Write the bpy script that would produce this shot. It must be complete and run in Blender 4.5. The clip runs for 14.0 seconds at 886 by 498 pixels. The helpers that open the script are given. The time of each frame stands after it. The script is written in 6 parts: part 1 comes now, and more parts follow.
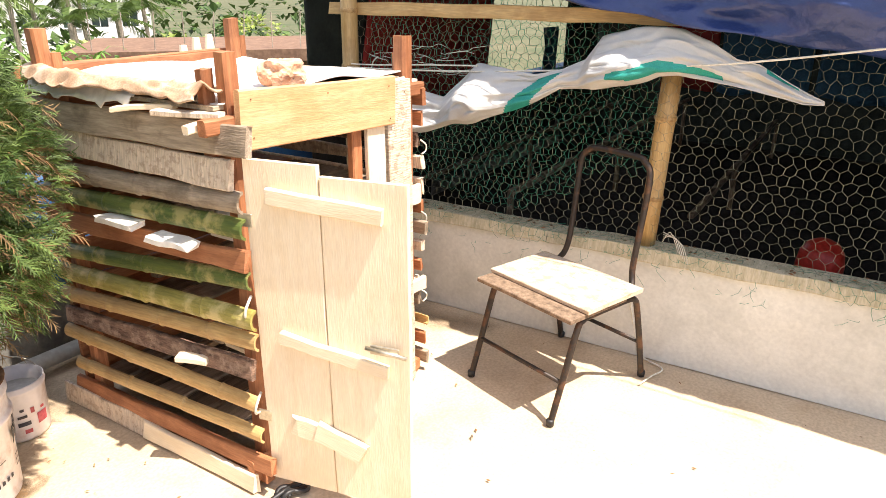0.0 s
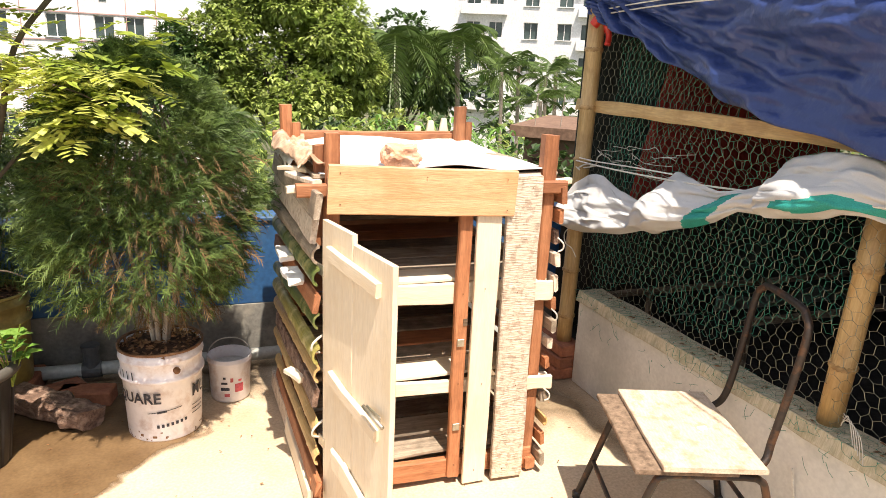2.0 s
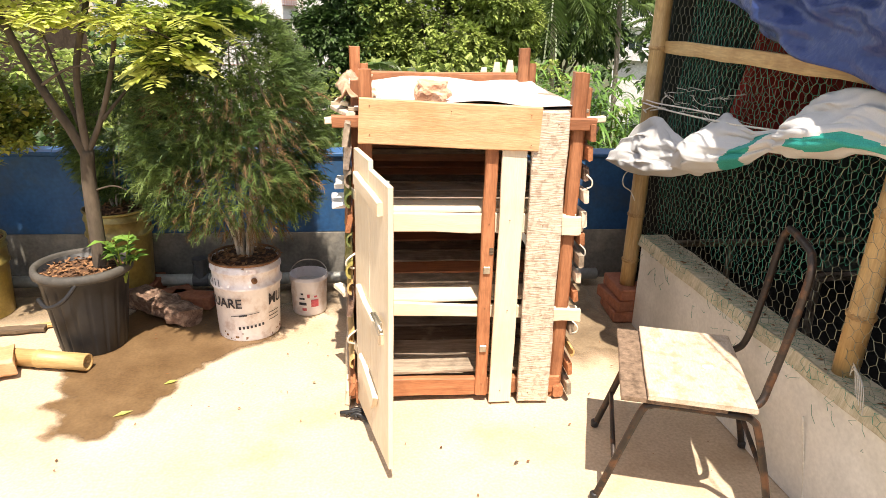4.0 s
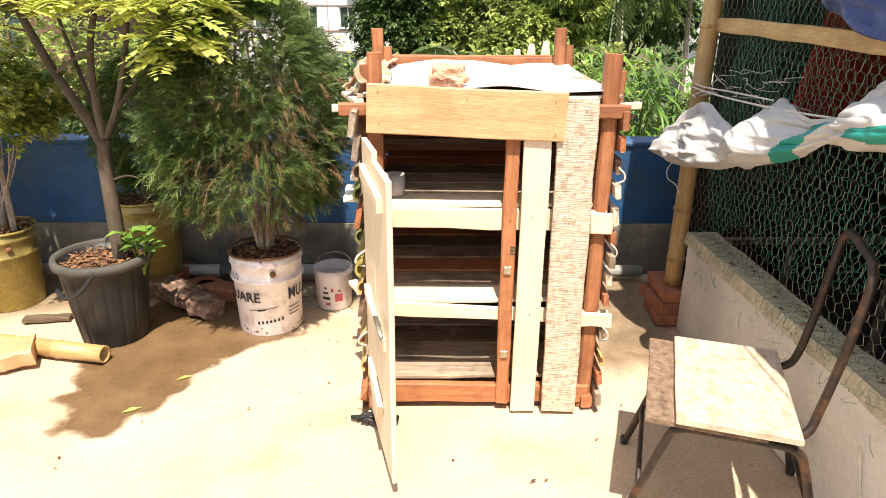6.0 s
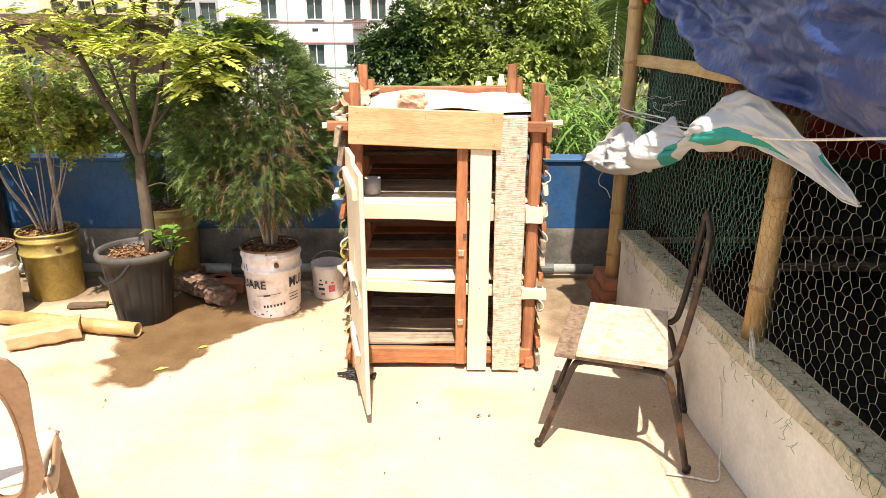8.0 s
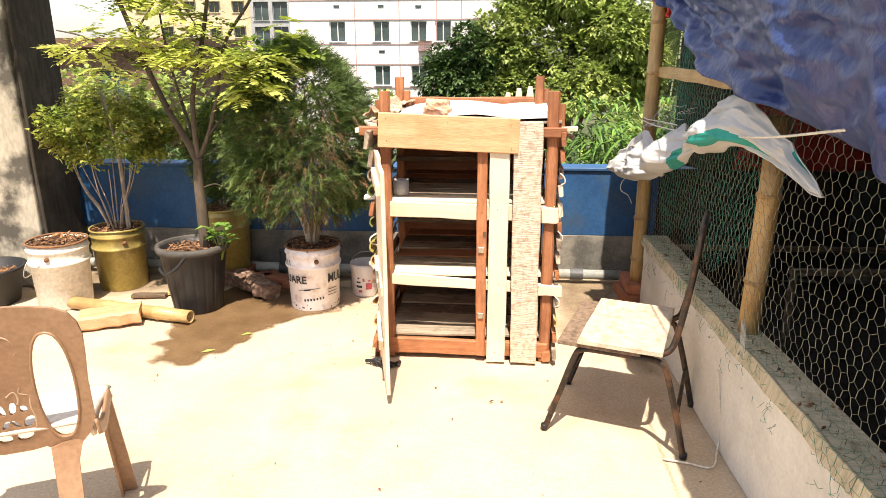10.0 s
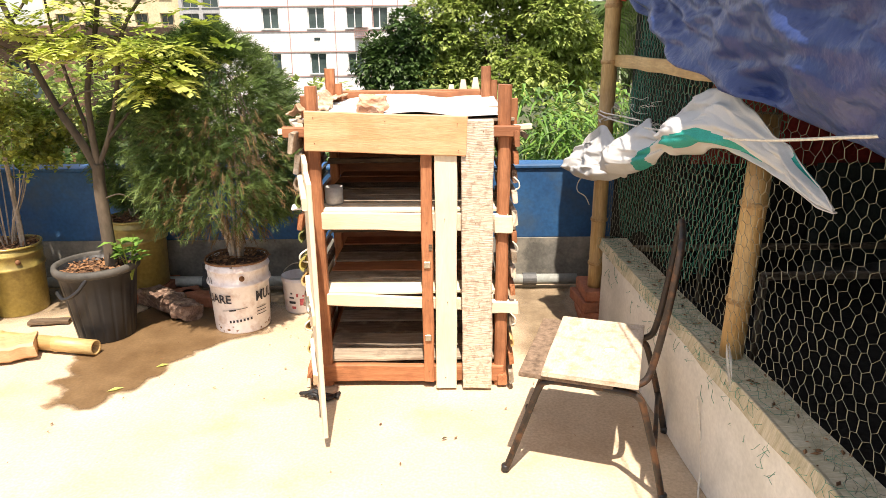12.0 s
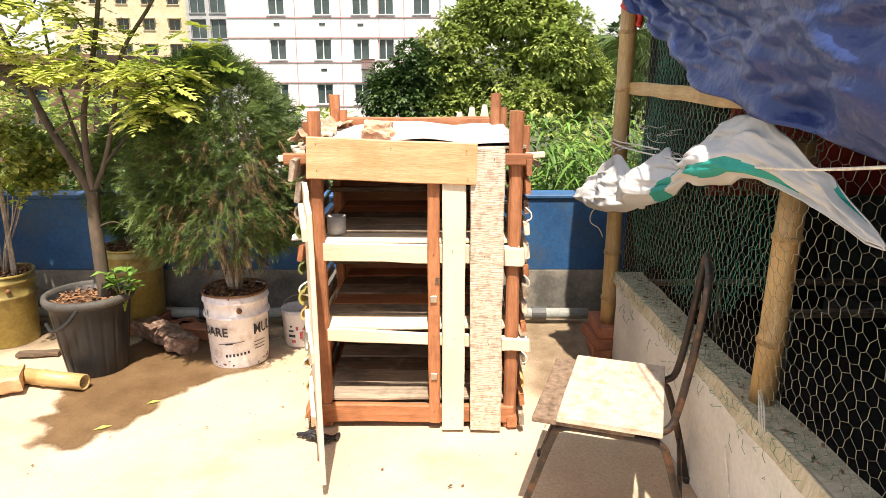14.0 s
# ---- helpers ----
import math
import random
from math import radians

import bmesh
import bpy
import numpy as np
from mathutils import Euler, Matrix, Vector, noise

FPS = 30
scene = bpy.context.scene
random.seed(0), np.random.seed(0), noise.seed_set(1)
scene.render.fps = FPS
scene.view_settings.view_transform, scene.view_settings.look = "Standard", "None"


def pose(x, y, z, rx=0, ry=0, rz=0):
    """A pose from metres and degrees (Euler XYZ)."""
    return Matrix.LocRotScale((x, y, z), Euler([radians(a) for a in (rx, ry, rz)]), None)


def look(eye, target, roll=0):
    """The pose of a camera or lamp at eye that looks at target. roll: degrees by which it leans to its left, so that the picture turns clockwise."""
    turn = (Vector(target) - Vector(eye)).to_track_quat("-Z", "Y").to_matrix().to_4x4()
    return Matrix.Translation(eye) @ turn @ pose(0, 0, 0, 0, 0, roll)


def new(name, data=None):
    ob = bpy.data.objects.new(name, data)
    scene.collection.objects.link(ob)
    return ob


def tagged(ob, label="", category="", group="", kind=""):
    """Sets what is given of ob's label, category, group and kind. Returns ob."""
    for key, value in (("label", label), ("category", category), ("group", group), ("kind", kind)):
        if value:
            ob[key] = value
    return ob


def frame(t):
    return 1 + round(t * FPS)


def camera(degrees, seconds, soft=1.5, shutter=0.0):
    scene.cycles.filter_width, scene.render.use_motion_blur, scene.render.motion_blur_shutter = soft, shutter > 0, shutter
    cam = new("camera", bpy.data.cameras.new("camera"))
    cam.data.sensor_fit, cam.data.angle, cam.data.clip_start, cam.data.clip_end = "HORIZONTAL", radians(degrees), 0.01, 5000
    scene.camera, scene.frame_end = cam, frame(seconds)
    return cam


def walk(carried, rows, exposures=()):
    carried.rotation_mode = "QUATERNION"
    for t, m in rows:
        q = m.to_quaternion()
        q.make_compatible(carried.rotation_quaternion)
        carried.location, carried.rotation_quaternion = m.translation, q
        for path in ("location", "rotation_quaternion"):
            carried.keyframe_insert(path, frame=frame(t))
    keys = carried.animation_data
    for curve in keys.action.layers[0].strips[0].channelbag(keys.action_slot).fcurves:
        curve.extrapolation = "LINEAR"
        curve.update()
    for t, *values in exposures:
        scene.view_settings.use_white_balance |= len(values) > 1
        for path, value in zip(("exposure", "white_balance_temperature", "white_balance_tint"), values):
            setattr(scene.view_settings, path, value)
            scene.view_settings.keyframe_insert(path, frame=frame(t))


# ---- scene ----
cam = camera(66.2, 14.0, 0.7)
PATH = [
    (0, (-1.137, -1.325, 1.404), (0.437, -0.321, 0.686), 0.4),
    (0.5, (-0.956, -1.376, 1.392), (0.385, -0.097, 0.638), 0.4),
    (1, (-0.703, -1.636, 1.406), (0.276, 0.027, 0.883), -0.6),
    (1.5, (-0.525, -1.91, 1.478), (0.203, -0.105, 1.017), 0.4),
    (2, (-0.365, -1.998, 1.474), (0.302, -0.188, 0.945), 2.7),
    (2.5, (-0.162, -2.114, 1.474), (0.263, -0.287, 0.783), 1.5),
    (2.7, (-0.091, -2.208, 1.48), (0.191, -0.347, 0.802), 2.5),
    (4.8, (0.04, -2.284, 1.444), (0.219, -0.405, 0.783), 0.9),
    (5, (0.05, -2.278, 1.448), (0.207, -0.395, 0.793), 0.8),
    (5.5, (0.097, -2.184, 1.443), (0.222, -0.309, 0.756), 3.0),
    (6, (0.19, -2.11, 1.437), (0.227, -0.242, 0.723), 0.5),
    (6.5, (0.322, -2.185, 1.453), (0.266, -0.31, 0.759), 0.2),
    (7, (0.406, -2.333, 1.436), (0.304, -0.46, 0.742), 0.8),
    (7.5, (0.362, -2.564, 1.441), (0.369, -0.641, 0.893), 0.4),
    (8, (0.346, -2.742, 1.469), (0.364, -0.841, 0.847), 0.2),
    (8.2, (0.377, -2.792, 1.483), (0.349, -0.867, 0.94), 0.4),
    (10.3, (0.533, -2.968, 1.431), (0.354, -1.059, 0.86), -0.6),
    (10.5, (0.529, -2.959, 1.447), (0.343, -1.052, 0.872), -0.9),
    (11, (0.544, -2.911, 1.439), (0.382, -1.008, 0.846), -0.2),
    (11.5, (0.515, -2.759, 1.439), (0.372, -0.84, 0.896), 1.0),
    (12, (0.513, -2.591, 1.437), (0.513, -0.684, 0.836), -0.5),
    (12.5, (0.549, -2.545, 1.435), (0.506, -0.625, 0.875), -0.2),
    (13, (0.552, -2.536, 1.422), (0.507, -0.624, 0.836), -1.1),
    (13.5, (0.528, -2.519, 1.407), (0.499, -0.601, 0.842), -0.8),
    (14, (0.499, -2.456, 1.409), (0.488, -0.524, 0.892), -0.1),
]
walk(cam, [(t, look(eye, aim, lean)) for t, eye, aim, lean in PATH],
     exposures=[(0, 1.2, 6700, 15), (1.2, 0.87, 6850, 15), (14, 0.9, 6850, 15)])

# ---- world and light ----
SUN_WAY = Vector((0.03, -0.47, 1.0)).normalized()
world = bpy.data.worlds.new("sky")
scene.world = world
world.use_nodes = True
sky = world.node_tree.nodes.new("ShaderNodeTexSky")
sky.sky_type, sky.sun_disc = "NISHITA", False
sky.sun_elevation = math.asin(SUN_WAY.z)
sky.sun_rotation = math.atan2(SUN_WAY.x, SUN_WAY.y)
sky.dust_density = 1.5
background = world.node_tree.nodes["Background"]
background.inputs[1].default_value = 0.08
world.node_tree.links.new(sky.outputs[0], background.inputs[0])
# even white haze over the whole sky
haze = world.node_tree.nodes.new("ShaderNodeBackground")
haze.inputs[0].default_value, haze.inputs[1].default_value = (1.0, 0.98, 0.94, 1), 0.27
both = world.node_tree.nodes.new("ShaderNodeAddShader")
world.node_tree.links.new(background.outputs[0], both.inputs[0])
world.node_tree.links.new(haze.outputs[0], both.inputs[1])
world.node_tree.links.new(both.outputs[0], world.node_tree.nodes["World Output"].inputs["Surface"])
sun = new("sun", bpy.data.lights.new("sun", "SUN"))
sun.data.energy, sun.data.angle, sun.data.color = 4.9, radians(0.6), (1.0, 0.93, 0.82)
sun.matrix_world = look(SUN_WAY * 30, (0, 0, 0))

# ---- materials ----


def mat(name, a, b, scale=8.0, stretch=(1, 1, 1), rough=0.75, bump=0.25, stain=None, stain_scale=1.6, stain_amount=0.5,
        fine=60.0, vary=0.12, metal=0.0, island=False, translucent=0.0, bump_scale=None, coords="Object", stain_sharp=0.12, grain=0.35):
    """Two tones mixed by stretched noise, fine grain, larger stains, a shift for every object, and relief."""
    m = bpy.data.materials.new(name)
    m.use_nodes = True
    t = m.node_tree
    n, l = t.nodes, t.links
    bsdf = n["Principled BSDF"]
    tc = n.new("ShaderNodeTexCoord")
    info = n.new("ShaderNodeObjectInfo")
    shift = n.new("ShaderNodeVectorMath")
    shift.operation = "MULTIPLY_ADD"
    comb = n.new("ShaderNodeCombineXYZ")
    for k in range(3):
        l.new(info.outputs["Random"], comb.inputs[k])
    shift.inputs[1].default_value = (37.0, 19.0, 53.0)
    l.new(comb.outputs[0], shift.inputs[0])
    l.new(tc.outputs[coords], shift.inputs[2])
    mp = n.new("ShaderNodeMapping")
    mp.inputs["Scale"].default_value = stretch
    l.new(shift.outputs[0], mp.inputs[0])
    n1 = n.new("ShaderNodeTexNoise")
    n1.inputs["Scale"].default_value, n1.inputs["Detail"].default_value, n1.inputs["Roughness"].default_value = scale, 5, 0.65
    l.new(mp.outputs[0], n1.inputs["Vector"])
    n2 = n.new("ShaderNodeTexNoise")
    n2.inputs["Scale"].default_value, n2.inputs["Detail"].default_value = fine, 3
    l.new(mp.outputs[0], n2.inputs["Vector"])
    ramp = n.new("ShaderNodeValToRGB")
    ramp.color_ramp.elements[0].position, ramp.color_ramp.elements[1].position = 0.33, 0.67
    ramp.color_ramp.elements[0].color, ramp.color_ramp.elements[1].color = (*a, 1), (*b, 1)
    l.new(n1.outputs["Fac"], ramp.inputs[0])
    col = ramp.outputs[0]
    hsv = n.new("ShaderNodeHueSaturation")
    rng = n.new("ShaderNodeMapRange")
    rng.inputs["To Min"].default_value, rng.inputs["To Max"].default_value = 1 - vary, 1 + vary
    if island:
        geo = n.new("ShaderNodeNewGeometry")
        l.new(geo.outputs["Random Per Island"], rng.inputs["Value"])
    else:
        l.new(info.outputs["Random"], rng.inputs["Value"])
    l.new(rng.outputs[0], hsv.inputs["Value"])
    l.new(col, hsv.inputs["Color"])
    mul = n.new("ShaderNodeMix")
    mul.data_type, mul.blend_type = "RGBA", "MULTIPLY"
    mul.inputs[0].default_value = grain
    l.new(hsv.outputs[0], mul.inputs[6])
    gr = n.new("ShaderNodeMapRange")
    gr.inputs["From Min"].default_value, gr.inputs["From Max"].default_value = 0.3, 0.7
    gr.inputs["To Min"].default_value, gr.inputs["To Max"].default_value = 0.45, 1.25
    l.new(n2.outputs["Fac"], gr.inputs["Value"])
    l.new(gr.outputs[0], mul.inputs[7])
    col = mul.outputs[2]
    if stain:
        n3 = n.new("ShaderNodeTexNoise")
        n3.inputs["Scale"].default_value, n3.inputs["Detail"].default_value, n3.inputs["Roughness"].default_value = stain_scale, 7, 0.62
        l.new(shift.outputs[0], n3.inputs["Vector"])
        r3 = n.new("ShaderNodeMapRange")
        r3.inputs["From Min"].default_value, r3.inputs["From Max"].default_value = 0.5, 0.5 + stain_sharp
        r3.inputs["To Max"].default_value = stain_amount
        l.new(n3.outputs["Fac"], r3.inputs["Value"])
        mx = n.new("ShaderNodeMix")
        mx.data_type = "RGBA"
        l.new(r3.outputs[0], mx.inputs[0])
        l.new(col, mx.inputs[6])
        mx.inputs[7].default_value = (*stain, 1)
        col = mx.outputs[2]
    l.new(col, bsdf.inputs["Base Color"])
    bsdf.inputs["Roughness"].default_value = rough
    bsdf.inputs["Metallic"].default_value = metal
    if bump:
        bp = n.new("ShaderNodeBump")
        bp.inputs["Strength"].default_value, bp.inputs["Distance"].default_value = bump, 0.004
        src = n2.outputs["Fac"]
        if bump_scale:
            nb = n.new("ShaderNodeTexNoise")
            nb.inputs["Scale"].default_value, nb.inputs["Detail"].default_value = bump_scale, 4
            l.new(mp.outputs[0], nb.inputs["Vector"])
            src = nb.outputs["Fac"]
            bp.inputs["Distance"].default_value = 0.02
        l.new(src, bp.inputs["Height"])
        l.new(bp.outputs[0], bsdf.inputs["Normal"])
    if translucent:
        tr = n.new("ShaderNodeBsdfTranslucent")
        l.new(col, tr.inputs["Color"])
        ms = n.new("ShaderNodeMixShader")
        ms.inputs[0].default_value = translucent
        l.new(bsdf.outputs[0], ms.inputs[1])
        l.new(tr.outputs[0], ms.inputs[2])
        l.new(ms.outputs[0], n["Material Output"].inputs["Surface"])
    return m


GRAIN = (1, 9, 9)
M = {
    "concrete": mat("concrete", (0.46, 0.355, 0.24), (0.57, 0.46, 0.325), 2.2, stain=(0.32, 0.20, 0.10), stain_scale=2.3, stain_amount=0.72,
                    fine=90, bump=0.3, rough=0.85, stain_sharp=0.3),
    "wet": mat("wet_concrete", (0.125, 0.072, 0.032), (0.20, 0.125, 0.06), 6, rough=0.42, fine=90, bump=0.15),
    "dirt": mat("dried_dirt", (0.21, 0.145, 0.08), (0.36, 0.27, 0.165), 7, rough=0.95, fine=90, bump=0.4, stain=(0.12, 0.08, 0.045), stain_scale=9, stain_amount=0.6, stain_sharp=0.2),
    "plaster": mat("wall_plaster", (0.57, 0.55, 0.49), (0.69, 0.67, 0.60), 3, stain=(0.33, 0.33, 0.28), stain_scale=2.2, stain_amount=0.6, rough=0.9, fine=70, grain=0.16, stain_sharp=0.25),
    "blue": mat("blue_paint", (0.013, 0.070, 0.185), (0.023, 0.108, 0.255), 3, stain=(0.06, 0.095, 0.125), stain_scale=5, stain_amount=0.6, stain_sharp=0.2, rough=0.6, fine=50),
    "grime": mat("grimy_plaster", (0.11, 0.105, 0.09), (0.25, 0.24, 0.21), 4, stain=(0.42, 0.38, 0.30), stain_scale=5, stain_amount=0.7, stain_sharp=0.2, rough=0.9, fine=60),
    "old_concrete": mat("mossy_concrete", (0.30, 0.27, 0.2), (0.47, 0.43, 0.34), 3, (1, 1, 0.4), stain=(0.05, 0.045, 0.035), stain_scale=3, stain_amount=0.9, rough=0.95, bump=0.5, fine=50),
    "orange_wood": mat("orange_board", (0.59, 0.325, 0.155), (0.69, 0.415, 0.225), 5, GRAIN, fine=30, rough=0.6, stain=(0.5, 0.21, 0.06), stain_scale=3, stain_amount=0.4),
    "red_wood": mat("red_brown_wood", (0.31, 0.115, 0.045), (0.47, 0.20, 0.09), 6, GRAIN, fine=30, rough=0.7, stain=(0.16, 0.055, 0.022), stain_scale=5, stain_amount=0.5, vary=0.2),
    "cream_wood": mat("cream_wood", (0.77, 0.64, 0.46), (0.82, 0.71, 0.54), 5, GRAIN, fine=28, rough=0.65, stain=(0.68, 0.53, 0.34), stain_scale=3, stain_amount=0.4, vary=0.06, grain=0.16),
    "pale_wood": mat("weathered_pale_plank", (0.59, 0.475, 0.355), (0.73, 0.62, 0.49), 4, (16, 2.2, 2.2), fine=13, rough=0.85, bump=0.9, stain=(0.27, 0.17, 0.11), stain_scale=48, stain_amount=0.5, vary=0.06, stain_sharp=0.1, grain=0.5),
    "grey_wood": mat("grey_weathered_wood", (0.22, 0.17, 0.12), (0.42, 0.34, 0.25), 6, GRAIN, fine=30, rough=0.9, bump=0.5, stain=(0.1, 0.075, 0.05), stain_scale=6, stain_amount=0.6),
    "dark_wood": mat("dark_old_wood", (0.075, 0.05, 0.03), (0.19, 0.13, 0.08), 7, GRAIN, fine=40, rough=0.95, bump=0.7, stain=(0.32, 0.25, 0.17), stain_scale=9, stain_amount=0.5),
    # near-black tone for the column's shaded east side
    "column_shade": mat("column_shade_tone", (0.018, 0.014, 0.010), (0.05, 0.04, 0.028), 6, GRAIN, fine=30, rough=0.95, bump=0.6, stain=(0.10, 0.085, 0.06), stain_scale=5, stain_amount=0.4),
    "bark": mat("bark_wood", (0.08, 0.045, 0.03), (0.26, 0.16, 0.11), 18, (1, 4, 4), fine=60, rough=0.95, bump=1.0, stain=(0.42, 0.3, 0.22), stain_scale=22, stain_amount=0.6),
    "bamboo_node": mat("bamboo_node", (0.30, 0.17, 0.06), (0.5, 0.33, 0.14), 30, rough=0.6, bump=0.2),
    "bamboo": mat("tan_bamboo", (0.49, 0.30, 0.11), (0.64, 0.445, 0.20), 5, GRAIN, fine=25, rough=0.45, stain=(0.33, 0.19, 0.07), stain_scale=7, stain_amount=0.5, vary=0.14),
    "pale_strip": mat("mossy_pale_strip", (0.50, 0.43, 0.27), (0.68, 0.60, 0.43), 7, (9, 1, 1), fine=40, rough=0.85, bump=0.5, stain=(0.22, 0.21, 0.12), stain_scale=13, stain_amount=0.6, stain_sharp=0.2),
    "green_bamboo": mat("green_bamboo", (0.05, 0.085, 0.02), (0.14, 0.17, 0.04), 5, GRAIN, fine=30, rough=0.5, stain=(0.42, 0.36, 0.14), stain_scale=14, stain_amount=0.7),
    "olive_bamboo": mat("olive_bamboo", (0.20, 0.18, 0.04), (0.36, 0.31, 0.09), 6, GRAIN, fine=30, rough=0.5, stain=(0.6, 0.5, 0.24), stain_scale=12, stain_amount=0.8),
    "white_sheet": mat("white_sheet", (0.76, 0.73, 0.68), (0.84, 0.82, 0.78), 6, fine=30, rough=0.6, bump=0.2, stain=(0.6, 0.55, 0.48), stain_scale=4, stain_amount=0.3),
    "brown_cloth": mat("brown_cloth", (0.36, 0.21, 0.12), (0.58, 0.42, 0.29), 9, fine=180, rough=0.95, bump=0.4, stain=(0.62, 0.5, 0.38), stain_scale=9, stain_amount=0.6),
    "brick": mat("brick_clay", (0.30, 0.10, 0.05), (0.42, 0.17, 0.09), 9, fine=70, rough=0.95, bump=0.7, stain=(0.12, 0.05, 0.03), stain_scale=8, stain_amount=0.6, vary=0.2),
    "orange_brick": mat("broken_brick", (0.58, 0.28, 0.16), (0.72, 0.45, 0.30), 14, fine=60, rough=0.95, bump=1.0, stain=(0.72, 0.5, 0.36), stain_scale=14, stain_amount=0.6),
    "steel": mat("rusty_painted_steel", (0.02, 0.016, 0.013), (0.042, 0.029, 0.021), 9, fine=90, rough=0.5, metal=0.3, bump=0.2, stain=(0.16, 0.07, 0.03), stain_scale=14, stain_amount=0.6),
    "zinc": mat("zinc_metal", (0.42, 0.38, 0.3), (0.6, 0.55, 0.45), 14, fine=90, rough=0.4, metal=0.8, bump=0.1),
    "seat_board": mat("seat_board", (0.52, 0.41, 0.30), (0.64, 0.52, 0.39), 5, (1, 3, 3), fine=60, rough=0.75, stain=(0.33, 0.22, 0.13), stain_scale=22, stain_amount=0.6),
    "dark_board": mat("speckled_board", (0.10, 0.065, 0.04), (0.26, 0.18, 0.12), 40, fine=120, rough=0.85),
    "bucket_white": mat("white_paint_pail", (0.80, 0.75, 0.74), (0.85, 0.81, 0.80), 4, rough=0.4, bump=0.05, stain=(0.42, 0.24, 0.15), stain_scale=13, stain_amount=0.6, stain_sharp=0.2, grain=0.1),
    "pail_cream": mat("dirty_cream_pail", (0.70, 0.65, 0.55), (0.80, 0.76, 0.67), 4, rough=0.5, bump=0.1, stain=(0.38, 0.25, 0.13), stain_scale=5, stain_amount=0.6, stain_sharp=0.25),
    "gold": mat("gold_painted_pail", (0.33, 0.25, 0.06), (0.46, 0.37, 0.12), 4, rough=0.36, metal=0.25, bump=0.1, stain=(0.12, 0.08, 0.03), stain_scale=5, stain_amount=0.55),
    "black_plastic": mat("black_plastic", (0.009, 0.009, 0.010), (0.018, 0.018, 0.019), 6, rough=0.5, bump=0.1, stain=(0.05, 0.043, 0.035), stain_scale=5, stain_amount=0.4, stain_sharp=0.3),
    "rim_plastic": mat("dusty_pot_rim", (0.045, 0.042, 0.036), (0.095, 0.085, 0.07), 9, rough=0.7, bump=0.1),
    "rust": mat("rusty_rim", (0.17, 0.075, 0.03), (0.3, 0.16, 0.08), 20, fine=90, rough=0.9, metal=0.2),
    "soil": mat("soil", (0.055, 0.026, 0.012), (0.14, 0.07, 0.034), 30, fine=90, rough=1.0, bump=1.0),
    "litter": mat("leaf_litter", (0.16, 0.07, 0.03), (0.34, 0.18, 0.08), 20, fine=90, rough=0.95, island=True, vary=0.45),
    "ink": mat("black_print", (0.018, 0.02, 0.03), (0.04, 0.04, 0.05), 30, rough=0.5, bump=0),
    "red_ink": mat("red_print", (0.42, 0.06, 0.08), (0.55, 0.12, 0.12), 30, rough=0.5, bump=0),
    "pvc": mat("grey_pvc", (0.36, 0.38, 0.35), (0.48, 0.5, 0.46), 6, rough=0.45, bump=0.05, stain=(0.28, 0.23, 0.17), stain_scale=6, stain_amount=0.4),
    "joint": mat("dark_joint", (0.06, 0.065, 0.065), (0.11, 0.11, 0.11), 6, rough=0.5, bump=0.05),
    "tarp": mat("blue_tarpaulin", (0.018, 0.038, 0.135), (0.028, 0.053, 0.18), 4, fine=300, rough=0.34, grain=0.1, bump=0.6, bump_scale=16.0, stain=(0.04, 0.055, 0.13), stain_scale=16, stain_amount=0.15, stain_sharp=0.3),
    "sack": mat("white_woven_sack", (0.76, 0.76, 0.74), (0.83, 0.83, 0.80), 8, fine=300, rough=0.6, bump=0.3, stain=(0.62, 0.57, 0.5), stain_scale=5, stain_amount=0.25, translucent=0.3, grain=0.08),
    "teal": mat("teal_print", (0.015, 0.33, 0.27), (0.03, 0.44, 0.37), 8, fine=300, rough=0.6, bump=0.3, translucent=0.2),
    "wire": mat("galvanised_wire", (0.15, 0.155, 0.105), (0.27, 0.27, 0.19), 20, rough=0.55, metal=0.2, bump=0),
    "green_net": mat("green_net", (0.015, 0.17, 0.10), (0.035, 0.27, 0.17), 20, rough=0.6, bump=0),
    "cord": mat("white_cord", (0.6, 0.56, 0.46), (0.72, 0.68, 0.58), 30, rough=0.7, bump=0.2),
    "monobloc": mat("tan_plastic", (0.27, 0.155, 0.085), (0.34, 0.205, 0.118), 4, rough=0.42, bump=0.05, stain=(0.36, 0.25, 0.16), stain_scale=4, stain_amount=0.35, stain_sharp=0.3),
    "monobloc_pattern": mat("tan_plastic_pattern", (0.42, 0.29, 0.19), (0.5, 0.37, 0.26), 4, rough=0.42, bump=0.05),
    # tan plastic made paler, sun glare put into the colour
    "monobloc_glare": mat("tan_plastic_glare", (0.62, 0.52, 0.42), (0.74, 0.66, 0.56), 9, rough=0.55, bump=0.05, stain=(0.45, 0.33, 0.22), stain_scale=6, stain_amount=0.3),
    # these two near-black tones hold the shade under the shed roof
    "shed_shade": mat("litter_and_shade", (0.014, 0.012, 0.009), (0.035, 0.03, 0.023), 10, rough=1.0, bump=0.5),
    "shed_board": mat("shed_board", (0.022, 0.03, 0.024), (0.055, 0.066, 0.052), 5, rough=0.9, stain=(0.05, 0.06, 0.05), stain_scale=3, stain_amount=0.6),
    "shed_blue": mat("shed_blue_panel", (0.02, 0.07, 0.12), (0.04, 0.13, 0.2), 5, rough=0.8),
    "shed_red": mat("dark_red_cloth", (0.22, 0.018, 0.014), (0.34, 0.035, 0.025), 5, rough=0.9, bump=0.4),
    "red_plastic": mat("red_plastic", (0.62, 0.03, 0.02), (0.72, 0.06, 0.035), 5, rough=0.35, bump=0),
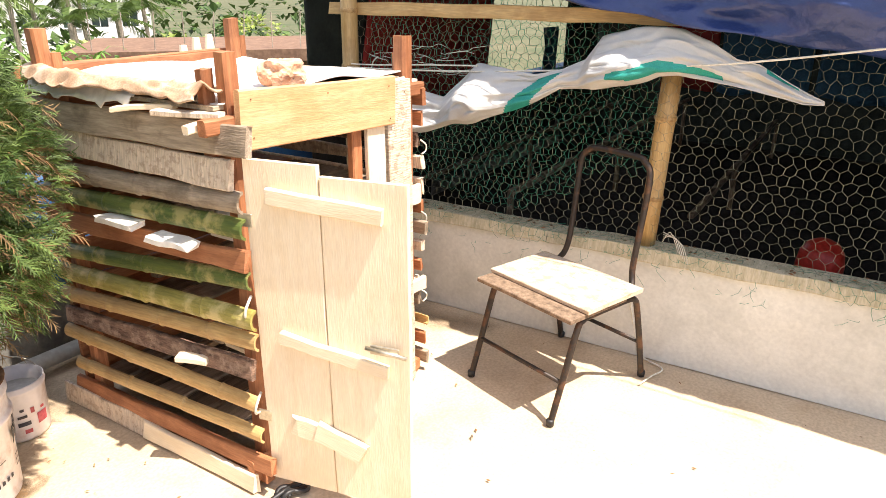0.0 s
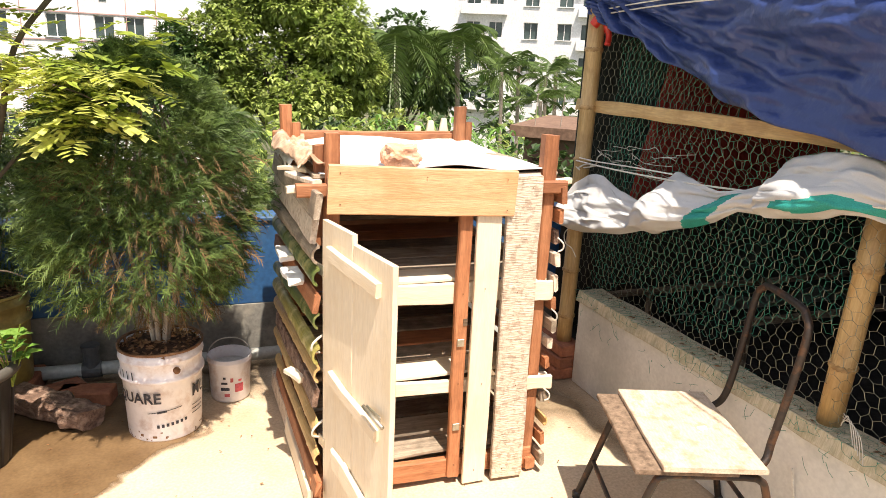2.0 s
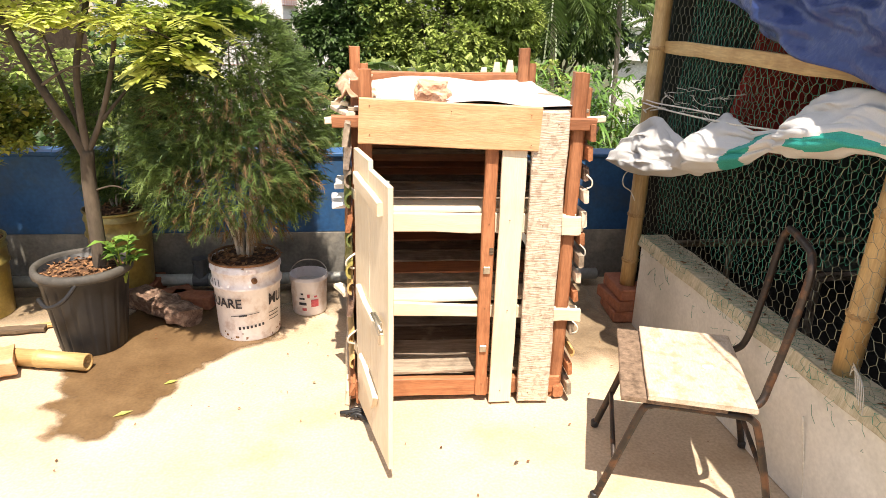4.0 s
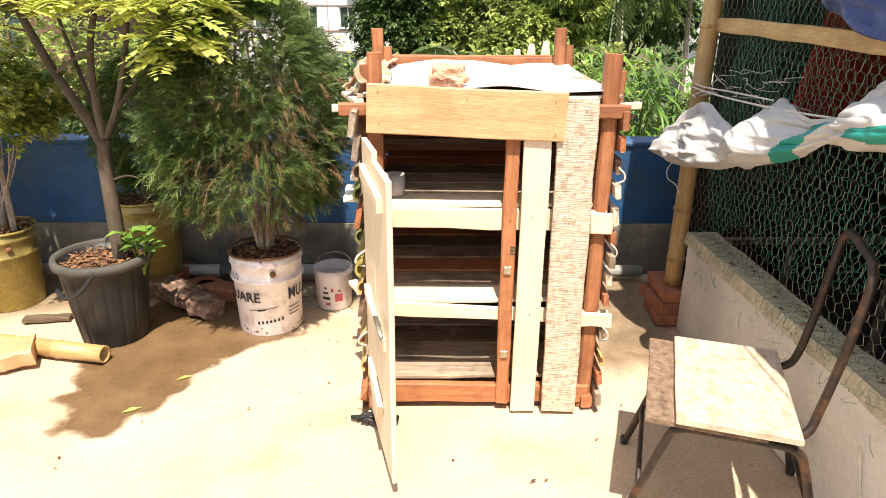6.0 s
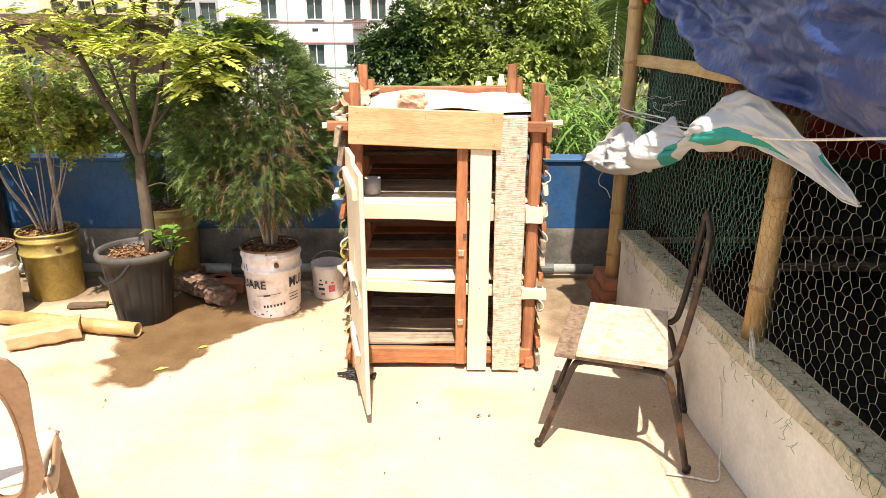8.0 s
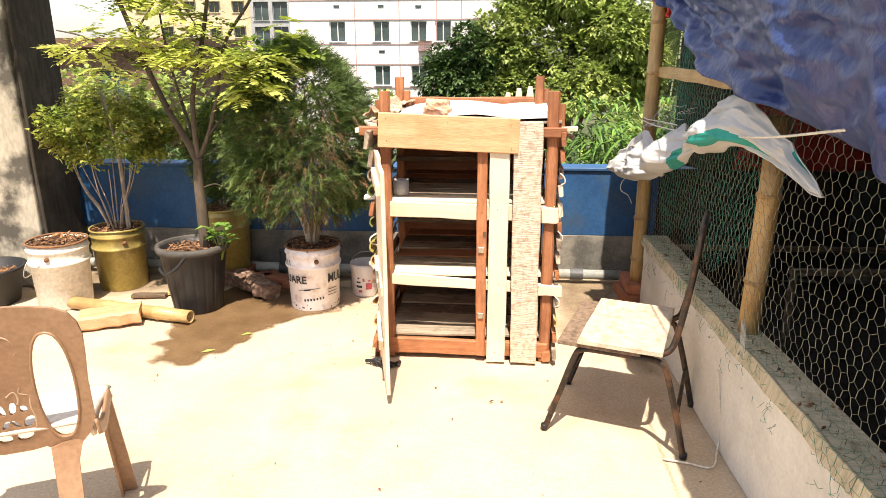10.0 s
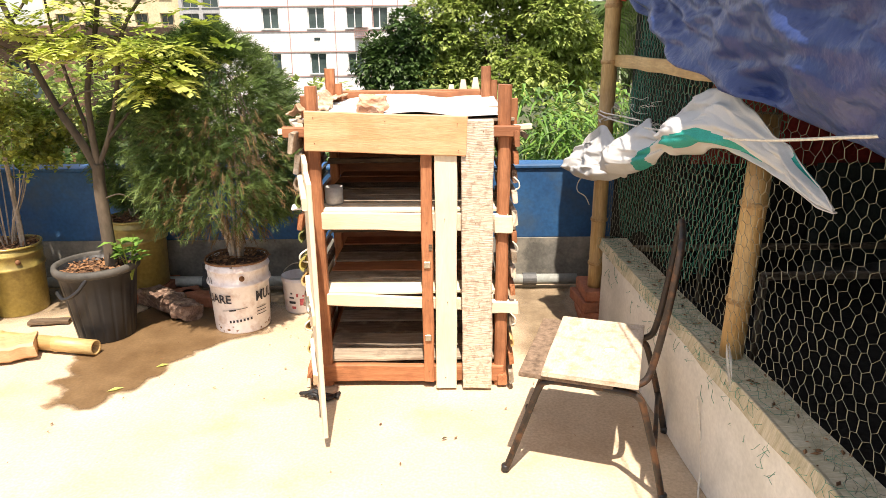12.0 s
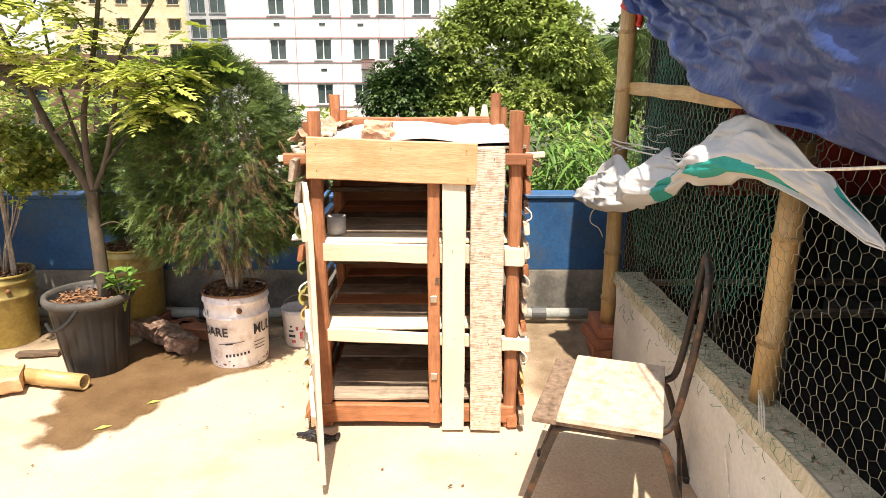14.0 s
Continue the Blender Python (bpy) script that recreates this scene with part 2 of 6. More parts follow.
    "grey_cup": mat("grey_plastic", (0.42, 0.41, 0.39), (0.5, 0.49, 0.46), 5, rough=0.5, bump=0),
    "trunk": mat("trunk_bark", (0.052, 0.04, 0.026), (0.13, 0.10, 0.07), 14, (1, 1, 0.35), fine=60, rough=0.95, bump=0.7),
    "stem": mat("pale_stem", (0.26, 0.21, 0.16), (0.42, 0.36, 0.29), 14, fine=60, rough=0.9, bump=0.4),
    "cedar": mat("cedar_foliage", (0.05, 0.10, 0.022), (0.165, 0.235, 0.058), 7, rough=0.6, bump=0, island=True, vary=0.5, translucent=0.35),
    "cedar_dead": mat("dry_cedar", (0.13, 0.075, 0.03), (0.22, 0.14, 0.06), 7, rough=0.9, bump=0, island=True, vary=0.4, translucent=0.15),
    "lime_leaf": mat("lime_leaf", (0.52, 0.59, 0.11), (0.78, 0.80, 0.28), 7, rough=0.5, bump=0, island=True, vary=0.25, translucent=0.45),
    "mid_leaf": mat("mid_green_leaf", (0.16, 0.24, 0.025), (0.32, 0.38, 0.055), 7, rough=0.5, bump=0, island=True, vary=0.4, translucent=0.35),
    "bush_leaf": mat("bush_leaf", (0.17, 0.27, 0.035), (0.44, 0.42, 0.085), 6, rough=0.55, bump=0, island=True, vary=0.4, translucent=0.3),
    "jungle_leaf": mat("mango_leaf", (0.20, 0.29, 0.06), (0.40, 0.47, 0.12), 0.9, rough=0.5, bump=0, island=True, vary=0.5, translucent=0.38),
    "dark_leaf": mat("dark_leaf", (0.03, 0.075, 0.015), (0.09, 0.15, 0.035), 0.9, rough=0.5, bump=0, island=True, vary=0.45, translucent=0.2),
    "palm_leaf": mat("palm_leaf", (0.05, 0.10, 0.02), (0.13, 0.19, 0.045), 2, rough=0.45, bump=0, island=True, vary=0.35, translucent=0.25),
    "bright_leaf": mat("long_green_leaf", (0.09, 0.21, 0.03), (0.19, 0.34, 0.06), 3, rough=0.45, bump=0, island=True, vary=0.35, translucent=0.3),
    "white_wall": mat("white_render", (0.74, 0.73, 0.71), (0.82, 0.81, 0.79), 0.6, rough=0.8, bump=0, stain=(0.62, 0.6, 0.56), stain_scale=0.5, stain_amount=0.4, fine=6, stain_sharp=0.3),
    "line_wall": mat("brown_band", (0.42, 0.25, 0.22), (0.5, 0.33, 0.3), 1, rough=0.8, bump=0),
    "cream_wall": mat("cream_render", (0.66, 0.52, 0.31), (0.74, 0.62, 0.42), 0.6, rough=0.8, bump=0, fine=6),
    "grey_wall": mat("bare_concrete", (0.36, 0.36, 0.36), (0.48, 0.48, 0.47), 0.6, rough=0.9, bump=0, fine=6),
    "brown_wall": mat("brown_brickwork", (0.12, 0.065, 0.04), (0.2, 0.12, 0.075), 3, rough=0.9, bump=0.2, fine=12),
    "window_dark": mat("dark_window", (0.035, 0.055, 0.055), (0.07, 0.10, 0.095), 1, rough=0.15, bump=0),
    "window_green": mat("green_window", (0.04, 0.14, 0.11), (0.07, 0.2, 0.16), 1, rough=0.15, bump=0),
    "ground": mat("far_ground", (0.05, 0.07, 0.025), (0.12, 0.11, 0.06), 0.1, rough=1.0, bump=0, fine=2),
}



def faded(material, scale, reach, most):
    """Lets a thin film end in a wandering edge: its cover follows the attribute "inside"."""
    n, l = material.node_tree.nodes, material.node_tree.links
    attr, noise_, total, step, coord = n.new("ShaderNodeAttribute"), n.new("ShaderNodeTexNoise"), n.new("ShaderNodeMath"), n.new("ShaderNodeMapRange"), n.new("ShaderNodeTexCoord")
    attr.attribute_name = "inside"
    noise_.inputs["Scale"].default_value, noise_.inputs["Detail"].default_value = scale, 6
    total.operation = "MULTIPLY_ADD"
    total.inputs[1].default_value = 0.16
    step.inputs["From Min"].default_value, step.inputs["From Max"].default_value, step.inputs["To Max"].default_value = 0.06, 0.06 + reach, most
    l.new(coord.outputs["Object"], noise_.inputs["Vector"])
    l.new(noise_.outputs["Fac"], total.inputs[0])
    l.new(attr.outputs["Fac"], total.inputs[2])
    l.new(total.outputs[0], step.inputs["Value"])
    clear, mix = n.new("ShaderNodeBsdfTransparent"), n.new("ShaderNodeMixShader")
    l.new(step.outputs[0], mix.inputs[0])
    l.new(clear.outputs[0], mix.inputs[1])
    l.new(n["Principled BSDF"].outputs[0], mix.inputs[2])
    l.new(mix.outputs[0], n["Material Output"].inputs["Surface"])


faded(M["wet"], 9.0, 0.04, 0.9)
faded(M["dirt"], 6.0, 0.16, 0.7)

# ---- mesh helpers ----


def finish(name, bm, material, parent=None, label="", m=None, smooth=False):
    me = bpy.data.meshes.new(name)
    bmesh.ops.recalc_face_normals(bm, faces=bm.faces)
    bm.to_mesh(me)
    bm.free()
    for x in material if isinstance(material, (list, tuple)) else [material]:
        me.materials.append(x)
    if smooth:
        me.polygons.foreach_set("use_smooth", [True] * len(me.polygons))
    ob = new(name, me)
    if parent is not None:
        ob.parent = parent
    if m is not None:
        ob.matrix_basis = m
    if label:
        ob["label"] = label
    return ob


def part(name, bm, material, parent, label="", m=None, smooth=False):
    return finish(name, bm, material, parent, label, m, smooth)


def thing(name, label, category, m=None, group="", kind=""):
    ob = new(name)
    if m is not None:
        ob.matrix_basis = m
    return tagged(ob, label, category, group, kind)


def bm_data(verts, faces):
    bm = bmesh.new()
    vs = [bm.verts.new(v) for v in verts]
    for f in faces:
        try:
            bm.faces.new([vs[i] for i in f])
        except ValueError:
            pass
    return bm


def bm_box(lo, hi, bevel=0.0, seg=1):
    bm = bmesh.new()
    bmesh.ops.create_cube(bm, size=1)
    for v in bm.verts:
        v.co = Vector([a + (b - a) * (c + 0.5) for a, b, c in zip(lo, hi, v.co)])
    if bevel:
        bmesh.ops.bevel(bm, geom=bm.edges[:], offset=bevel, segments=seg, affect="EDGES", profile=0.5)
    return bm


def bm_join(*parts):
    out = bmesh.new()
    for b in parts:
        me = bpy.data.meshes.new("tmp")
        b.to_mesh(me)
        b.free()
        out.from_mesh(me)
        bpy.data.meshes.remove(me)
    return out


def along(p0, p1, up=(0, 0, 1)):
    """A pose at p0 whose x runs to p1 and whose z leans to up; and the length."""
    p0, p1 = Vector(p0), Vector(p1)
    x = (p1 - p0).normalized()
    y = Vector(up).cross(x)
    if y.length < 1e-4:
        y = Vector((0, 1, 0)).cross(x)
    y.normalize()
    z = x.cross(y)
    m = Matrix((x, y, z)).transposed().to_4x4()
    m.translation = p0
    return m, (p1 - p0).length


def bm_plank(length, wide, thick, seed=0, rough=0.003, seg=7, ragged=0.0):
    """A sawn board along x, y wide and z thick, with worn edges that wander."""
    rnd = random.Random(seed)
    c = min(wide, thick) * 0.16
    sec = [(-wide / 2 + c, -thick / 2), (wide / 2 - c, -thick / 2), (wide / 2, -thick / 2 + c), (wide / 2, thick / 2 - c),
           (wide / 2 - c, thick / 2), (-wide / 2 + c, thick / 2), (-wide / 2, thick / 2 - c), (-wide / 2, -thick / 2 + c)]
    verts, faces = [], []
    for i in range(seg + 1):
        x = length * i / seg
        dl, dr, dz = rnd.uniform(-rough, rough), rnd.uniform(-rough, rough), rnd.uniform(-rough, rough) * 0.4
        for a, b in sec:
            ex = rnd.uniform(-ragged, ragged) if i in (0, seg) else 0
            verts.append((x + ex, a + (dl if a < 0 else dr), b + dz))
    k = len(sec)
    for i in range(seg):
        for j in range(k):
            faces.append((i * k + j, i * k + (j + 1) % k, (i + 1) * k + (j + 1) % k, (i + 1) * k + j))
    faces += [tuple(range(k))[::-1], tuple(range(seg * k, seg * k + k))]
    return bm_data(verts, faces)


SEED = [100]


def plank(name, p0, p1, wide, thick, material, parent, label="", up=(0, 0, 1), rough=0.003, ragged=0.002):
    """A board from p0 to p1 along its middle line; up is the way its flat side faces."""
    SEED[0] += 1
    m, length = along(p0, p1, up)
    return part(name, bm_plank(length, wide, thick, SEED[0], rough, max(3, int(length / 0.12)), ragged), material, parent, label, m)


def bm_tube(points, radius, sides=10, closed_ends=True, radii=None):
    pts = [Vector(p) for p in points]
    verts, faces = [], []
    ref = None
    for i, p in enumerate(pts):
        d = (pts[min(i + 1, len(pts) - 1)] - pts[max(i - 1, 0)]).normalized()
        if ref is None:
            ref = d.orthogonal().normalized()
        ref = (ref - d * ref.dot(d)).normalized()
        b = d.cross(ref)
        r = radii[i] if radii else radius
        for k in range(sides):
            a = 2 * math.pi * k / sides
            verts.append(p + (ref * math.cos(a) + b * math.sin(a)) * r)
    for i in range(len(pts) - 1):
        for k in range(sides):
            faces.append((i * sides + k, i * sides + (k + 1) % sides, (i + 1) * sides + (k + 1) % sides, (i + 1) * sides + k))
    if closed_ends:
        faces += [tuple(range(sides))[::-1], tuple(range((len(pts) - 1) * sides, len(pts) * sides))]
    return bm_data(verts, faces)


def smooth_path(points, steps=6):
    """A Catmull-Rom line through the points."""
    p = [Vector(q) for q in points]
    out = []
    for i in range(len(p) - 1):
        a, b, c, d = p[max(i - 1, 0)], p[i], p[i + 1], p[min(i + 2, len(p) - 1)]
        for s in range(steps):
            t = s / steps
            out.append(0.5 * ((2 * b) + (c - a) * t + (2 * a - 5 * b + 4 * c - d) * t * t + (3 * b - a - 3 * c + d) * t ** 3))
    return out + [p[-1]]


def bm_bamboo(length, r, node=0.27, sides=12, first=0.12, hollow=0.0, seed=0):
    """A round bamboo along x with swollen nodes."""
    rnd = random.Random(seed)
    xs = [(0.0, r)]
    x = first
    while x < length - 0.02:
        for dx, k in ((-0.012, 1.0), (-0.004, 1.1), (0.0, 0.99), (0.005, 1.12), (0.014, 1.0)):
            if 0 < x + dx < length:
                xs.append((x + dx, r * k))
        x += node * rnd.uniform(0.9, 1.1)
    xs.append((length, r))
    if hollow:
        xs += [(length, r * hollow), (length - 0.05, r * hollow)]
    pts, rad = [Vector((a, 0, 0)) for a, _ in xs], [b for _, b in xs]
    verts, faces = [], []
    for p, q in zip(pts, rad):
        for k in range(sides):
            a = 2 * math.pi * k / sides
            verts.append((p.x, q * math.cos(a), q * math.sin(a)))
    for i in range(len(pts) - 1):
        for k in range(sides):
            faces.append((i * sides + k, i * sides + (k + 1) % sides, (i + 1) * sides + (k + 1) % sides, (i + 1) * sides + k))
    faces += [tuple(range(sides))[::-1], tuple(range((len(pts) - 1) * sides, len(pts) * sides))]
    return bm_data(verts, faces)


def bm_split_bamboo(length, wide, seed=0, node=0.23):
    """A split half bamboo along x, round side to +z, with a wall thickness."""
    rnd = random.Random(seed)
    r = wide / 2
    xs = [(0.0, 1.0)]
    x = rnd.uniform(0.06, 0.2)
    while x < length - 0.02:
        xs += [(x - 0.01, 1.0), (x, 1.1), (x + 0.01, 1.0)]
        x += node * rnd.uniform(0.85, 1.15)
    xs.append((length, 1.0))
    n = 8
    verts, faces = [], []
    for x, k in xs:
        w = rnd.uniform(-0.002, 0.002)
        for i in range(n + 1):
            a = math.pi * i / n
            verts.append((x, math.cos(a) * r * k + w, math.sin(a) * r * 0.75 * k))
        for i in range(n, -1, -1):
            a = math.pi * i / n
            verts.append((x, math.cos(a) * r * 0.72 * k + w, math.sin(a) * r * 0.5 * k))
    s = 2 * (n + 1)
    for i in range(len(xs) - 1):
        for k in range(s):
            faces.append((i * s + k, i * s + (k + 1) % s, (i + 1) * s + (k + 1) % s, (i + 1) * s + k))
    faces += [tuple(range(s))[::-1], tuple(range((len(xs) - 1) * s, len(xs) * s))]
    return bm_data(verts, faces)


def bm_lathe(profile, sides=40, closed=False, base=True):
    """A turned form from (radius, height) pairs."""
    verts, faces = [], []
    for r, z in profile:
        for k in range(sides):
            a = 2 * math.pi * k / sides
            verts.append((r * math.cos(a), r * math.sin(a), z))
    n = len(profile)
    for i in range(n - 1):
        for k in range(sides):
            faces.append((i * sides + k, i * sides + (k + 1) % sides, (i + 1) * sides + (k + 1) % sides, (i + 1) * sides + k))
    if base and profile[0][0] > 1e-4:
        faces.append(tuple(range(sides))[::-1])
    if closed:
        faces.append(tuple(range((n - 1) * sides, n * sides)))
    return bm_data(verts, faces)


def bm_sheet(fn, nu, nv, thick=0.003):
    """A cloth from fn(u, v) with a thickness."""
    verts, faces = [], []
    grid = [[Vector(fn(i / nu, j / nv)) for j in range(nv + 1)] for i in range(nu + 1)]
    for s in (0, 1):
        for i in range(nu + 1):
            for j in range(nv + 1):
                du = grid[min(i + 1, nu)][j] - grid[max(i - 1, 0)][j]
                dv = grid[i][min(j + 1, nv)] - grid[i][max(j - 1, 0)]
                nrm = du.cross(dv)
                nrm = nrm.normalized() if nrm.length > 1e-9 else Vector((0, 0, 1))
                verts.append(grid[i][j] + nrm * (thick * (s - 0.5)))
    w, half = nv + 1, (nu + 1) * (nv + 1)
    for i in range(nu):
        for j in range(nv):
            a, b, c, d = i * w + j, (i + 1) * w + j, (i + 1) * w + j + 1, i * w + j + 1
            faces += [(a, b, c, d), (half + d, half + c, half + b, half + a)]
    rim = [i * w for i in range(nu + 1)] + [nu * w + j for j in range(1, nv + 1)] + [i * w + nv for i in range(nu - 1, -1, -1)] + [j for j in range(nv - 1, 0, -1)]
    for k, a in enumerate(rim):
        b = rim[(k + 1) % len(rim)]
        faces.append((b, a, half + a, half + b))
    return bm_data(verts, faces)


def raw(name, verts, faces, material, parent=None, label="", m=None, smooth=False, slots=None):
    """A mesh straight from lists, for foliage and nets."""
    me = bpy.data.meshes.new(name)
    me.from_pydata([tuple(v) for v in verts], [], faces)
    for x in material if isinstance(material, (list, tuple)) else [material]:
        me.materials.append(x)
    if slots:
        me.polygons.foreach_set("material_index", slots)
    if smooth:
        me.polygons.foreach_set("use_smooth", [True] * len(me.polygons))
    ob = new(name, me)
    if parent is not None:
        ob.parent = parent
    if m is not None:
        ob.matrix_basis = m
    if label:
        ob["label"] = label
    return ob


def wobble(p, amount, scale, seed=0.0):
    return noise.noise(Vector(p) * scale + Vector((seed, seed * 1.7, seed * 0.3))) * amount

# ---- large structure ----


def wall_x(y):
    return 1.32 - 0.035 * (y - 0.4)


def damp_patch(name, outline, z, material, label):
    """A thin film whose attribute "inside" is the distance within the outline, so that its edge can fade and wander."""
    pts = [Vector((x, y)) for x, y in outline]
    lo = Vector((min(p.x for p in pts) - 0.12, min(p.y for p in pts) - 0.12))
    hi = Vector((max(p.x for p in pts) + 0.12, max(p.y for p in pts) + 0.12))
    n = 60
    verts, faces, val = [], [], []
    for i in range(n + 1):
        for j in range(n + 1):
            q = Vector((lo.x + (hi.x - lo.x) * i / n, lo.y + (hi.y - lo.y) * j / n))
            near, odd = 9.0, False
            for k, a in enumerate(pts):
                b = pts[(k + 1) % len(pts)]
                t = max(0.0, min(1.0, (q - a).dot(b - a) / (b - a).length_squared))
                near = min(near, (q - a.lerp(b, t)).length)
                if (a.y > q.y) != (b.y > q.y) and q.x < (b.x - a.x) * (q.y - a.y) / (b.y - a.y) + a.x:
                    odd = not odd
            verts.append((q.x, q.y, z))
            val.append(near if odd else -near)
    for i in range(n):
        for j in range(n):
            a = i * (n + 1) + j
            faces.append((a, a + n + 1, a + n + 2, a + 1))
    ob = raw(name, verts, faces, material)
    at = ob.data.attributes.new("inside", "FLOAT", "POINT")
    at.data.foreach_set("value", val)
    return tagged(ob, label, "stain", kind="structure")


bm = bmesh.new()
bmesh.ops.create_grid(bm, x_segments=60, y_segments=45, size=1)
for v in bm.verts:
    v.co = Vector((0.7 + v.co.x * 5.3, -2.3 + v.co.y * 3.7, 0))
    v.co.z = wobble(v.co, 0.004, 1.5) - 0.004
skirt = bmesh.ops.extrude_face_region(bm, geom=bm.faces[:])
for v in [g for g in skirt["geom"] if isinstance(g, bmesh.types.BMVert)]:
    v.co.z = -0.3
tagged(finish("floor", bm, M["concrete"]), "sunlit cream concrete roof terrace floor, dusty and stained", "floor", kind="structure")
damp_patch("wet_patch", [(-1.28, 0.62), (-1.22, 0.24), (-1.12, 0.14), (-1.21, 0.07), (-1.10, 0.0), (-1.13, -0.12), (-0.92, -0.14), (-0.8, 0.05), (-0.72, 0.28), (-0.55, 0.5), (-0.38, 0.6), (-0.5, 1.0), (-1.1, 1.0)],
           0.002, M["wet"], "damp brown patch on concrete floor below pots")

damp_patch("dirt_patch", [(0.84, 1.26), (0.84, 0.35), (0.95, 0.2), (1.05, 0.3), (1.12, 0.05), (1.2, -0.1), (1.31, -0.12), (1.31, 0.62), (1.31, 1.26)], 0.0025, M["dirt"], "brown dirt washed over concrete beside the brick pier")
damp_patch("dirt_patch", [(-2.3, 1.26), (-2.25, 0.75), (-1.9, 0.70), (-1.5, 0.80), (-1.3, 0.9), (-0.7, 0.9), (-0.2, 0.86), (-0.08, 0.7), (-0.05, 1.26)], 0.0015, M["dirt"], "brown dirt washed along the parapet foot")
rear = thing("parapet_north", "low roof parapet, blue paint above grimy grey plaster", "parapet", kind="structure")
part("upper_band", bm_box((-4.6, 1.283, 0.285), (5.9, 1.42, 0.70), 0.004), M["blue"], rear, "flaking dark blue paint")
part("lower_band", bm_box((-4.6, 1.28, -0.1), (5.9, 1.42, 0.285), 0.003), M["grime"], rear, "stained grey plaster")
part("coping", bm_box((-4.6, 1.27, 0.70), (5.9, 1.43, 0.722), 0.005), M["blue"], rear)
for nm, lo, hi in (("parapet_west", (-4.6, -6.0, 0), (-4.45, 1.28, 0.72)), ("parapet_south", (-4.45, -6.0, 0), (5.9, -5.85, 0.72))):
    tagged(finish(nm, bm_box(lo, hi, 0.005), M["blue"]), "low blue painted roof parapet", "parapet", kind="structure")

m, n = along((wall_x(0.64), 0.64, 0), (wall_x(-4.4), -4.4, 0))
bm = bmesh.new()
bmesh.ops.create_grid(bm, x_segments=60, y_segments=6, size=1)
for v in bm.verts:
    v.co = Vector(((v.co.x + 1) / 2 * n, wobble((v.co.x * 6, v.co.y * 2, 0), 0.004, 2), (v.co.y + 1) / 2 * 0.45))
ex = bmesh.ops.extrude_face_region(bm, geom=bm.faces[:])
for v in [g for g in ex["geom"] if isinstance(g, bmesh.types.BMVert)]:
    v.co.y = 0.12
low_wall = finish("wall_low", bm, M["plaster"], m=m)
tagged(low_wall, "knee-high grey plastered wall carrying the wire netting", "wall", kind="structure")

# concrete column at the west end
bm = bm_box((-2.66, 0.84, 0), (-2.28, 1.26, 3.2), 0.012, 2)
bmesh.ops.subdivide_edges(bm, edges=bm.edges[:], cuts=6, use_grid_fill=True)
for v in bm.verts:
    v.co += Vector((wobble(v.co, 0.008, 4), wobble(v.co, 0.008, 4, 5), 0))
tagged(finish("column", bm, M["old_concrete"]), "weathered concrete column streaked with black mould", "column", kind="structure")

# added dark sheet in place of shade on the column's east face
tagged(finish("board", bm_plank(2.9, 0.38, 0.022, 61, 0.004, 14, 0.01), M["column_shade"], m=along((-2.258, 1.05, 0.0), (-2.262, 1.05, 2.9), (1, 0, 0))[0]), "added black sheet standing for the shaded side of the concrete column", "board")

# drain pipe along the foot of the parapet
pipe = thing("drain_pipe", "grey plastic drain pipe along the foot of the parapet", "pipe")
part("tube", bm_tube([(-3.4, 1.19, 0.062), (-0.5, 1.18, 0.06), (1.3, 1.18, 0.058)], 0.031, 16), M["pvc"], pipe, smooth=True)
for x in (-0.86, 1.02):
    part("collar", bm_tube([(x - 0.04, 1.18, 0.06), (x + 0.04, 1.18, 0.06)], 0.037, 16), M["joint"], pipe, "dark grey pipe joint")
part("stub", bm_tube([(-0.86, 1.18, 0.06), (-0.86, 1.18, 0.16)], 0.034, 14), M["joint"], pipe)
part("cap", bm_tube([(-0.86, 1.18, 0.155), (-0.86, 1.18, 0.18)], 0.04, 14), M["joint"], pipe)

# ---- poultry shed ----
# shed floor and walls: shade is put into their dark colours
tagged(finish("shed_floor", bm_box((1.5, -4.6, 0.0), (5.75, 1.26, 0.012)), M["shed_shade"]), "litter covering the shed floor, shade put into its near-black tone", "floor", kind="structure")
tagged(finish("wall_east", bm_box((5.75, -4.6, 0), (5.87, 1.28, 2.1)), M["shed_board"]), "boarded end wall of the shed, shade put into its dark tone", "wall", kind="structure")
tagged(finish("wall_south", bm_box((1.5, -4.72, 0), (5.87, -4.6, 2.1)), M["shed_board"]), "unseen boarded side wall added to close the shed, shade put into its tone", "wall", kind="structure")


def hang(name, x0, x1, y, z0, z1, material, label, category, slant=0.0, amp=0.03, seed=0.0, axis="x", hem=0.05):
    def fn(u, v):
        a = x0 + (x1 - x0) * u + slant * (1 - v)
        d = wobble((a * 2.2, v * 0.7, seed), amp, 2.2) + 0.4 * wobble((a * 6, v * 2, seed), amp, 2)
        z = z0 + (z1 - z0) * v + (1 - v) * wobble((a, seed, 0), hem, 4)
        return (a, y + d, z) if axis == "x" else (y + d, a, z)
    return tagged(finish(name, bm_sheet(fn, 24, 14, 0.003), material, smooth=True), label, category)


hang("cloth", 2.15, 3.6, 1.18, 0.72, 1.98, M["shed_red"], "dark red cloth hung behind the netting", "cloth", slant=-0.25, seed=3)
hang("shed_panel", 1.56, 2.3, 1.24, 0.722, 1.95, M["shed_board"], "dull grey board closing the shed behind, tone darkened for shade", "board", amp=0.01, seed=5)
hang("shed_panel", 4.9, 5.7, 1.22, 0.012, 1.9, M["shed_board"], "pale grey board leaning in the shed corner, tone darkened for shade", "board", amp=0.01, seed=6, hem=0.0)
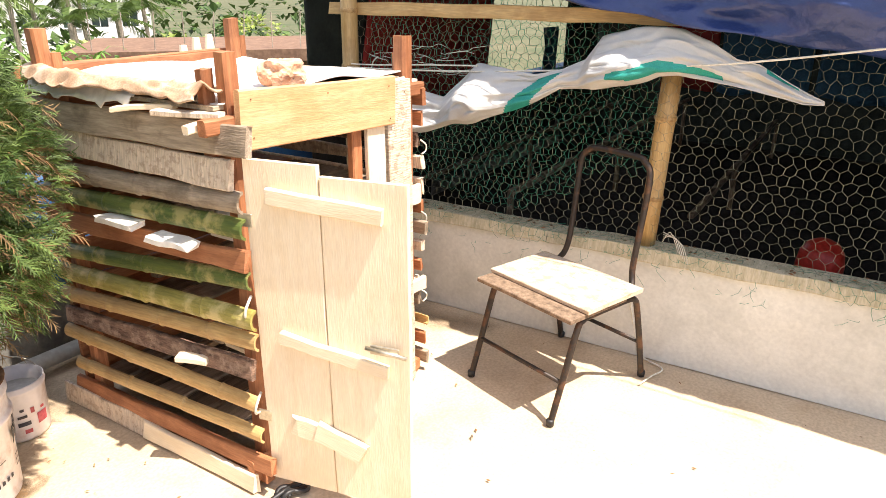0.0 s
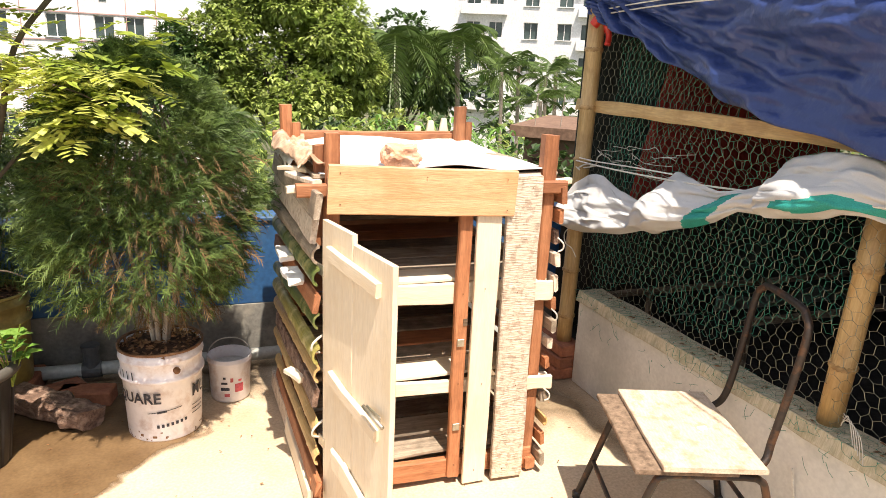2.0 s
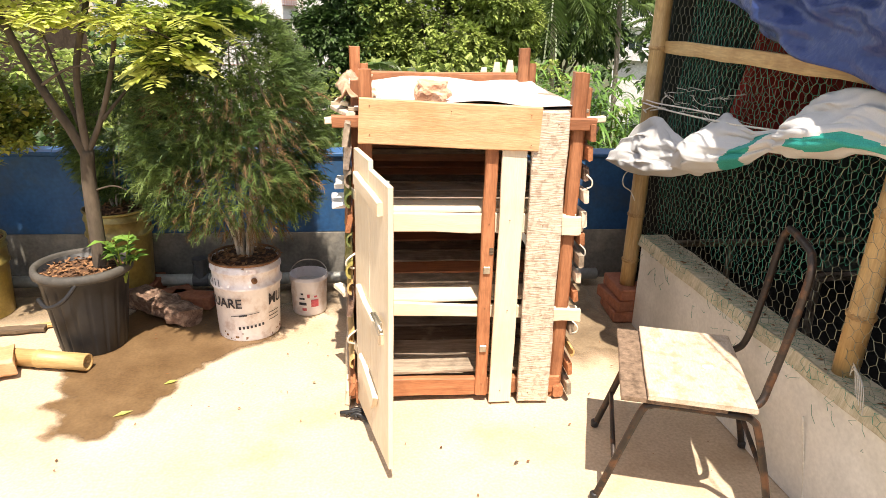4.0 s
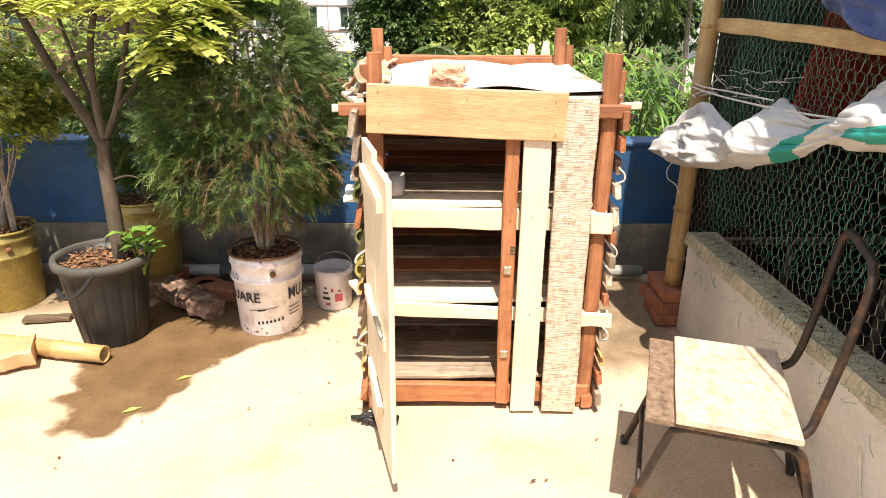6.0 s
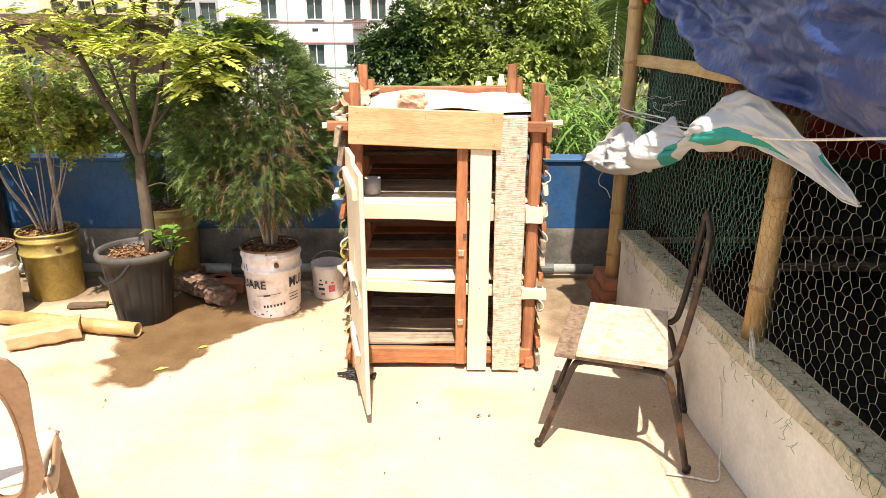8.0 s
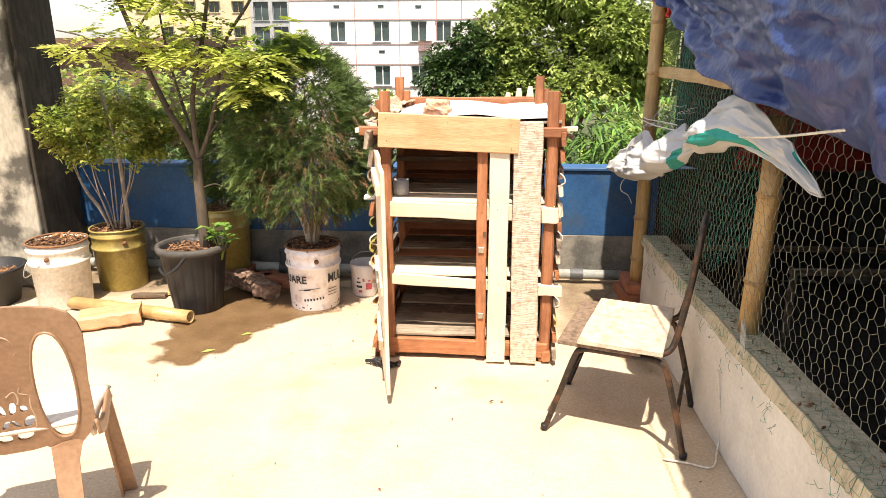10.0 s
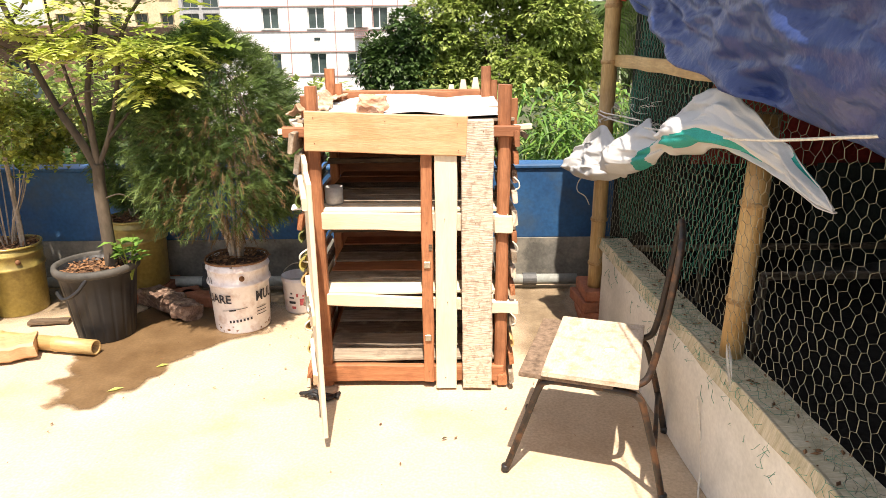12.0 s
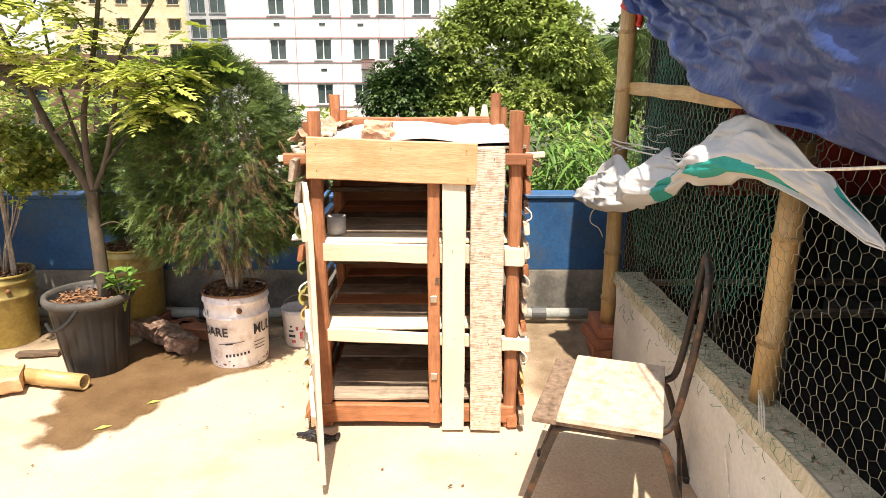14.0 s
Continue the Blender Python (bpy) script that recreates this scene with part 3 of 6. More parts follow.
hang("sacking", 2.6, 4.6, 1.14, 0.16, 0.74, M["shed_board"], "grey-green sacking hung on the shed parapet, tone darkened for shade", "sacking", seed=8)
# added black sheet, darkens the parapet where only shade falls
hang("sacking", 1.48, 2.62, 1.17, 0.05, 0.735, M["shed_shade"], "added black sheet over the shed parapet, standing for shade", "sacking", seed=14)
hang("cloth", 4.3, 4.6, 1.16, 0.55, 1.1, M["shed_blue"], "blue rag hanging in the shed", "cloth", seed=9)
for a, b, mt in ((0.55, 0.05, "shed_red"), (0.02, -0.75, "shed_blue"), (-0.8, -1.5, "shed_blue"), (-1.6, -2.4, "shed_blue")):
    hang("shed_panel", b, a, 5.744, 0.5, 1.32 if mt == "shed_blue" else 1.8, M[mt], "faded %s panel on the end wall of the shed" % ("blue" if mt == "shed_blue" else "red"), "panel", amp=0.01, seed=a, axis="y")
shelf_rack = thing("perch_rack", "long wooden perch rails across the dark shed", "perch")
for y, x0, x1, z in ((0.9, 1.55, 5.7, 0.33), (0.2, 1.9, 5.7, 0.42), (-0.6, 2.4, 5.7, 0.3)):
    plank("rail", (x0, y, z), (x1, y + 0.05, z), 0.035, 0.03, M["dark_wood"], shelf_rack)
for x in (1.9, 3.6, 5.4):
    for y, z in ((0.9, 0.33), (0.2, 0.42)) if x < 2.2 else ((0.9, 0.33), (0.2, 0.42), (-0.6, 0.3)):
        plank("leg", (x + 0.02, y + 0.01, 0.01), (x + 0.02, y + 0.01, z), 0.03, 0.03, M["dark_wood"], shelf_rack)

drinker = thing("poultry_drinker", "bright red plastic poultry drinker on the shed floor", "drinker", pose(2.5, -1.22, 0.012))
part("dome", bm_lathe([(0.105, 0.03), (0.11, 0.12), (0.10, 0.19), (0.07, 0.235), (0.03, 0.255), (0.001, 0.26)], 28), M["red_plastic"], drinker, smooth=True)
part("tray", bm_lathe([(0.12, 0.0), (0.145, 0.03), (0.15, 0.05), (0.14, 0.05), (0.13, 0.02), (0.001, 0.015)], 28), M["red_plastic"], drinker, smooth=True)


def bamboo_post(name, p0, p1, r, label, seed, first=0.1, node=0.26):
    mm, ln = along(p0, p1)
    post = thing(name, label, "post", mm)
    part("culm", bm_bamboo(ln, r, node, 16, first, 0, seed), M["bamboo"], post, smooth=True)
    rnd, x = random.Random(seed), first
    while x < ln - 0.03:
        part("node", bm_lathe([(r * 1.03, x - 0.009), (r * 1.15, x - 0.003), (r * 1.10, x), (r * 1.17, x + 0.004), (r * 1.03, x + 0.011)], 18), M["bamboo_node"], post, "darker ridged node", m=pose(0, 0, 0, 0, 90, 0), smooth=True)
        x += node * rnd.uniform(0.9, 1.1)
    return post


bamboo_post("bamboo_post", (1.302, 0.735, 0.178), (1.312, 0.735, 1.86), 0.037, "thick tan bamboo pole standing on stacked bricks", 1, 0.13, 0.25)
bamboo_post("bamboo_post", (1.42, -0.645, 0.455), (1.424, -0.672, 1.22), 0.036, "tan bamboo pole standing on the low wall", 2, 0.2, 0.28)
bamboo_post("bamboo_post", (wall_x(-2.4) + 0.05, -2.4, 0.46), (wall_x(-2.4) + 0.05, -2.4, 1.85), 0.036, "tan bamboo pole standing on the low wall", 3)
mm, ln = along((1.325, 0.86, 1.318), (wall_x(-4) - 0.005, -4.0, 1.30), (-1, 0, 0))
tagged(finish("bamboo_rail", bm_plank(ln, 0.052, 0.016, 4, 0.004, 30, 0.01), M["bamboo"], m=mm), "flat split bamboo rail tied across the netting", "rail")
cap = thing("wall_capping", "weathered bamboo strips clamping the netting onto the low wall", "capping")
y = 0.64
k = 0
while y > -4.2:
    L = (0.9, 1.25, 1.05, 1.3)[k % 4]
    plank("strip", (wall_x(y) - 0.008, y, 0.441 + 0.003 * (k % 2)), (wall_x(y - L) - 0.008, y - L, 0.441 + 0.003 * (k % 3)), 0.052, 0.015, M["pale_strip"], cap, up=(-1, 0, 0.25), rough=0.004)
    plank("strip", (wall_x(y) + 0.055, y, 0.459), (wall_x(y - L) + 0.055, y - L, 0.459), 0.115, 0.013, M["pale_strip"], cap, rough=0.007)
    y -= L + 0.004
    k += 1


def hex_net(name, y0, y1, z0, z1, cell, wire, material, label, bulge, sides=3, keep=None, x_off=0.03, jitter=0.12, place=None):
    """Twisted hexagonal wire: every cell edge is a thin tube."""
    rnd = random.Random(cell)
    a = cell / math.sqrt(3)
    pts, edges, at = [], [], {}

    def vid(p):
        key = (round(p[0] / cell * 4), round(p[1] / cell * 4))
        if key not in at:
            at[key] = len(pts)
            y, z = p[0] + rnd.uniform(-1, 1) * jitter * cell, p[1] + rnd.uniform(-1, 1) * jitter * cell
            pts.append(place(y, z) if place else Vector((wall_x(y) + x_off + bulge(y, z), y, z)))
        return at[key]
    rows, cols = int((z1 - z0) / (1.5 * a)) + 1, int((y1 - y0) / cell) + 1
    seen = set()
    for r in range(rows):
        for c in range(cols):
            cy, cz = y0 + (c + 0.5 * (r % 2)) * cell, z0 + r * 1.5 * a
            if keep and not keep(cy, cz):
                continue
            ring = [vid((cy + a * math.sin(k * math.pi / 3), cz + a * math.cos(k * math.pi / 3))) for k in range(6)]
            for k in range(6):
                e = tuple(sorted((ring[k], ring[(k + 1) % 6])))
                if e[0] != e[1]:
                    seen.add(e)
    verts, faces = [], []
    for i, j in sorted(seen):
        p, q = pts[i], pts[j]
        d = (q - p).normalized()
        u = d.orthogonal().normalized()
        w = d.cross(u)
        rad = wire * (1.5 if abs(d.z) > 0.9 else 1.0)
        base = len(verts)
        for e in (p, q):
            for k in range(sides):
                t = 2 * math.pi * k / sides
                verts.append(e + (u * math.cos(t) + w * math.sin(t)) * rad)
        for k in range(sides):
            faces.append((base + k, base + (k + 1) % sides, base + sides + (k + 1) % sides, base + sides + k))
    ob = raw(name, verts, faces, material)
    return tagged(ob, label, "netting")


hex_net("wire_netting", -4.1, 0.7, 0.47, 1.9, 0.041, 0.0007, M["wire"], "sagging hexagonal chicken wire above the low wall", lambda y, z: 0.02 * math.sin(y * 3) * math.sin((z - 0.47) * 2.2), x_off=0.035)
hex_net("plastic_net", -0.62, 0.7, 0.5, 1.75, 0.034, 0.0009, M["green_net"], "green plastic bird net hung behind the chicken wire", lambda y, z: 0.05 * math.sin(y * 4 + z * 3) * math.sin((z - 0.47) * 2.4) + 0.03,
        keep=lambda y, z: z > 0.52 + 0.55 * max(0.0, -y - 0.1) + wobble((y, z, 0), 0.1, 4), x_off=0.07, jitter=0.25)



def folded(y, s):
    """The hem of the net: flat on the capping, then down the face of the wall."""
    w = wobble((y, s, 3), 0.006, 9)
    if s < 0.085:
        return Vector((wall_x(y) + 0.065 - s, y, 0.4705 + abs(w)))
    return Vector((wall_x(y) - 0.020 - abs(w), y, 0.4705 - (s - 0.085)))


hex_net("net_hem", -3.2, 0.62, 0.0, 0.16, 0.036, 0.0006, M["green_net"], "torn green net hem folded over the low wall", None, jitter=0.34, place=folded,
        keep=lambda y, z: z < 0.10 + 0.12 * noise.noise(Vector((y * 3.1, 0, 2))) and noise.noise(Vector((y * 5, z * 9, 7))) > -0.25)
litter_v, litter_f = [], []
rnd = random.Random(8)
for i in range(170):
    y = rnd.uniform(-3.0, 0.6)
    p = Vector((wall_x(y) + rnd.uniform(0.0, 0.11), y, 0.469))
    a, q = rnd.uniform(0, 6.28), rnd.choice((0.004, 0.006, 0.009, 0.014))
    d, w = Vector((math.cos(a), math.sin(a), 0)) * q, Vector((-math.sin(a), math.cos(a), 0)) * q * rnd.uniform(0.15, 0.5)
    b = len(litter_v)
    litter_v += [p - d, p - w, p + d, p + w, p + Vector((0, 0, q * 0.4))]
    litter_f += [(b, b + 1, b + 4), (b + 1, b + 2, b + 4), (b + 2, b + 3, b + 4), (b + 3, b, b + 4)]
tagged(raw("wall_litter", litter_v, litter_f, M["litter"]), "dark leaf crumbs lying along the low wall top", "litter", kind="stuff")

# blue tarpaulin: roof sheet with an overhang, and the curtain in front of the netting
EDGE = [(0.75, 1.74), (0.42, 1.63), (0.05, 1.50), (-0.12, 1.425), (-0.39, 1.386), (-0.64, 1.343), (-1.02, 1.285), (-1.28, 1.25), (-1.8, 1.22), (-4.2, 1.2)]


def edge_z(y):
    return float(np.interp(-y, [-a for a, _ in EDGE], [b for _, b in EDGE]))


def curtain(u, v):
    y = 0.76 - 4.9 * u ** 1.25
    lo = edge_z(y) - 0.035 + 0.005 * math.sin(y * 19)
    z = lo + (1.93 - lo) * v
    th, rr = math.atan2(1.88 - z, 0.8 - y), math.hypot(1.88 - z, 0.8 - y)
    fold = (0.026 * math.sin(th * 24 + 3 * noise.noise(Vector((th * 3, rr, 1)))) + 0.014 * math.sin(th * 51 + rr * 2)) * min(1.0, rr * 1.2) + wobble((y, z, 2.0), 0.035, 3.0)
    crease = 0.08 * (abs(noise.noise(Vector((th * 9, rr * 1.6, 4.0)))) - 0.2) + 0.045 * abs(noise.noise(Vector((th * 22 + rr * 3, rr * 4.0, 6.0)))) + 0.032 * abs(noise.noise(Vector((y * 6 + z * 5, z * 17 - y * 5, 8.0))))
    return (1.205 - 0.03 * (1 - v) * v * 2 + fold * (1 - 0.5 * v) + crease + 0.065, y, z)


def roof_sheet(u, v):
    y = 1.5 - 6.0 * v
    edge = 1.262
    x = edge + (5.9 - edge) * u
    droop = 0.14 * max(0.0, 1 - u * 12)
    return (x, y, 1.95 + 0.04 * math.sin(u * 14) * math.sin(v * 17) - droop + wobble((x, y, 0), 0.05, 3) * (u > 0.04))


tarp = thing("tarpaulin", "creased navy blue tarpaulin roof and curtain over the shed", "tarpaulin")
part("curtain", bm_sheet(curtain, 190, 80, 0.003), M["tarp"], tarp, "creased navy curtain lifted at its lower edge", smooth=True)
part("roof_sheet", bm_sheet(roof_sheet, 60, 50, 0.003), M["tarp"], tarp, smooth=True)
tagged(finish("red_tie", bm_join(bm_tube(smooth_path([(1.28, 0.71, 1.66), (1.30, 0.69, 1.69), (1.345, 0.70, 1.675), (1.33, 0.73, 1.64)]), 0.022, 8), bm_tube(smooth_path([(1.33, 0.69, 1.67), (1.35, 0.69, 1.62), (1.34, 0.68, 1.58)]), 0.014, 8)), M["red_plastic"], smooth=True),
       "faded red cloth tie at the bamboo pole top", "tie")

# woven sack hung over a cord
SACK = [(0.665, 1.125, 0.845, 0.822), (0.63, 1.17, 0.915, 0.80), (0.60, 1.235, 1.00, 0.785), (0.56, 1.262, 1.03, 0.785), (0.45, 1.262, 1.04, 0.80), (0.33, 1.262, 1.0, 0.825), (0.2, 1.266, 0.985, 0.86), (0.13, 1.285, 1.06, 0.88),
        (0.08, 1.295, 1.118, 0.895), (-0.05, 1.29, 1.112, 0.93), (-0.2, 1.285, 1.10, 0.995), (-0.30, 1.28, 1.125, 1.055), (-0.38, 1.29, 1.165, 1.06), (-0.435, 1.305, 1.245, 1.065), (-0.55, 1.315, 1.278, 1.085), (-0.66, 1.32, 1.285, 1.125),
        (-0.72, 1.325, 1.275, 1.125), (-0.80, 1.33, 1.245, 1.12), (-0.89, 1.335, 1.19, 1.105), (-0.96, 1.34, 1.18, 1.09), (-1.045, 1.345, 1.13, 1.075), (-1.11, 1.35, 1.097, 1.06), (-1.17, 1.35, 1.073, 1.062)]
SACK_Y0, SACK_LONG = 0.665, 1.835


def sack(u, v):
    y = SACK_Y0 - SACK_LONG * u
    keys = [-k[0] for k in SACK]
    x0, top, low = (float(np.interp(-y, keys, [k[j] for k in SACK])) for j in (1, 2, 3))
    tall = min(1.0, (top - low) * 5) ** 1.6
    z = low + (top - low) * v + wobble((y, v, 1), 0.014, 9) * tall
    bulge = 0.14 * math.cos(max(0.0, v - 0.18) / 0.82 * math.pi / 2) * min(1.0, 0.35 + v * 4) * tall * min(1.0, max(0.1, (y + 1.0) / 0.35))
    crease = 0.045 * abs(noise.noise(Vector((y * 5 + v * 3.2, v * 3.4 - y * 2.4, 2)))) + 0.016 * abs(noise.noise(Vector((y * 13 - v * 7, v * 6 + y * 5, 9))))
    return (x0 + 0.005 - bulge + (crease - 0.02) * tall + wobble((y * 2, v * 1.2, 7), 0.03, 3), y, z)


bm = bm_sheet(sack, 230, 46, 0.003)
bm.faces.ensure_lookup_table()
for i in range(230):
    for j in range(46):
        y, v = SACK_Y0 - SACK_LONG * (i + 0.5) / 230, (j + 0.5) / 46
        first = abs(y + 0.13 + 0.16 * v) < 0.05 and v < 0.82
        second = -0.86 < y < -0.5 and 0.06 + 0.2 * (y + 0.86) < v < 0.36 - 0.5 * abs(y + 0.66)
        third = -1.09 < y < -0.99 and v > 0.8
        for k in (0, 1):
            bm.faces[2 * (i * 46 + j) + k].material_index = 1 if first else 2 if second else 3 if third else 0
sack_ob = thing("woven_sack", "white woven plastic sack with teal stripes slung over a cord", "sack")
for k in (1, 2, 3):
    one = bm.copy()
    bmesh.ops.delete(one, geom=[f for f in one.faces if f.material_index != k], context="FACES")
    for f in one.faces:
        f.material_index = 0
    part("stripe", one, M["teal"], sack_ob, "printed teal stripe", smooth=True)
bmesh.ops.delete(bm, geom=[f for f in bm.faces if f.material_index], context="FACES")
part("cloth", bm, M["sack"], sack_ob, smooth=True)
cords = thing("cord", "pale nylon cord tied from the bamboo pole along the netting", "cord")
part("strand", bm_tube(smooth_path([(1.265, 0.72, 1.07), (1.25, 0.4, 1.08), (1.265, 0.0, 1.098), (1.29, -0.3, 1.12), (1.29, -0.5, 1.14), (1.275, -0.8, 1.17), (1.29, -1.03, 1.20), (1.30, -1.6, 1.29), (1.33, -2.4, 1.37)], 8), 0.0035, 6), M["cord"], cords)
part("strand", bm_tube(smooth_path([(1.27, 0.70, 1.085), (1.26, 0.55, 1.09), (1.265, 0.3, 1.105), (1.28, 0.06, 1.115)], 8), 0.003, 6), M["cord"], cords)
part("knot", bm_tube(smooth_path([(1.27, 0.70, 1.04), (1.30, 0.692, 1.055), (1.36, 0.70, 1.05), (1.37, 0.74, 1.04), (1.33, 0.78, 1.04), (1.28, 0.75, 1.045), (1.275, 0.70, 1.03)], 6), 0.004, 6), M["cord"], cords)
part("tail", bm_tube(smooth_path([(1.29, 0.69, 1.04), (1.31, 0.63, 1.06), (1.30, 0.60, 1.10), (1.31, 0.58, 1.12)], 6), 0.003, 6), M["cord"], cords)
part("tail", bm_tube(smooth_path([(1.20, 0.56, 0.82), (1.16, 0.58, 0.77), (1.15, 0.55, 0.73), (1.19, 0.56, 0.70), (1.21, 0.55, 0.66)], 6), 0.0025, 6), M["cord"], cords)
for dz, zz in ((0, 1.72), (0.02, 1.70)):
    part("strand", bm_tube(smooth_path([(1.29, 0.72, zz), (1.23, 0.0, zz + 0.01), (1.20, -1.0, zz - 0.01), (1.20, -2.0, zz + 0.02)], 8), 0.0028, 6), M["cord"], cords)
rnd = random.Random(5)
tuft = thing("straw_tuft", "dry straw and wire ends snagged in the netting", "straw", kind="stuff")
pieces = []
for i in range(22):
    y, z = 0.35 + rnd.uniform(-0.28, 0.3), 1.13 + rnd.uniform(-0.07, 0.07)
    p = Vector((wall_x(y) + 0.01, y, z))
    pts = [p]
    for k in range(4):
        p = p + Vector((rnd.uniform(-0.02, 0.02), rnd.uniform(-0.09, 0.0), rnd.uniform(-0.018, 0.016)))
        pts.append(p)
    pieces.append(bm_tube(smooth_path(pts, 4), 0.0011, 4))
for i in range(5):
    p = Vector((1.375, -0.72, 0.50 + 0.01 * i))
    pieces.append(bm_tube(smooth_path([p, p + Vector((-0.02, -0.03 - 0.012 * i, 0.05 - 0.02 * i)), p + Vector((-0.03, -0.07 - 0.01 * i, -0.02 - 0.02 * i))], 5), 0.0014, 4))
part("strands", bm_join(*pieces), M["cord"], tuft)

frays = thing("net_frays", "torn green net threads along the low wall", "threads", kind="stuff")
pieces = []
for i in range(110):
    y = rnd.uniform(-2.6, 0.6)
    p = Vector((wall_x(y) - rnd.uniform(0.016, 0.022), y, rnd.uniform(0.34, 0.46)))
    q = p + Vector((rnd.uniform(-0.012, 0), rnd.uniform(-0.04, 0.04), rnd.uniform(-0.05, 0.02)))
    pieces.append(bm_tube([p, (p + q) / 2 + Vector((-0.008, rnd.uniform(-0.02, 0.02), 0.0)), q], 0.0008, 3))
part("threads", bm_join(*pieces), M["green_net"], frays)

# bricks under the pole
bricks = thing("brick_pier", "rough stack of loose red bricks under the bamboo pole", "bricks")
BR = bm_box((-0.12, -0.056, -0.029), (0.12, 0.056, 0.029), 0.006)
for v in BR.verts:
    v.co += Vector((wobble(v.co, 0.006, 30), wobble(v.co, 0.006, 30, 3), wobble(v.co, 0.004, 30, 6)))
first = part("brick", BR, M["brick"], bricks, m=pose(1.285, 0.775, 0.03, 0, 0, 86))
for x, y, z, r in ((1.39, 0.785, 0.03, 92), (1.275, 0.77, 0.09, 97), (1.38, 0.79, 0.09, 88), (1.295, 0.77, 0.15, 91)):
    o = first.copy()
    scene.collection.objects.link(o)
    o.parent = bricks
    o.matrix_basis = pose(x, y, z, 0, 0, r)

# ---- wooden poultry cabinet ----
coop = thing("poultry_cabinet", "rough home-made wooden poultry cabinet of mixed boards and bamboo", "cabinet")
RW, CW = M["red_wood"], M["cream_wood"]


def post(x, y, top, wide=0.045, extra=None):
    plank("post", (x, y, 0.0), (x + 0.002, y, top), wide, wide, RW, coop, up=(0, -1, 0), rough=0.002)
    if extra:
        dx, dy, z0, z1 = extra
        plank("post_splice", (x + dx, y + dy, z0), (x + dx, y + dy, z1), wide * 0.8, wide * 0.7, RW, coop, up=(0, -1, 0), rough=0.002)


post(0.014, 0.045, 1.256, extra=(-0.03, 0.045, 0.9, 1.215))
post(0.752, 0.045, 1.256, 0.05, extra=(0.034, 0.04, 0.95, 1.20))
post(-0.03, 0.80, 1.285, extra=(0.04, 0.0, 0.9, 1.215))
post(0.73, 0.84, 1.29, extra=(0.04, 0.0, 0.9, 1.225))
# front: rails, stile, boards
plank("top_rail", (-0.095, 0.022, 1.088), (0.81, 0.012, 1.085), 0.042, 0.03, RW, coop, up=(0, -1, 0))
plank("lintel_board", (-0.006, -0.006, 1.0945), (0.607, -0.022, 1.0715), 0.15, 0.02, M["orange_wood"], coop, "bright orange-brown planed lintel board", up=(0.01, -1, 0), rough=0.0015, ragged=0.001)
plank("stile", (0.45, 0.012, 0.03), (0.452, 0.012, 1.03), 0.046, 0.026, RW, coop, up=(0, -1, 0))
plank("front_board", (0.523, -0.012, 0.008), (0.527, -0.008, 1.02), 0.086, 0.017, CW, coop, "clean cream front board", up=(0, -1, 0), rough=0.0015)
plank("front_board", (0.652, -0.014, 0.012), (0.648, -0.006, 1.13), 0.122, 0.024, M["pale_wood"], coop, "rough weathered front plank with saw marks", up=(0, -1, 0), rough=0.003, ragged=0.004)
plank("rail", (0.0, 0.032, 0.733), (0.772, 0.030, 0.72), 0.072, 0.018, CW, coop, "cream rail", up=(0, -1, 0))
plank("rail", (0.0, 0.034, 0.398), (0.81, 0.032, 0.362), 0.05, 0.018, CW, coop, "cream rail", up=(0, -1, 0))
plank("rail_end", (0.715, 0.009, 0.722), (0.798, 0.006, 0.720), 0.07, 0.018, CW, coop, "cream rail end", up=(0, -1, 0), ragged=0.008)
plank("rail_end", (0.715, 0.009, 0.366), (0.822, 0.004, 0.361), 0.05, 0.018, CW, coop, "cream rail end", up=(0, -1, 0), ragged=0.008)
plank("sill", (-0.06, 0.03, 0.062), (0.765, 0.03, 0.058), 0.075, 0.03, RW, coop, up=(0, -1, 0))
plank("side_rail", (-0.012, 0.0, 0.033), (-0.02, 0.86, 0.033), 0.05, 0.04, RW, coop, up=(1, 0, 0))
plank("side_rail", (0.76, 0.0, 0.033), (0.76, 0.86, 0.033), 0.05, 0.04, RW, coop, up=(1, 0, 0))
# shelves of loose boards
for z, cols in ((0.112, ("grey_wood", "grey_wood", "dark_wood", "grey_wood", "dark_wood", "grey_wood")), (0.418, ("cream_wood", "grey_wood", "red_wood", "grey_wood", "dark_wood", "red_wood")), (0.766, ("cream_wood", "grey_wood", "grey_wood", "dark_wood", "red_wood", "red_wood"))):
    for i, c in enumerate(cols):
        plank("shelf_board", (0.01, 0.105 + 0.135 * i, z + 0.004 * (i % 2)), (0.745, 0.105 + 0.135 * i, z + 0.004 * ((i + 1) % 2)), 0.122, 0.014, M[c], coop)
for z in (0.58, 0.9, 0.26):
    plank("perch", (0.0, 0.45, z), (0.75, 0.47, z), 0.035, 0.022, M["dark_wood"], coop)
# back boards, nearly closed
for i in range(8):
    z = 0.07 + i * 0.142
    plank("back_board", (-0.05, 0.872 + 0.004 * (i % 2), z + 0.04), (0.775, 0.872 + 0.004 * ((i + 1) % 2), z + 0.04), 0.136, 0.016, M["red_wood"], coop, up=(0, -1, 0))
plank("back_rail", (-0.07, 0.895, 1.15), (0.775, 0.895, 1.155), 0.045, 0.025, RW, coop, up=(0, -1, 0))
for x, top in ((0.558, 1.198), (0.618, 1.222), (0.68, 1.232)):
    bm = bm_plank(0.34, 0.05, 0.016, int(x * 1000), 0.001, 4)
    for v in bm.verts:
        if v.co.x > 0.3 and x != 0.622:
            v.co.y *= 0.45
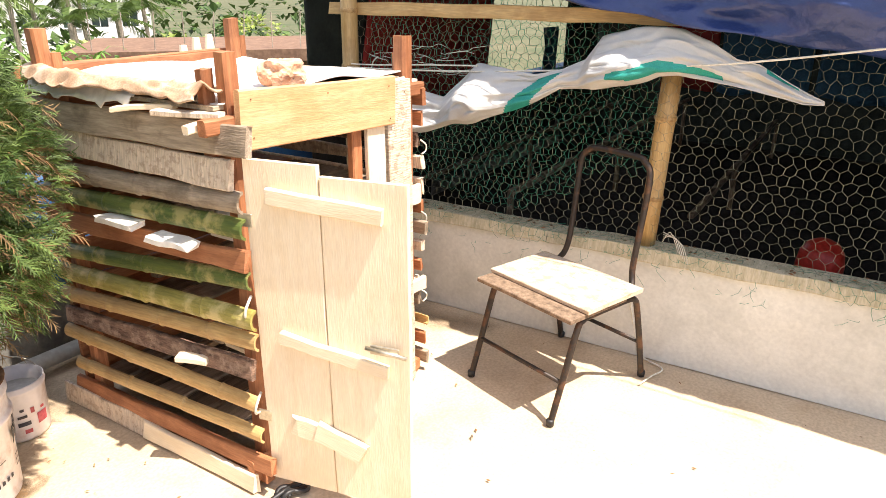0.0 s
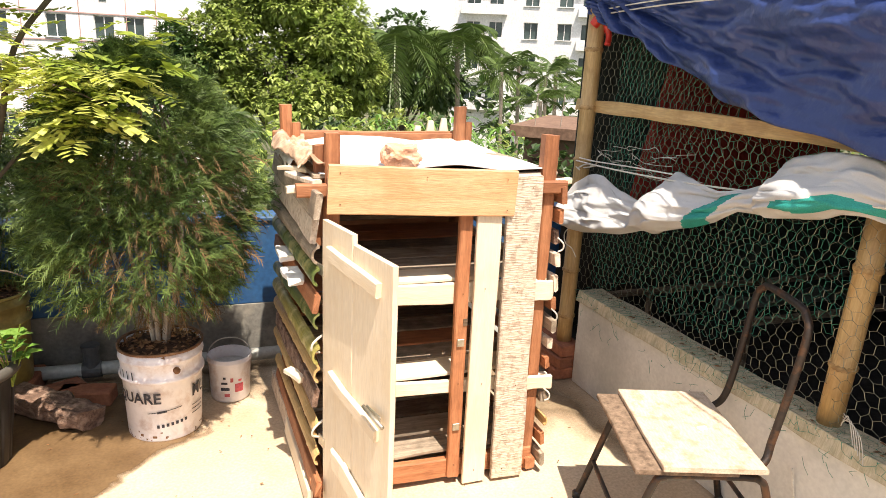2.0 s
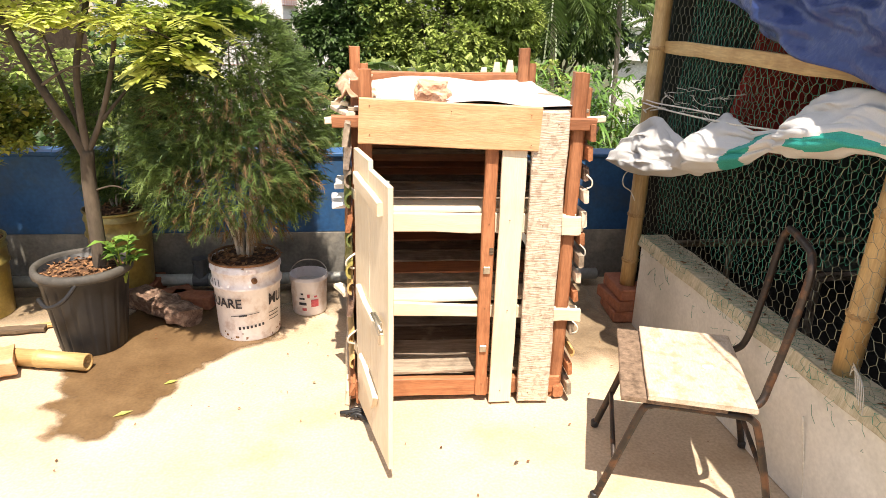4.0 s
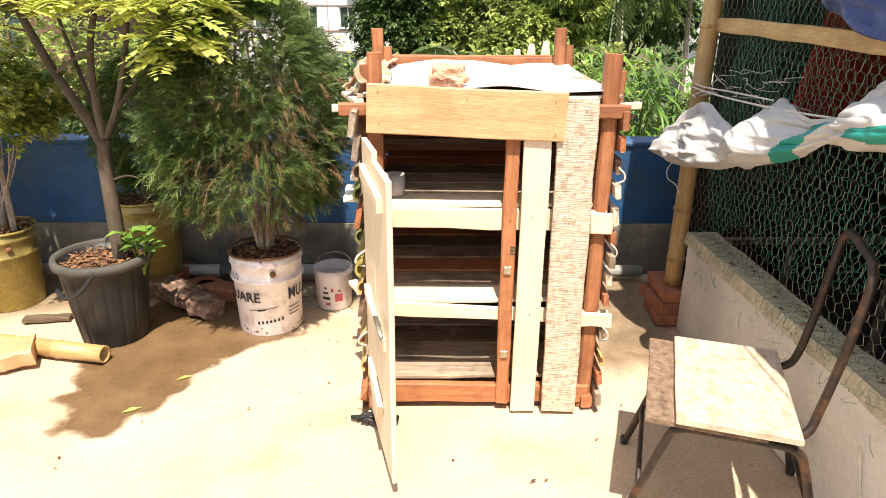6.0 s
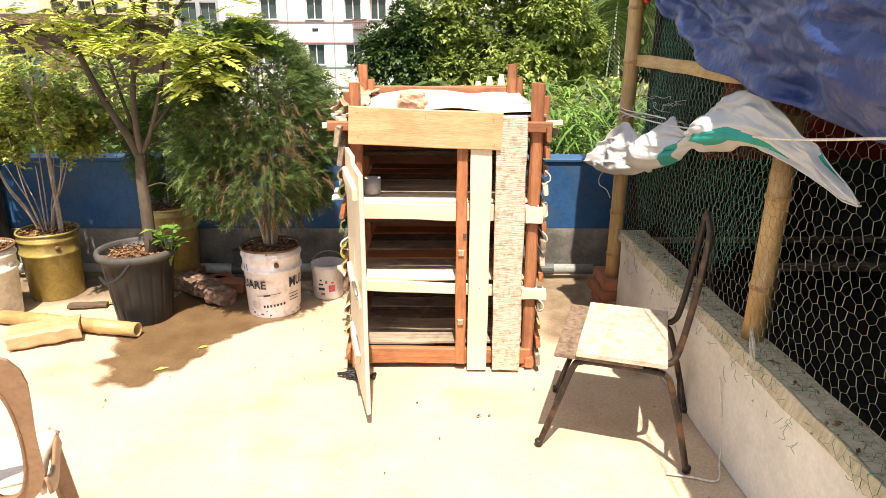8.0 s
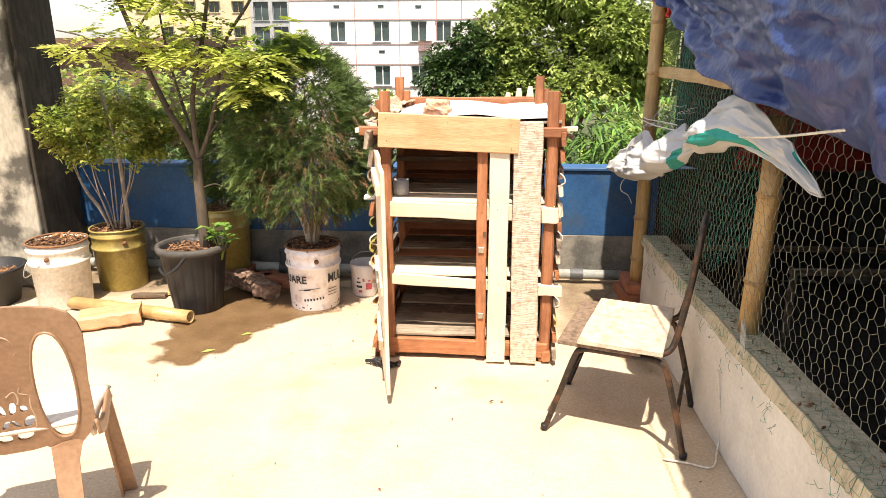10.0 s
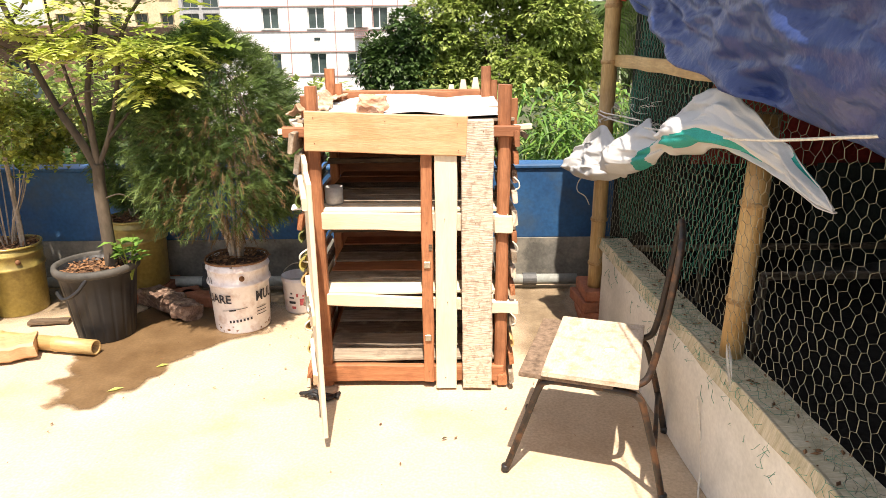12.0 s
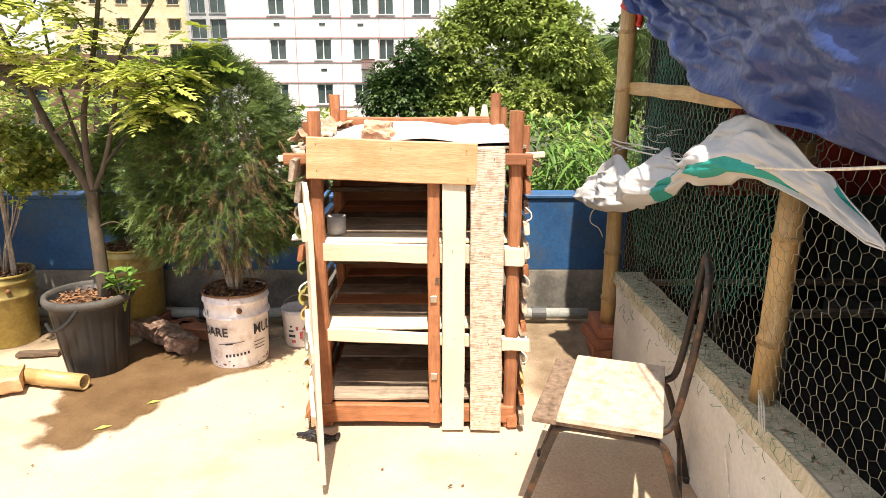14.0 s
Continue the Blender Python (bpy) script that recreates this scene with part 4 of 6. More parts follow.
    part("picket", bm, CW, coop, "pale picket tip", m=along((x, 0.916, top - 0.34), (x + 0.004, 0.916, top), (0, -1, 0))[0])
# left side: slats from top to bottom
LEFT = [(1.057, 1.05, 0.078, "grey_wood", "p", -0.085, 0.86), (0.967, 0.972, 0.076, "pale_wood", "p", -0.008, 0.84), (0.897, 0.876, 0.058, "grey_wood", "b", -0.03, 0.84), (0.829, 0.800, 0.056, "green_bamboo", "b", -0.03, 0.84),
        (0.741, 0.714, 0.056, "red_wood", "p", -0.03, 0.86), (0.686, 0.600, 0.05, "green_bamboo", "b", -0.03, 0.85), (0.572, 0.525, 0.06, "olive_bamboo", "b", -0.035, 0.85), (0.505, 0.442, 0.05, "bamboo", "b", -0.036, 0.86),
        (0.415, 0.359, 0.056, "bark", "p", -0.01, 0.87), (0.298, 0.292, 0.05, "bamboo", "b", -0.01, 0.89), (0.199, 0.172, 0.046, "bamboo", "b", -0.02, 0.86), (0.103, 0.085, 0.05, "red_wood", "p", -0.05, 0.9)]


def slat(p0, p1, wide, mt, kind, up):
    if kind == "p":
        plank("slat", p0, p1, wide, 0.02, M[mt], coop, up=up, rough=0.004, ragged=0.006)
    else:
        SEED[0] += 1
        mm, ln = along(p0, p1, up)
        part("slat", bm_split_bamboo(ln, wide, SEED[0]), M[mt], coop, m=mm)


for z0, z1, w, mt, kd, ya, yb in LEFT:
    slat((-0.045 if kd == "p" else -0.037, ya, z0), (-0.066, yb, z1), w, mt, kd, (-1, 0, 0.15))
plank("base_board", (-0.062, 0.002, 0.03), (-0.075, 0.52, 0.033), 0.062, 0.018, M["cream_wood"], coop, up=(-1, 0, 0.1), rough=0.004, ragged=0.012)
plank("base_board", (-0.068, 0.47, 0.037), (-0.085, 0.96, 0.035), 0.07, 0.014, M["pale_wood"], coop, up=(-1, 0, 0.1), rough=0.005, ragged=0.012)
# right side slats and the loops of binding that hold them
RIGHT = [(1.06, 1.05, 0.06, "red_wood", "p"), (0.985, 0.98, 0.05, "red_wood", "p"), (0.905, 0.9, 0.05, "bark", "p"), (0.83, 0.82, 0.045, "pale_wood", "p"), (0.745, 0.74, 0.055, "pale_wood", "p"), (0.665, 0.66, 0.05, "red_wood", "p"),
         (0.59, 0.585, 0.05, "grey_wood", "p"), (0.515, 0.51, 0.04, "pale_wood", "p"), (0.44, 0.44, 0.05, "red_wood", "p"), (0.30, 0.30, 0.05, "grey_wood", "p"), (0.22, 0.22, 0.04, "bamboo", "b"), (0.14, 0.135, 0.055, "red_wood", "p"), (0.06, 0.06, 0.05, "grey_wood", "p")]
rnd = random.Random(11)
for z0, z1, w, mt, kd in RIGHT:
    ya = -0.01 + rnd.uniform(-0.02, 0.03)
    slat((0.797 if kd == "p" else 0.789, ya, z0), (0.795, 0.88, z1), w, mt, kd, (1, 0, 0.1))
for z in (0.88, 0.62, 0.31):
    part("binding", bm_tube(smooth_path([(0.79, 0.0, z + 0.03), (0.808, -0.01, z + 0.012), (0.81, -0.008, z - 0.01), (0.795, -0.002, z - 0.02)], 5), 0.003, 6), M["cord"], coop, "frayed cream binding", smooth=True)
for z in (0.60, 0.30):
    part("binding", bm_tube(smooth_path([(-0.02, -0.004, z + 0.03), (-0.052, -0.018, z + 0.01), (-0.056, -0.016, z - 0.015), (-0.03, -0.004, z - 0.03)], 5), 0.004, 6), M["cord"], coop, "frayed cream binding", smooth=True)
plank("cleat", (-0.12, 0.05, 1.085), (0.0, 0.055, 1.092), 0.02, 0.022, CW, coop)
plank("cleat", (0.76, 0.06, 1.09), (0.86, 0.075, 1.095), 0.022, 0.022, CW, coop)
plank("cleat", (0.77, 0.10, 1.10), (0.85, 0.11, 1.05), 0.022, 0.022, M["grey_wood"], coop)
# white foam offcuts wedged on a slat
for y, z, L in ((0.36, 0.775, 0.17), (0.13, 0.765, 0.16)):
    plank("foam_offcut", (-0.085, y + L, z - 0.004), (-0.08, y, z), 0.05, 0.02, M["white_sheet"], coop, "white foam offcut", rough=0.008, ragged=0.012)
plank("wedge", (-0.10, 0.24, 0.405), (-0.06, 0.16, 0.40), 0.035, 0.02, CW, coop, "pale wooden wedge")
# latch hardware on the stile
for z in (0.555, 0.235):
    part("hasp", bm_box((0.436, -0.009, z - 0.014), (0.462, -0.002, z + 0.014), 0.002), M["zinc"], coop, "small metal latch plate")
part("bolt_hole", bm_box((0.456, -0.004, 0.615), (0.471, 0.0, 0.64)), M["dark_wood"], coop)
# roof of the cabinet
plank("roof_board", (-0.04, 0.25, 1.125), (0.79, 0.25, 1.125), 0.42, 0.012, M["grey_wood"], coop)
plank("roof_board", (-0.04, 0.67, 1.125), (0.79, 0.67, 1.125), 0.40, 0.012, M["grey_wood"], coop)

# nail heads
for x, y, z in ((0.03, -0.0175, 1.145), (0.03, -0.0175, 1.05), (0.57, -0.034, 1.12), (0.575, -0.034, 1.02), (0.30, -0.027, 1.13), (0.52, -0.0215, 0.75), (0.53, -0.022, 0.40), (0.52, -0.0225, 0.06), (0.64, -0.024, 0.73), (0.66, -0.0245, 0.38), (0.63, -0.027, 0.05), (0.67, -0.020, 1.09), (0.45, -0.002, 0.73), (0.45, -0.002, 0.40), (0.45, -0.002, 0.08)):
    part("nail", bm_tube([(x, y, z), (x, y - 0.0015, z)], 0.0022, 8), M["rust"], coop)
# door, standing open
door_m = along((-0.018, -0.018, 0.05), (0.085, -0.452, 0.05))[0]
leaf = new("door")
leaf.parent = coop
leaf.matrix_basis = door_m
leaf["label"] = "pale two-board door standing wide open"
for k, (x0, x1, top) in enumerate(((0.004, 0.214, 0.958), (0.2165, 0.447, 0.932))):
    bm = bm_plank(top, x1 - x0, 0.016, 40 + k, 0.0015, 7)
    part("board", bm, CW, leaf, m=along(((x0 + x1) / 2, 0, 0), ((x0 + x1) / 2, 0, top), (0, -1, 0))[0])
plank("batten", (0.075, -0.017, 0.873), (0.385, -0.017, 0.855), 0.042, 0.018, CW, leaf, up=(0, -1, 0))
plank("batten", (0.08, -0.017, 0.482), (0.39, -0.017, 0.438), 0.036, 0.018, CW, leaf, up=(0, -1, 0))
plank("batten", (0.10, -0.016, 0.21), (0.21, -0.016, 0.195), 0.062, 0.016, CW, leaf, up=(0, -1, 0), ragged=0.02)
plank("batten", (0.18, -0.018, 0.205), (0.31, -0.018, 0.165), 0.065, 0.018, CW, leaf, up=(0, -1, 0), ragged=0.01)
for z in (0.80, 0.215):
    part("hinge", bm_box((-0.02, -0.013, z - 0.018), (0.022, -0.008, z + 0.018), 0.002), M["zinc"], leaf, "small butt hinge")
part("bolt", bm_tube([(0.335, -0.030, 0.505), (0.447, -0.030, 0.495)], 0.006, 10), M["zinc"], leaf, "sliding metal bolt", smooth=True)
part("bolt_plate", bm_box((0.345, -0.027, 0.488), (0.425, -0.022, 0.515), 0.002), M["zinc"], leaf, "metal bolt plate")

# ---- loose things on the cabinet ----


def top_sheet(u, v):
    x, y = -0.02 + 0.79 * u, 0.035 + 0.85 * v
    return (x, y, 1.137 + 0.014 * math.sin(u * math.pi) + 0.012 * math.sin(u * 9 + v * 5) * v + wobble((x, y, 1), 0.012, 6))


tagged(finish("cover_sheet", bm_sheet(top_sheet, 40, 40, 0.004), M["white_sheet"], smooth=True), "rumpled white plastic sheet covering the cabinet top", "sheet")


def rag(u, v):
    y, x = 0.05 + 0.79 * u + 0.02 * math.sin(v * 9), -0.085 + 0.125 * v + 0.018 * math.sin(u * 7)
    ridge = 1 - abs(noise.noise(Vector((y * 3.5, x * 16, 2)))) * 2.2
    fine_ = 1 - abs(noise.noise(Vector((y * 9, x * 34, 5)))) * 2
    z = 1.145 + 0.026 * max(ridge, 0) * math.sin(min(1.0, v * 1.3 + 0.12) * math.pi) + 0.013 * fine_ - 0.09 * max(0.0, 0.2 - v)
    return (x, y, z + 0.006)


tagged(finish("rag", bm_sheet(rag, 110, 44, 0.005), M["brown_cloth"], smooth=True), "crumpled brown cloth bundled along the cabinet edge", "cloth")


def flap(u, v):
    y = 0.33 + 0.5 * u
    return (-0.045 - 0.03 * v, y, 1.16 - 0.05 * v + 0.005 * math.sin(u * 15) + wobble((u * 7, v, 3), 0.02, 2))


tagged(finish("sheet_scrap", bm_sheet(flap, 24, 6, 0.004), M["white_sheet"], smooth=True), "torn pale sheet edge hanging over the cabinet side", "sheet")
sticks = thing("kindling", "short split sticks lying on the cabinet edge", "sticks")
plank("stick", (-0.10, 0.36, 1.105), (-0.03, 0.20, 1.118), 0.03, 0.014, CW, sticks, rough=0.006)
plank("stick", (-0.09, 0.20, 1.11), (-0.03, 0.02, 1.112), 0.035, 0.014, M["pale_wood"], sticks, rough=0.004)


def lump(name, centre, size, material, label, category, seed, cuts=3, rough=0.25):
    bm = bmesh.new()
    bmesh.ops.create_icosphere(bm, subdivisions=cuts, radius=1)
    for v in bm.verts:
        c = v.co.copy()
        f = max(abs(c.x), abs(c.y), abs(c.z))
        v.co = Vector((c.x, c.y, c.z)) * (0.55 + 0.45 / f) * (1 + noise.noise(c * 1.8 + Vector((seed, 0, 0))) * rough + noise.noise(c * 5 + Vector((seed, 3, 0))) * rough * 0.3)
        v.co = Vector([a * b / 2 for a, b in zip(v.co, size)])
    return tagged(finish(name, bm, material, m=pose(*centre)), label, category)


lump("brick_chunk", (0.245, 0.085, 1.182), (0.115, 0.10, 0.075), M["orange_brick"], "broken orange brick weighing down the white sheet", "brick", 2, 4, 0.3)
cup = thing("plastic_cup", "grey plastic cup on the upper shelf", "cup", pose(0.066, 0.15, 0.775) @ Matrix.Scale(0.85, 4))
part("body", bm_lathe([(0.04, 0.0), (0.043, 0.01), (0.044, 0.085), (0.04, 0.085), (0.038, 0.006), (0.001, 0.006)], 28), M["grey_cup"], cup, smooth=True)
bm = bm_join(*[bm_tube(smooth_path([(-0.09 + 0.02 * k, -0.06 - 0.012 * k, 0.012), (-0.03, -0.075 + 0.02 * math.sin(k * 2.0), 0.024), (0.02, -0.07 - 0.015 * k, 0.012), (0.075, -0.09 + 0.012 * k, 0.01)], 6), 0.008, 6) for k in range(4)])
tagged(finish("black_strap", bm, M["black_plastic"], smooth=True), "twisted black plastic strap lying by the door", "strap")

# ---- old school chair ----
chair = thing("chair", "old school chair with rusty tube frame and plywood seat", "chair", Matrix.Translation((1.038, -0.469, 0)) @ Matrix.Rotation(radians(-18.3), 4, "Z"))
SY = 0.205
for s in (-1, 1):
    part("leg_frame", bm_tube(smooth_path([(-0.265, s * 0.205, 0.0), (-0.215, s * SY, 0.16), (-0.16, s * SY, 0.335), (-0.135, s * SY, 0.362), (-0.10, s * SY, 0.368), (0.02, s * SY, 0.368), (0.115, s * SY, 0.366), (0.15, s * SY, 0.355), (0.17, s * SY, 0.32), (0.215, s * SY, 0.16), (0.252, s * 0.205, 0.0)], 5), 0.0115, 12), M["steel"], chair, smooth=True)
    for x in (-0.265, 0.252):
        part("foot", bm_lathe([(0.014, 0.0), (0.015, 0.02), (0.012, 0.024)], 12, True), M["black_plastic"], chair, m=pose(x, s * 0.205, 0), smooth=True)
SB = 0.155
part("back_frame", bm_tube(smooth_path([(-0.02, -SB - 0.03, 0.376), (0.10, -SB - 0.03, 0.378), (0.165, -SB - 0.02, 0.395), (0.19, -SB, 0.46), (0.215, -SB, 0.63), (0.232, -SB, 0.79), (0.236, -SB + 0.03, 0.835), (0.238, -SB + 0.07, 0.848), (0.238, SB - 0.07, 0.848), (0.236, SB - 0.03, 0.835), (0.232, SB, 0.79), (0.215, SB, 0.63), (0.19, SB, 0.46), (0.165, SB + 0.02, 0.395), (0.10, SB + 0.03, 0.378), (-0.02, SB + 0.03, 0.376)], 6), 0.0115, 12), M["steel"], chair, smooth=True)
for x0, z0, x1 in ((-0.22, 0.15, -0.22), (0.215, 0.16, 0.215)):
    part("stretcher", bm_tube([(x0, -SY, z0), (x1, SY, z0)], 0.008, 10), M["steel"], chair, smooth=True)
plank("seat", (0.0, -0.235, 0.404), (0.0, 0.235, 0.404), 0.30, 0.016, M["seat_board"], chair, "worn pale plywood seat", rough=0.002)
plank("under_board", (-0.075, -0.225, 0.387), (-0.075, 0.228, 0.387), 0.30, 0.016, M["dark_board"], chair, "dark speckled board below the seat", rough=0.002)
lump("debris", (1.075, -0.50, 0.414), (0.035, 0.025, 0.006), M["white_sheet"], "white scrap stuck to the chair seat", "scrap", 9, 2)
bm = bm_tube(smooth_path([(1.34, -0.62, 0.30), (1.36, -0.66, 0.10), (1.345, -0.70, 0.012), (1.30, -0.80, 0.006), (1.22, -0.78, 0.005), (1.14, -0.76, 0.005)], 8), 0.0035, 6)
tagged(finish("string", bm, M["cord"], smooth=True), "pale string trailing from the wall to the floor", "string")

# ---- pails and pots ----


def pail(name, x, y, z, r, h, material, label, rim, soil=True, group="planter pails", turn=0):
    t = thing(name, label, "pail", pose(x, y, z, 0, 0, turn), group)
    rb = r * 0.87
    prof = [(rb, 0.0), (rb + 0.003, 0.006), (rb + (r - rb) * 0.62, h * 0.66), (r * 1.015, h * 0.675), (r * 1.02, h * 0.69), (r * 1.012, h * 0.705), (r * 0.965, h * 0.72), (r * 0.975, h * 0.86), (r * 1.012, h * 0.872), (r * 1.018, h * 0.885), (r * 1.01, h * 0.898), (r * 0.975, h * 0.915), (r * 0.985, h - 0.012)]
    part("body", bm_lathe(prof + [(r * 0.965, h - 0.012), (r * 0.945, h * 0.75), (0.001, h * 0.74)], 44), material, t, smooth=True)
    ring = bm_tube([(r * math.cos(a) * 0.99, r * math.sin(a) * 0.99, h - 0.006 + 0.002 * math.sin(a * 3)) for a in np.linspace(0, 2 * math.pi, 45)], 0.006, 8, False)
    part("rim", ring, rim, t, "worn rim", smooth=True)
    for a in (-68, 112):
        ca, sa = math.cos(radians(a)), math.sin(radians(a))
        part("lug", bm_tube([(r * 0.97 * ca, r * 0.97 * sa, h * 0.8), (r * 1.04 * ca, r * 1.04 * sa, h * 0.8)], 0.013, 12), M["rust"], t, "rusty handle lug", smooth=True)
    if soil:
        add_soil(t, r * 0.955, h - 0.022, int(x * 100) + 7)
    return t


def add_soil(t, r, z, seed):
    rnd = random.Random(seed)
    bm = bmesh.new()
    bmesh.ops.create_circle(bm, cap_ends=True, segments=36, radius=r)
    bmesh.ops.triangulate(bm, faces=bm.faces[:])
    bmesh.ops.subdivide_edges(bm, edges=bm.edges[:], cuts=5, use_grid_fill=True)
    for v in bm.verts:
        d = v.co.length / r
        v.co.z = z + 0.02 * (1 - d * d) + wobble(v.co, 0.012, 25, seed)
    part("soil", bm, M["soil"], t, "dark crumbly soil")
    verts, faces = [], []
    for i in range(260):
        a, q = rnd.uniform(0, 6.28), r * math.sqrt(rnd.random()) * 0.95
        p = Vector((q * math.cos(a), q * math.sin(a), z + 0.02 * (1 - (q / r) ** 2) + 0.008))
        d = Vector((rnd.uniform(-1, 1), rnd.uniform(-1, 1), rnd.uniform(-0.1, 0.3))).normalized() * rnd.uniform(0.012, 0.04)
        w = Vector((-d.y, d.x, 0.1 * d.length)).normalized() * rnd.uniform(0.003, 0.009)
        b = len(verts)
        verts += [p - w * 0.4, p + d * 0.5 - w, p + d, p + d * 0.5 + w + Vector((0, 0, 0.004))]
        faces.append((b, b + 1, b + 2, b + 3))
    ob = raw("leaf_litter", verts, faces, M["litter"], t, "dry brown leaf litter")
    ob["kind"] = "stuff"


def curved_bar(t, r0, r1, h, a0, a1, z0, z1, material, name="print_bar", slope=0.0):
    """A bar of print laid on the curved side of a pail."""
    n = max(2, int(abs(a1 - a0) / 3))
    verts, faces = [], []
    for i in range(n + 1):
        a = radians(a0 + (a1 - a0) * i / n)
        for z in (z0, z1):
            zz = z + slope * i / n
            rr = r0 + (r1 - r0) * zz / h + 0.0022
            verts += [(rr * math.cos(a), rr * math.sin(a), zz)]
    for i in range(n):
        faces.append((2 * i, 2 * i + 2, 2 * i + 3, 2 * i + 1))
    return part(name, bm_data(verts, faces), material, t)


def curved_word(t, word, r0, r1, h, a0, a1, z0, size, material):
    """A printed word bent round the side of a pail between two angles."""
    cu = bpy.data.curves.new("word", "FONT")
    cu.body, cu.resolution_u, cu.offset = word, 3, 0.022
    tmp = bpy.data.objects.new("word", cu)
    me = bpy.data.meshes.new_from_object(tmp)
    bm = bmesh.new()
    bm.from_mesh(me)
    bpy.data.objects.remove(tmp)
    bpy.data.meshes.remove(me)
    bmesh.ops.triangulate(bm, faces=bm.faces[:])
    bmesh.ops.subdivide_edges(bm, edges=[e for e in bm.edges if e.calc_length() > 0.2], cuts=2)
    lo, hi = min(v.co.x for v in bm.verts), max(v.co.x for v in bm.verts)
    base, top = min(v.co.y for v in bm.verts), max(v.co.y for v in bm.verts)
    for v in bm.verts:
        a = radians(a0 + (a1 - a0) * (v.co.x - lo) / (hi - lo))
        z = z0 + size * (v.co.y - base) / (top - base)
        rr = r0 + (r1 - r0) * z / h + 0.0026
        v.co = (rr * math.cos(a), rr * math.sin(a), z)
    return part("print_word", bm, material, t, "bold black printed word")


white_pail = pail("pail", -0.537, 0.70, 0.0, 0.156, 0.375, M["bucket_white"], "white paint pail with black print, planted with a cedar", M["rust"])
rb, rt = 0.156 * 0.87, 0.156 * 0.985
curved_word(white_pail, "SQUARE", rb, rt, 0.25, -176, -91, 0.160, 0.056, M["ink"])
curved_word(white_pail, "MUL", rb, rt, 0.25, -44, -2, 0.166, 0.056, M["ink"])
curved_bar(white_pail, rb, rt, 0.25, -112, -62, 0.126, 0.129, M["ink"], slope=0.016)
curved_bar(white_pail, rb, rt, 0.25, -98, -84, 0.126, 0.135, M["ink"], slope=0.004)
for k in range(7):
    curved_bar(white_pail, rb, rt, 0.25, -100 + k * 7, -96 + k * 7, 0.062 + 0.002 * k, 0.076 + 0.002 * k, M["ink"])
for k in range(3):
    curved_bar(white_pail, rb, rt, 0.25, -44, -18, 0.09 + k * 0.018, 0.094 + k * 0.018, M["ink"])
for k in range(5):
    curved_bar(white_pail, rb, rt, 0.25, -166 + k * 9, -164 + k * 9, 0.262, 0.30, M["ink"])

chips = random.Random(4)
for k in range(26):
    a, w, z = chips.uniform(-190, 10), chips.uniform(2, 7), 0.004 + 0.035 * chips.random() ** 2
    curved_bar(white_pail, rb, rt, 0.25, a, a + w, z, z + chips.uniform(0.003, 0.012), M["rust"], "rust_chip")

small = thing("small_pail", "small white pail with red print and wire handle", "pail", pose(-0.275, 0.90, 0.0))
part("body", bm_lathe([(0.078, 0.0), (0.083, 0.01), (0.09, 0.17), (0.094, 0.178), (0.094, 0.186), (0.09, 0.19), (0.093, 0.2), (0.089, 0.2), (0.085, 0.17), (0.076, 0.012), (0.001, 0.012)], 36), M["bucket_white"], small, smooth=True)
part("paint_skin", bm_lathe([(0.086, 0.150), (0.001, 0.152)], 36), M["grey_cup"], small, "dried grey paint inside")
part("handle", bm_tube(smooth_path([(-0.094, 0, 0.17), (-0.085, 0.03, 0.21), (-0.05, 0.065, 0.235), (0.0, 0.08, 0.24), (0.05, 0.065, 0.235), (0.085, 0.03, 0.21), (0.094, 0, 0.17)], 5), 0.003, 6), M["zinc"], small, "bent wire handle", smooth=True)
for a0, a1, z0, z1, mt in ((-120, -95, 0.06, 0.075, "ink"), (-118, -100, 0.09, 0.10, "ink"), (-112, -104, 0.115, 0.125, "ink"), (-80, -55, 0.05, 0.09, "red_ink"), (-110, -95, 0.03, 0.045, "red_ink"), (-92, -84, 0.10, 0.12, "red_ink"), (-70, -60, 0.10, 0.11, "red_ink")):
    curved_bar(small, 0.0805, 0.0905, 0.17, a0, a1, z0, z1, M[mt])

gold_pail = pail("pail", -1.84, 0.935, 0.0, 0.158, 0.385, M["gold"], "dull gold painted pail planted with a bush", M["gold"], turn=20)
gold_pail2 = pail("pail", -1.215, 1.11, 0.085, 0.155, 0.40, M["gold"], "dull gold painted pail raised on bricks", M["gold"], turn=60)
cream_pail = pail("pail", -2.012, 0.60, 0.0, 0.163, 0.39, M["pail_cream"], "stained cream pail full of dry soil", M["rust"], turn=-10)
part("handle", bm_tube(smooth_path([(-0.155, -0.02, 0.31), (-0.17, -0.08, 0.24), (-0.12, -0.15, 0.20), (-0.05, -0.175, 0.22), (0.03, -0.165, 0.29)], 5), 0.003, 6), M["zinc"], cream_pail, "loose wire handle", smooth=True)

pot = thing("plant_pot", "large black ribbed plastic plant pot", "plant pot", pose(-1.195, 0.585, 0.0, 0, 0, 12))
prof = [(0.122, 0.0), (0.127, 0.008), (0.143, 0.13), (0.157, 0.25), (0.168, 0.335), (0.173, 0.34), (0.176, 0.372), (0.163, 0.372), (0.155, 0.30), (0.001, 0.295)]
prof = [(r * 1.06, z) for r, z in prof]
bm = bm_lathe(prof, 144)
for v in bm.verts:
    if 0.005 < v.co.z < 0.32:
        a = math.atan2(v.co.y, v.co.x)
        k = 1 - 0.04 * max(0.0, math.cos(a * 18)) ** 6
        v.co.x *= k
        v.co.y *= k
part("body", bm, M["black_plastic"], pot, smooth=True)
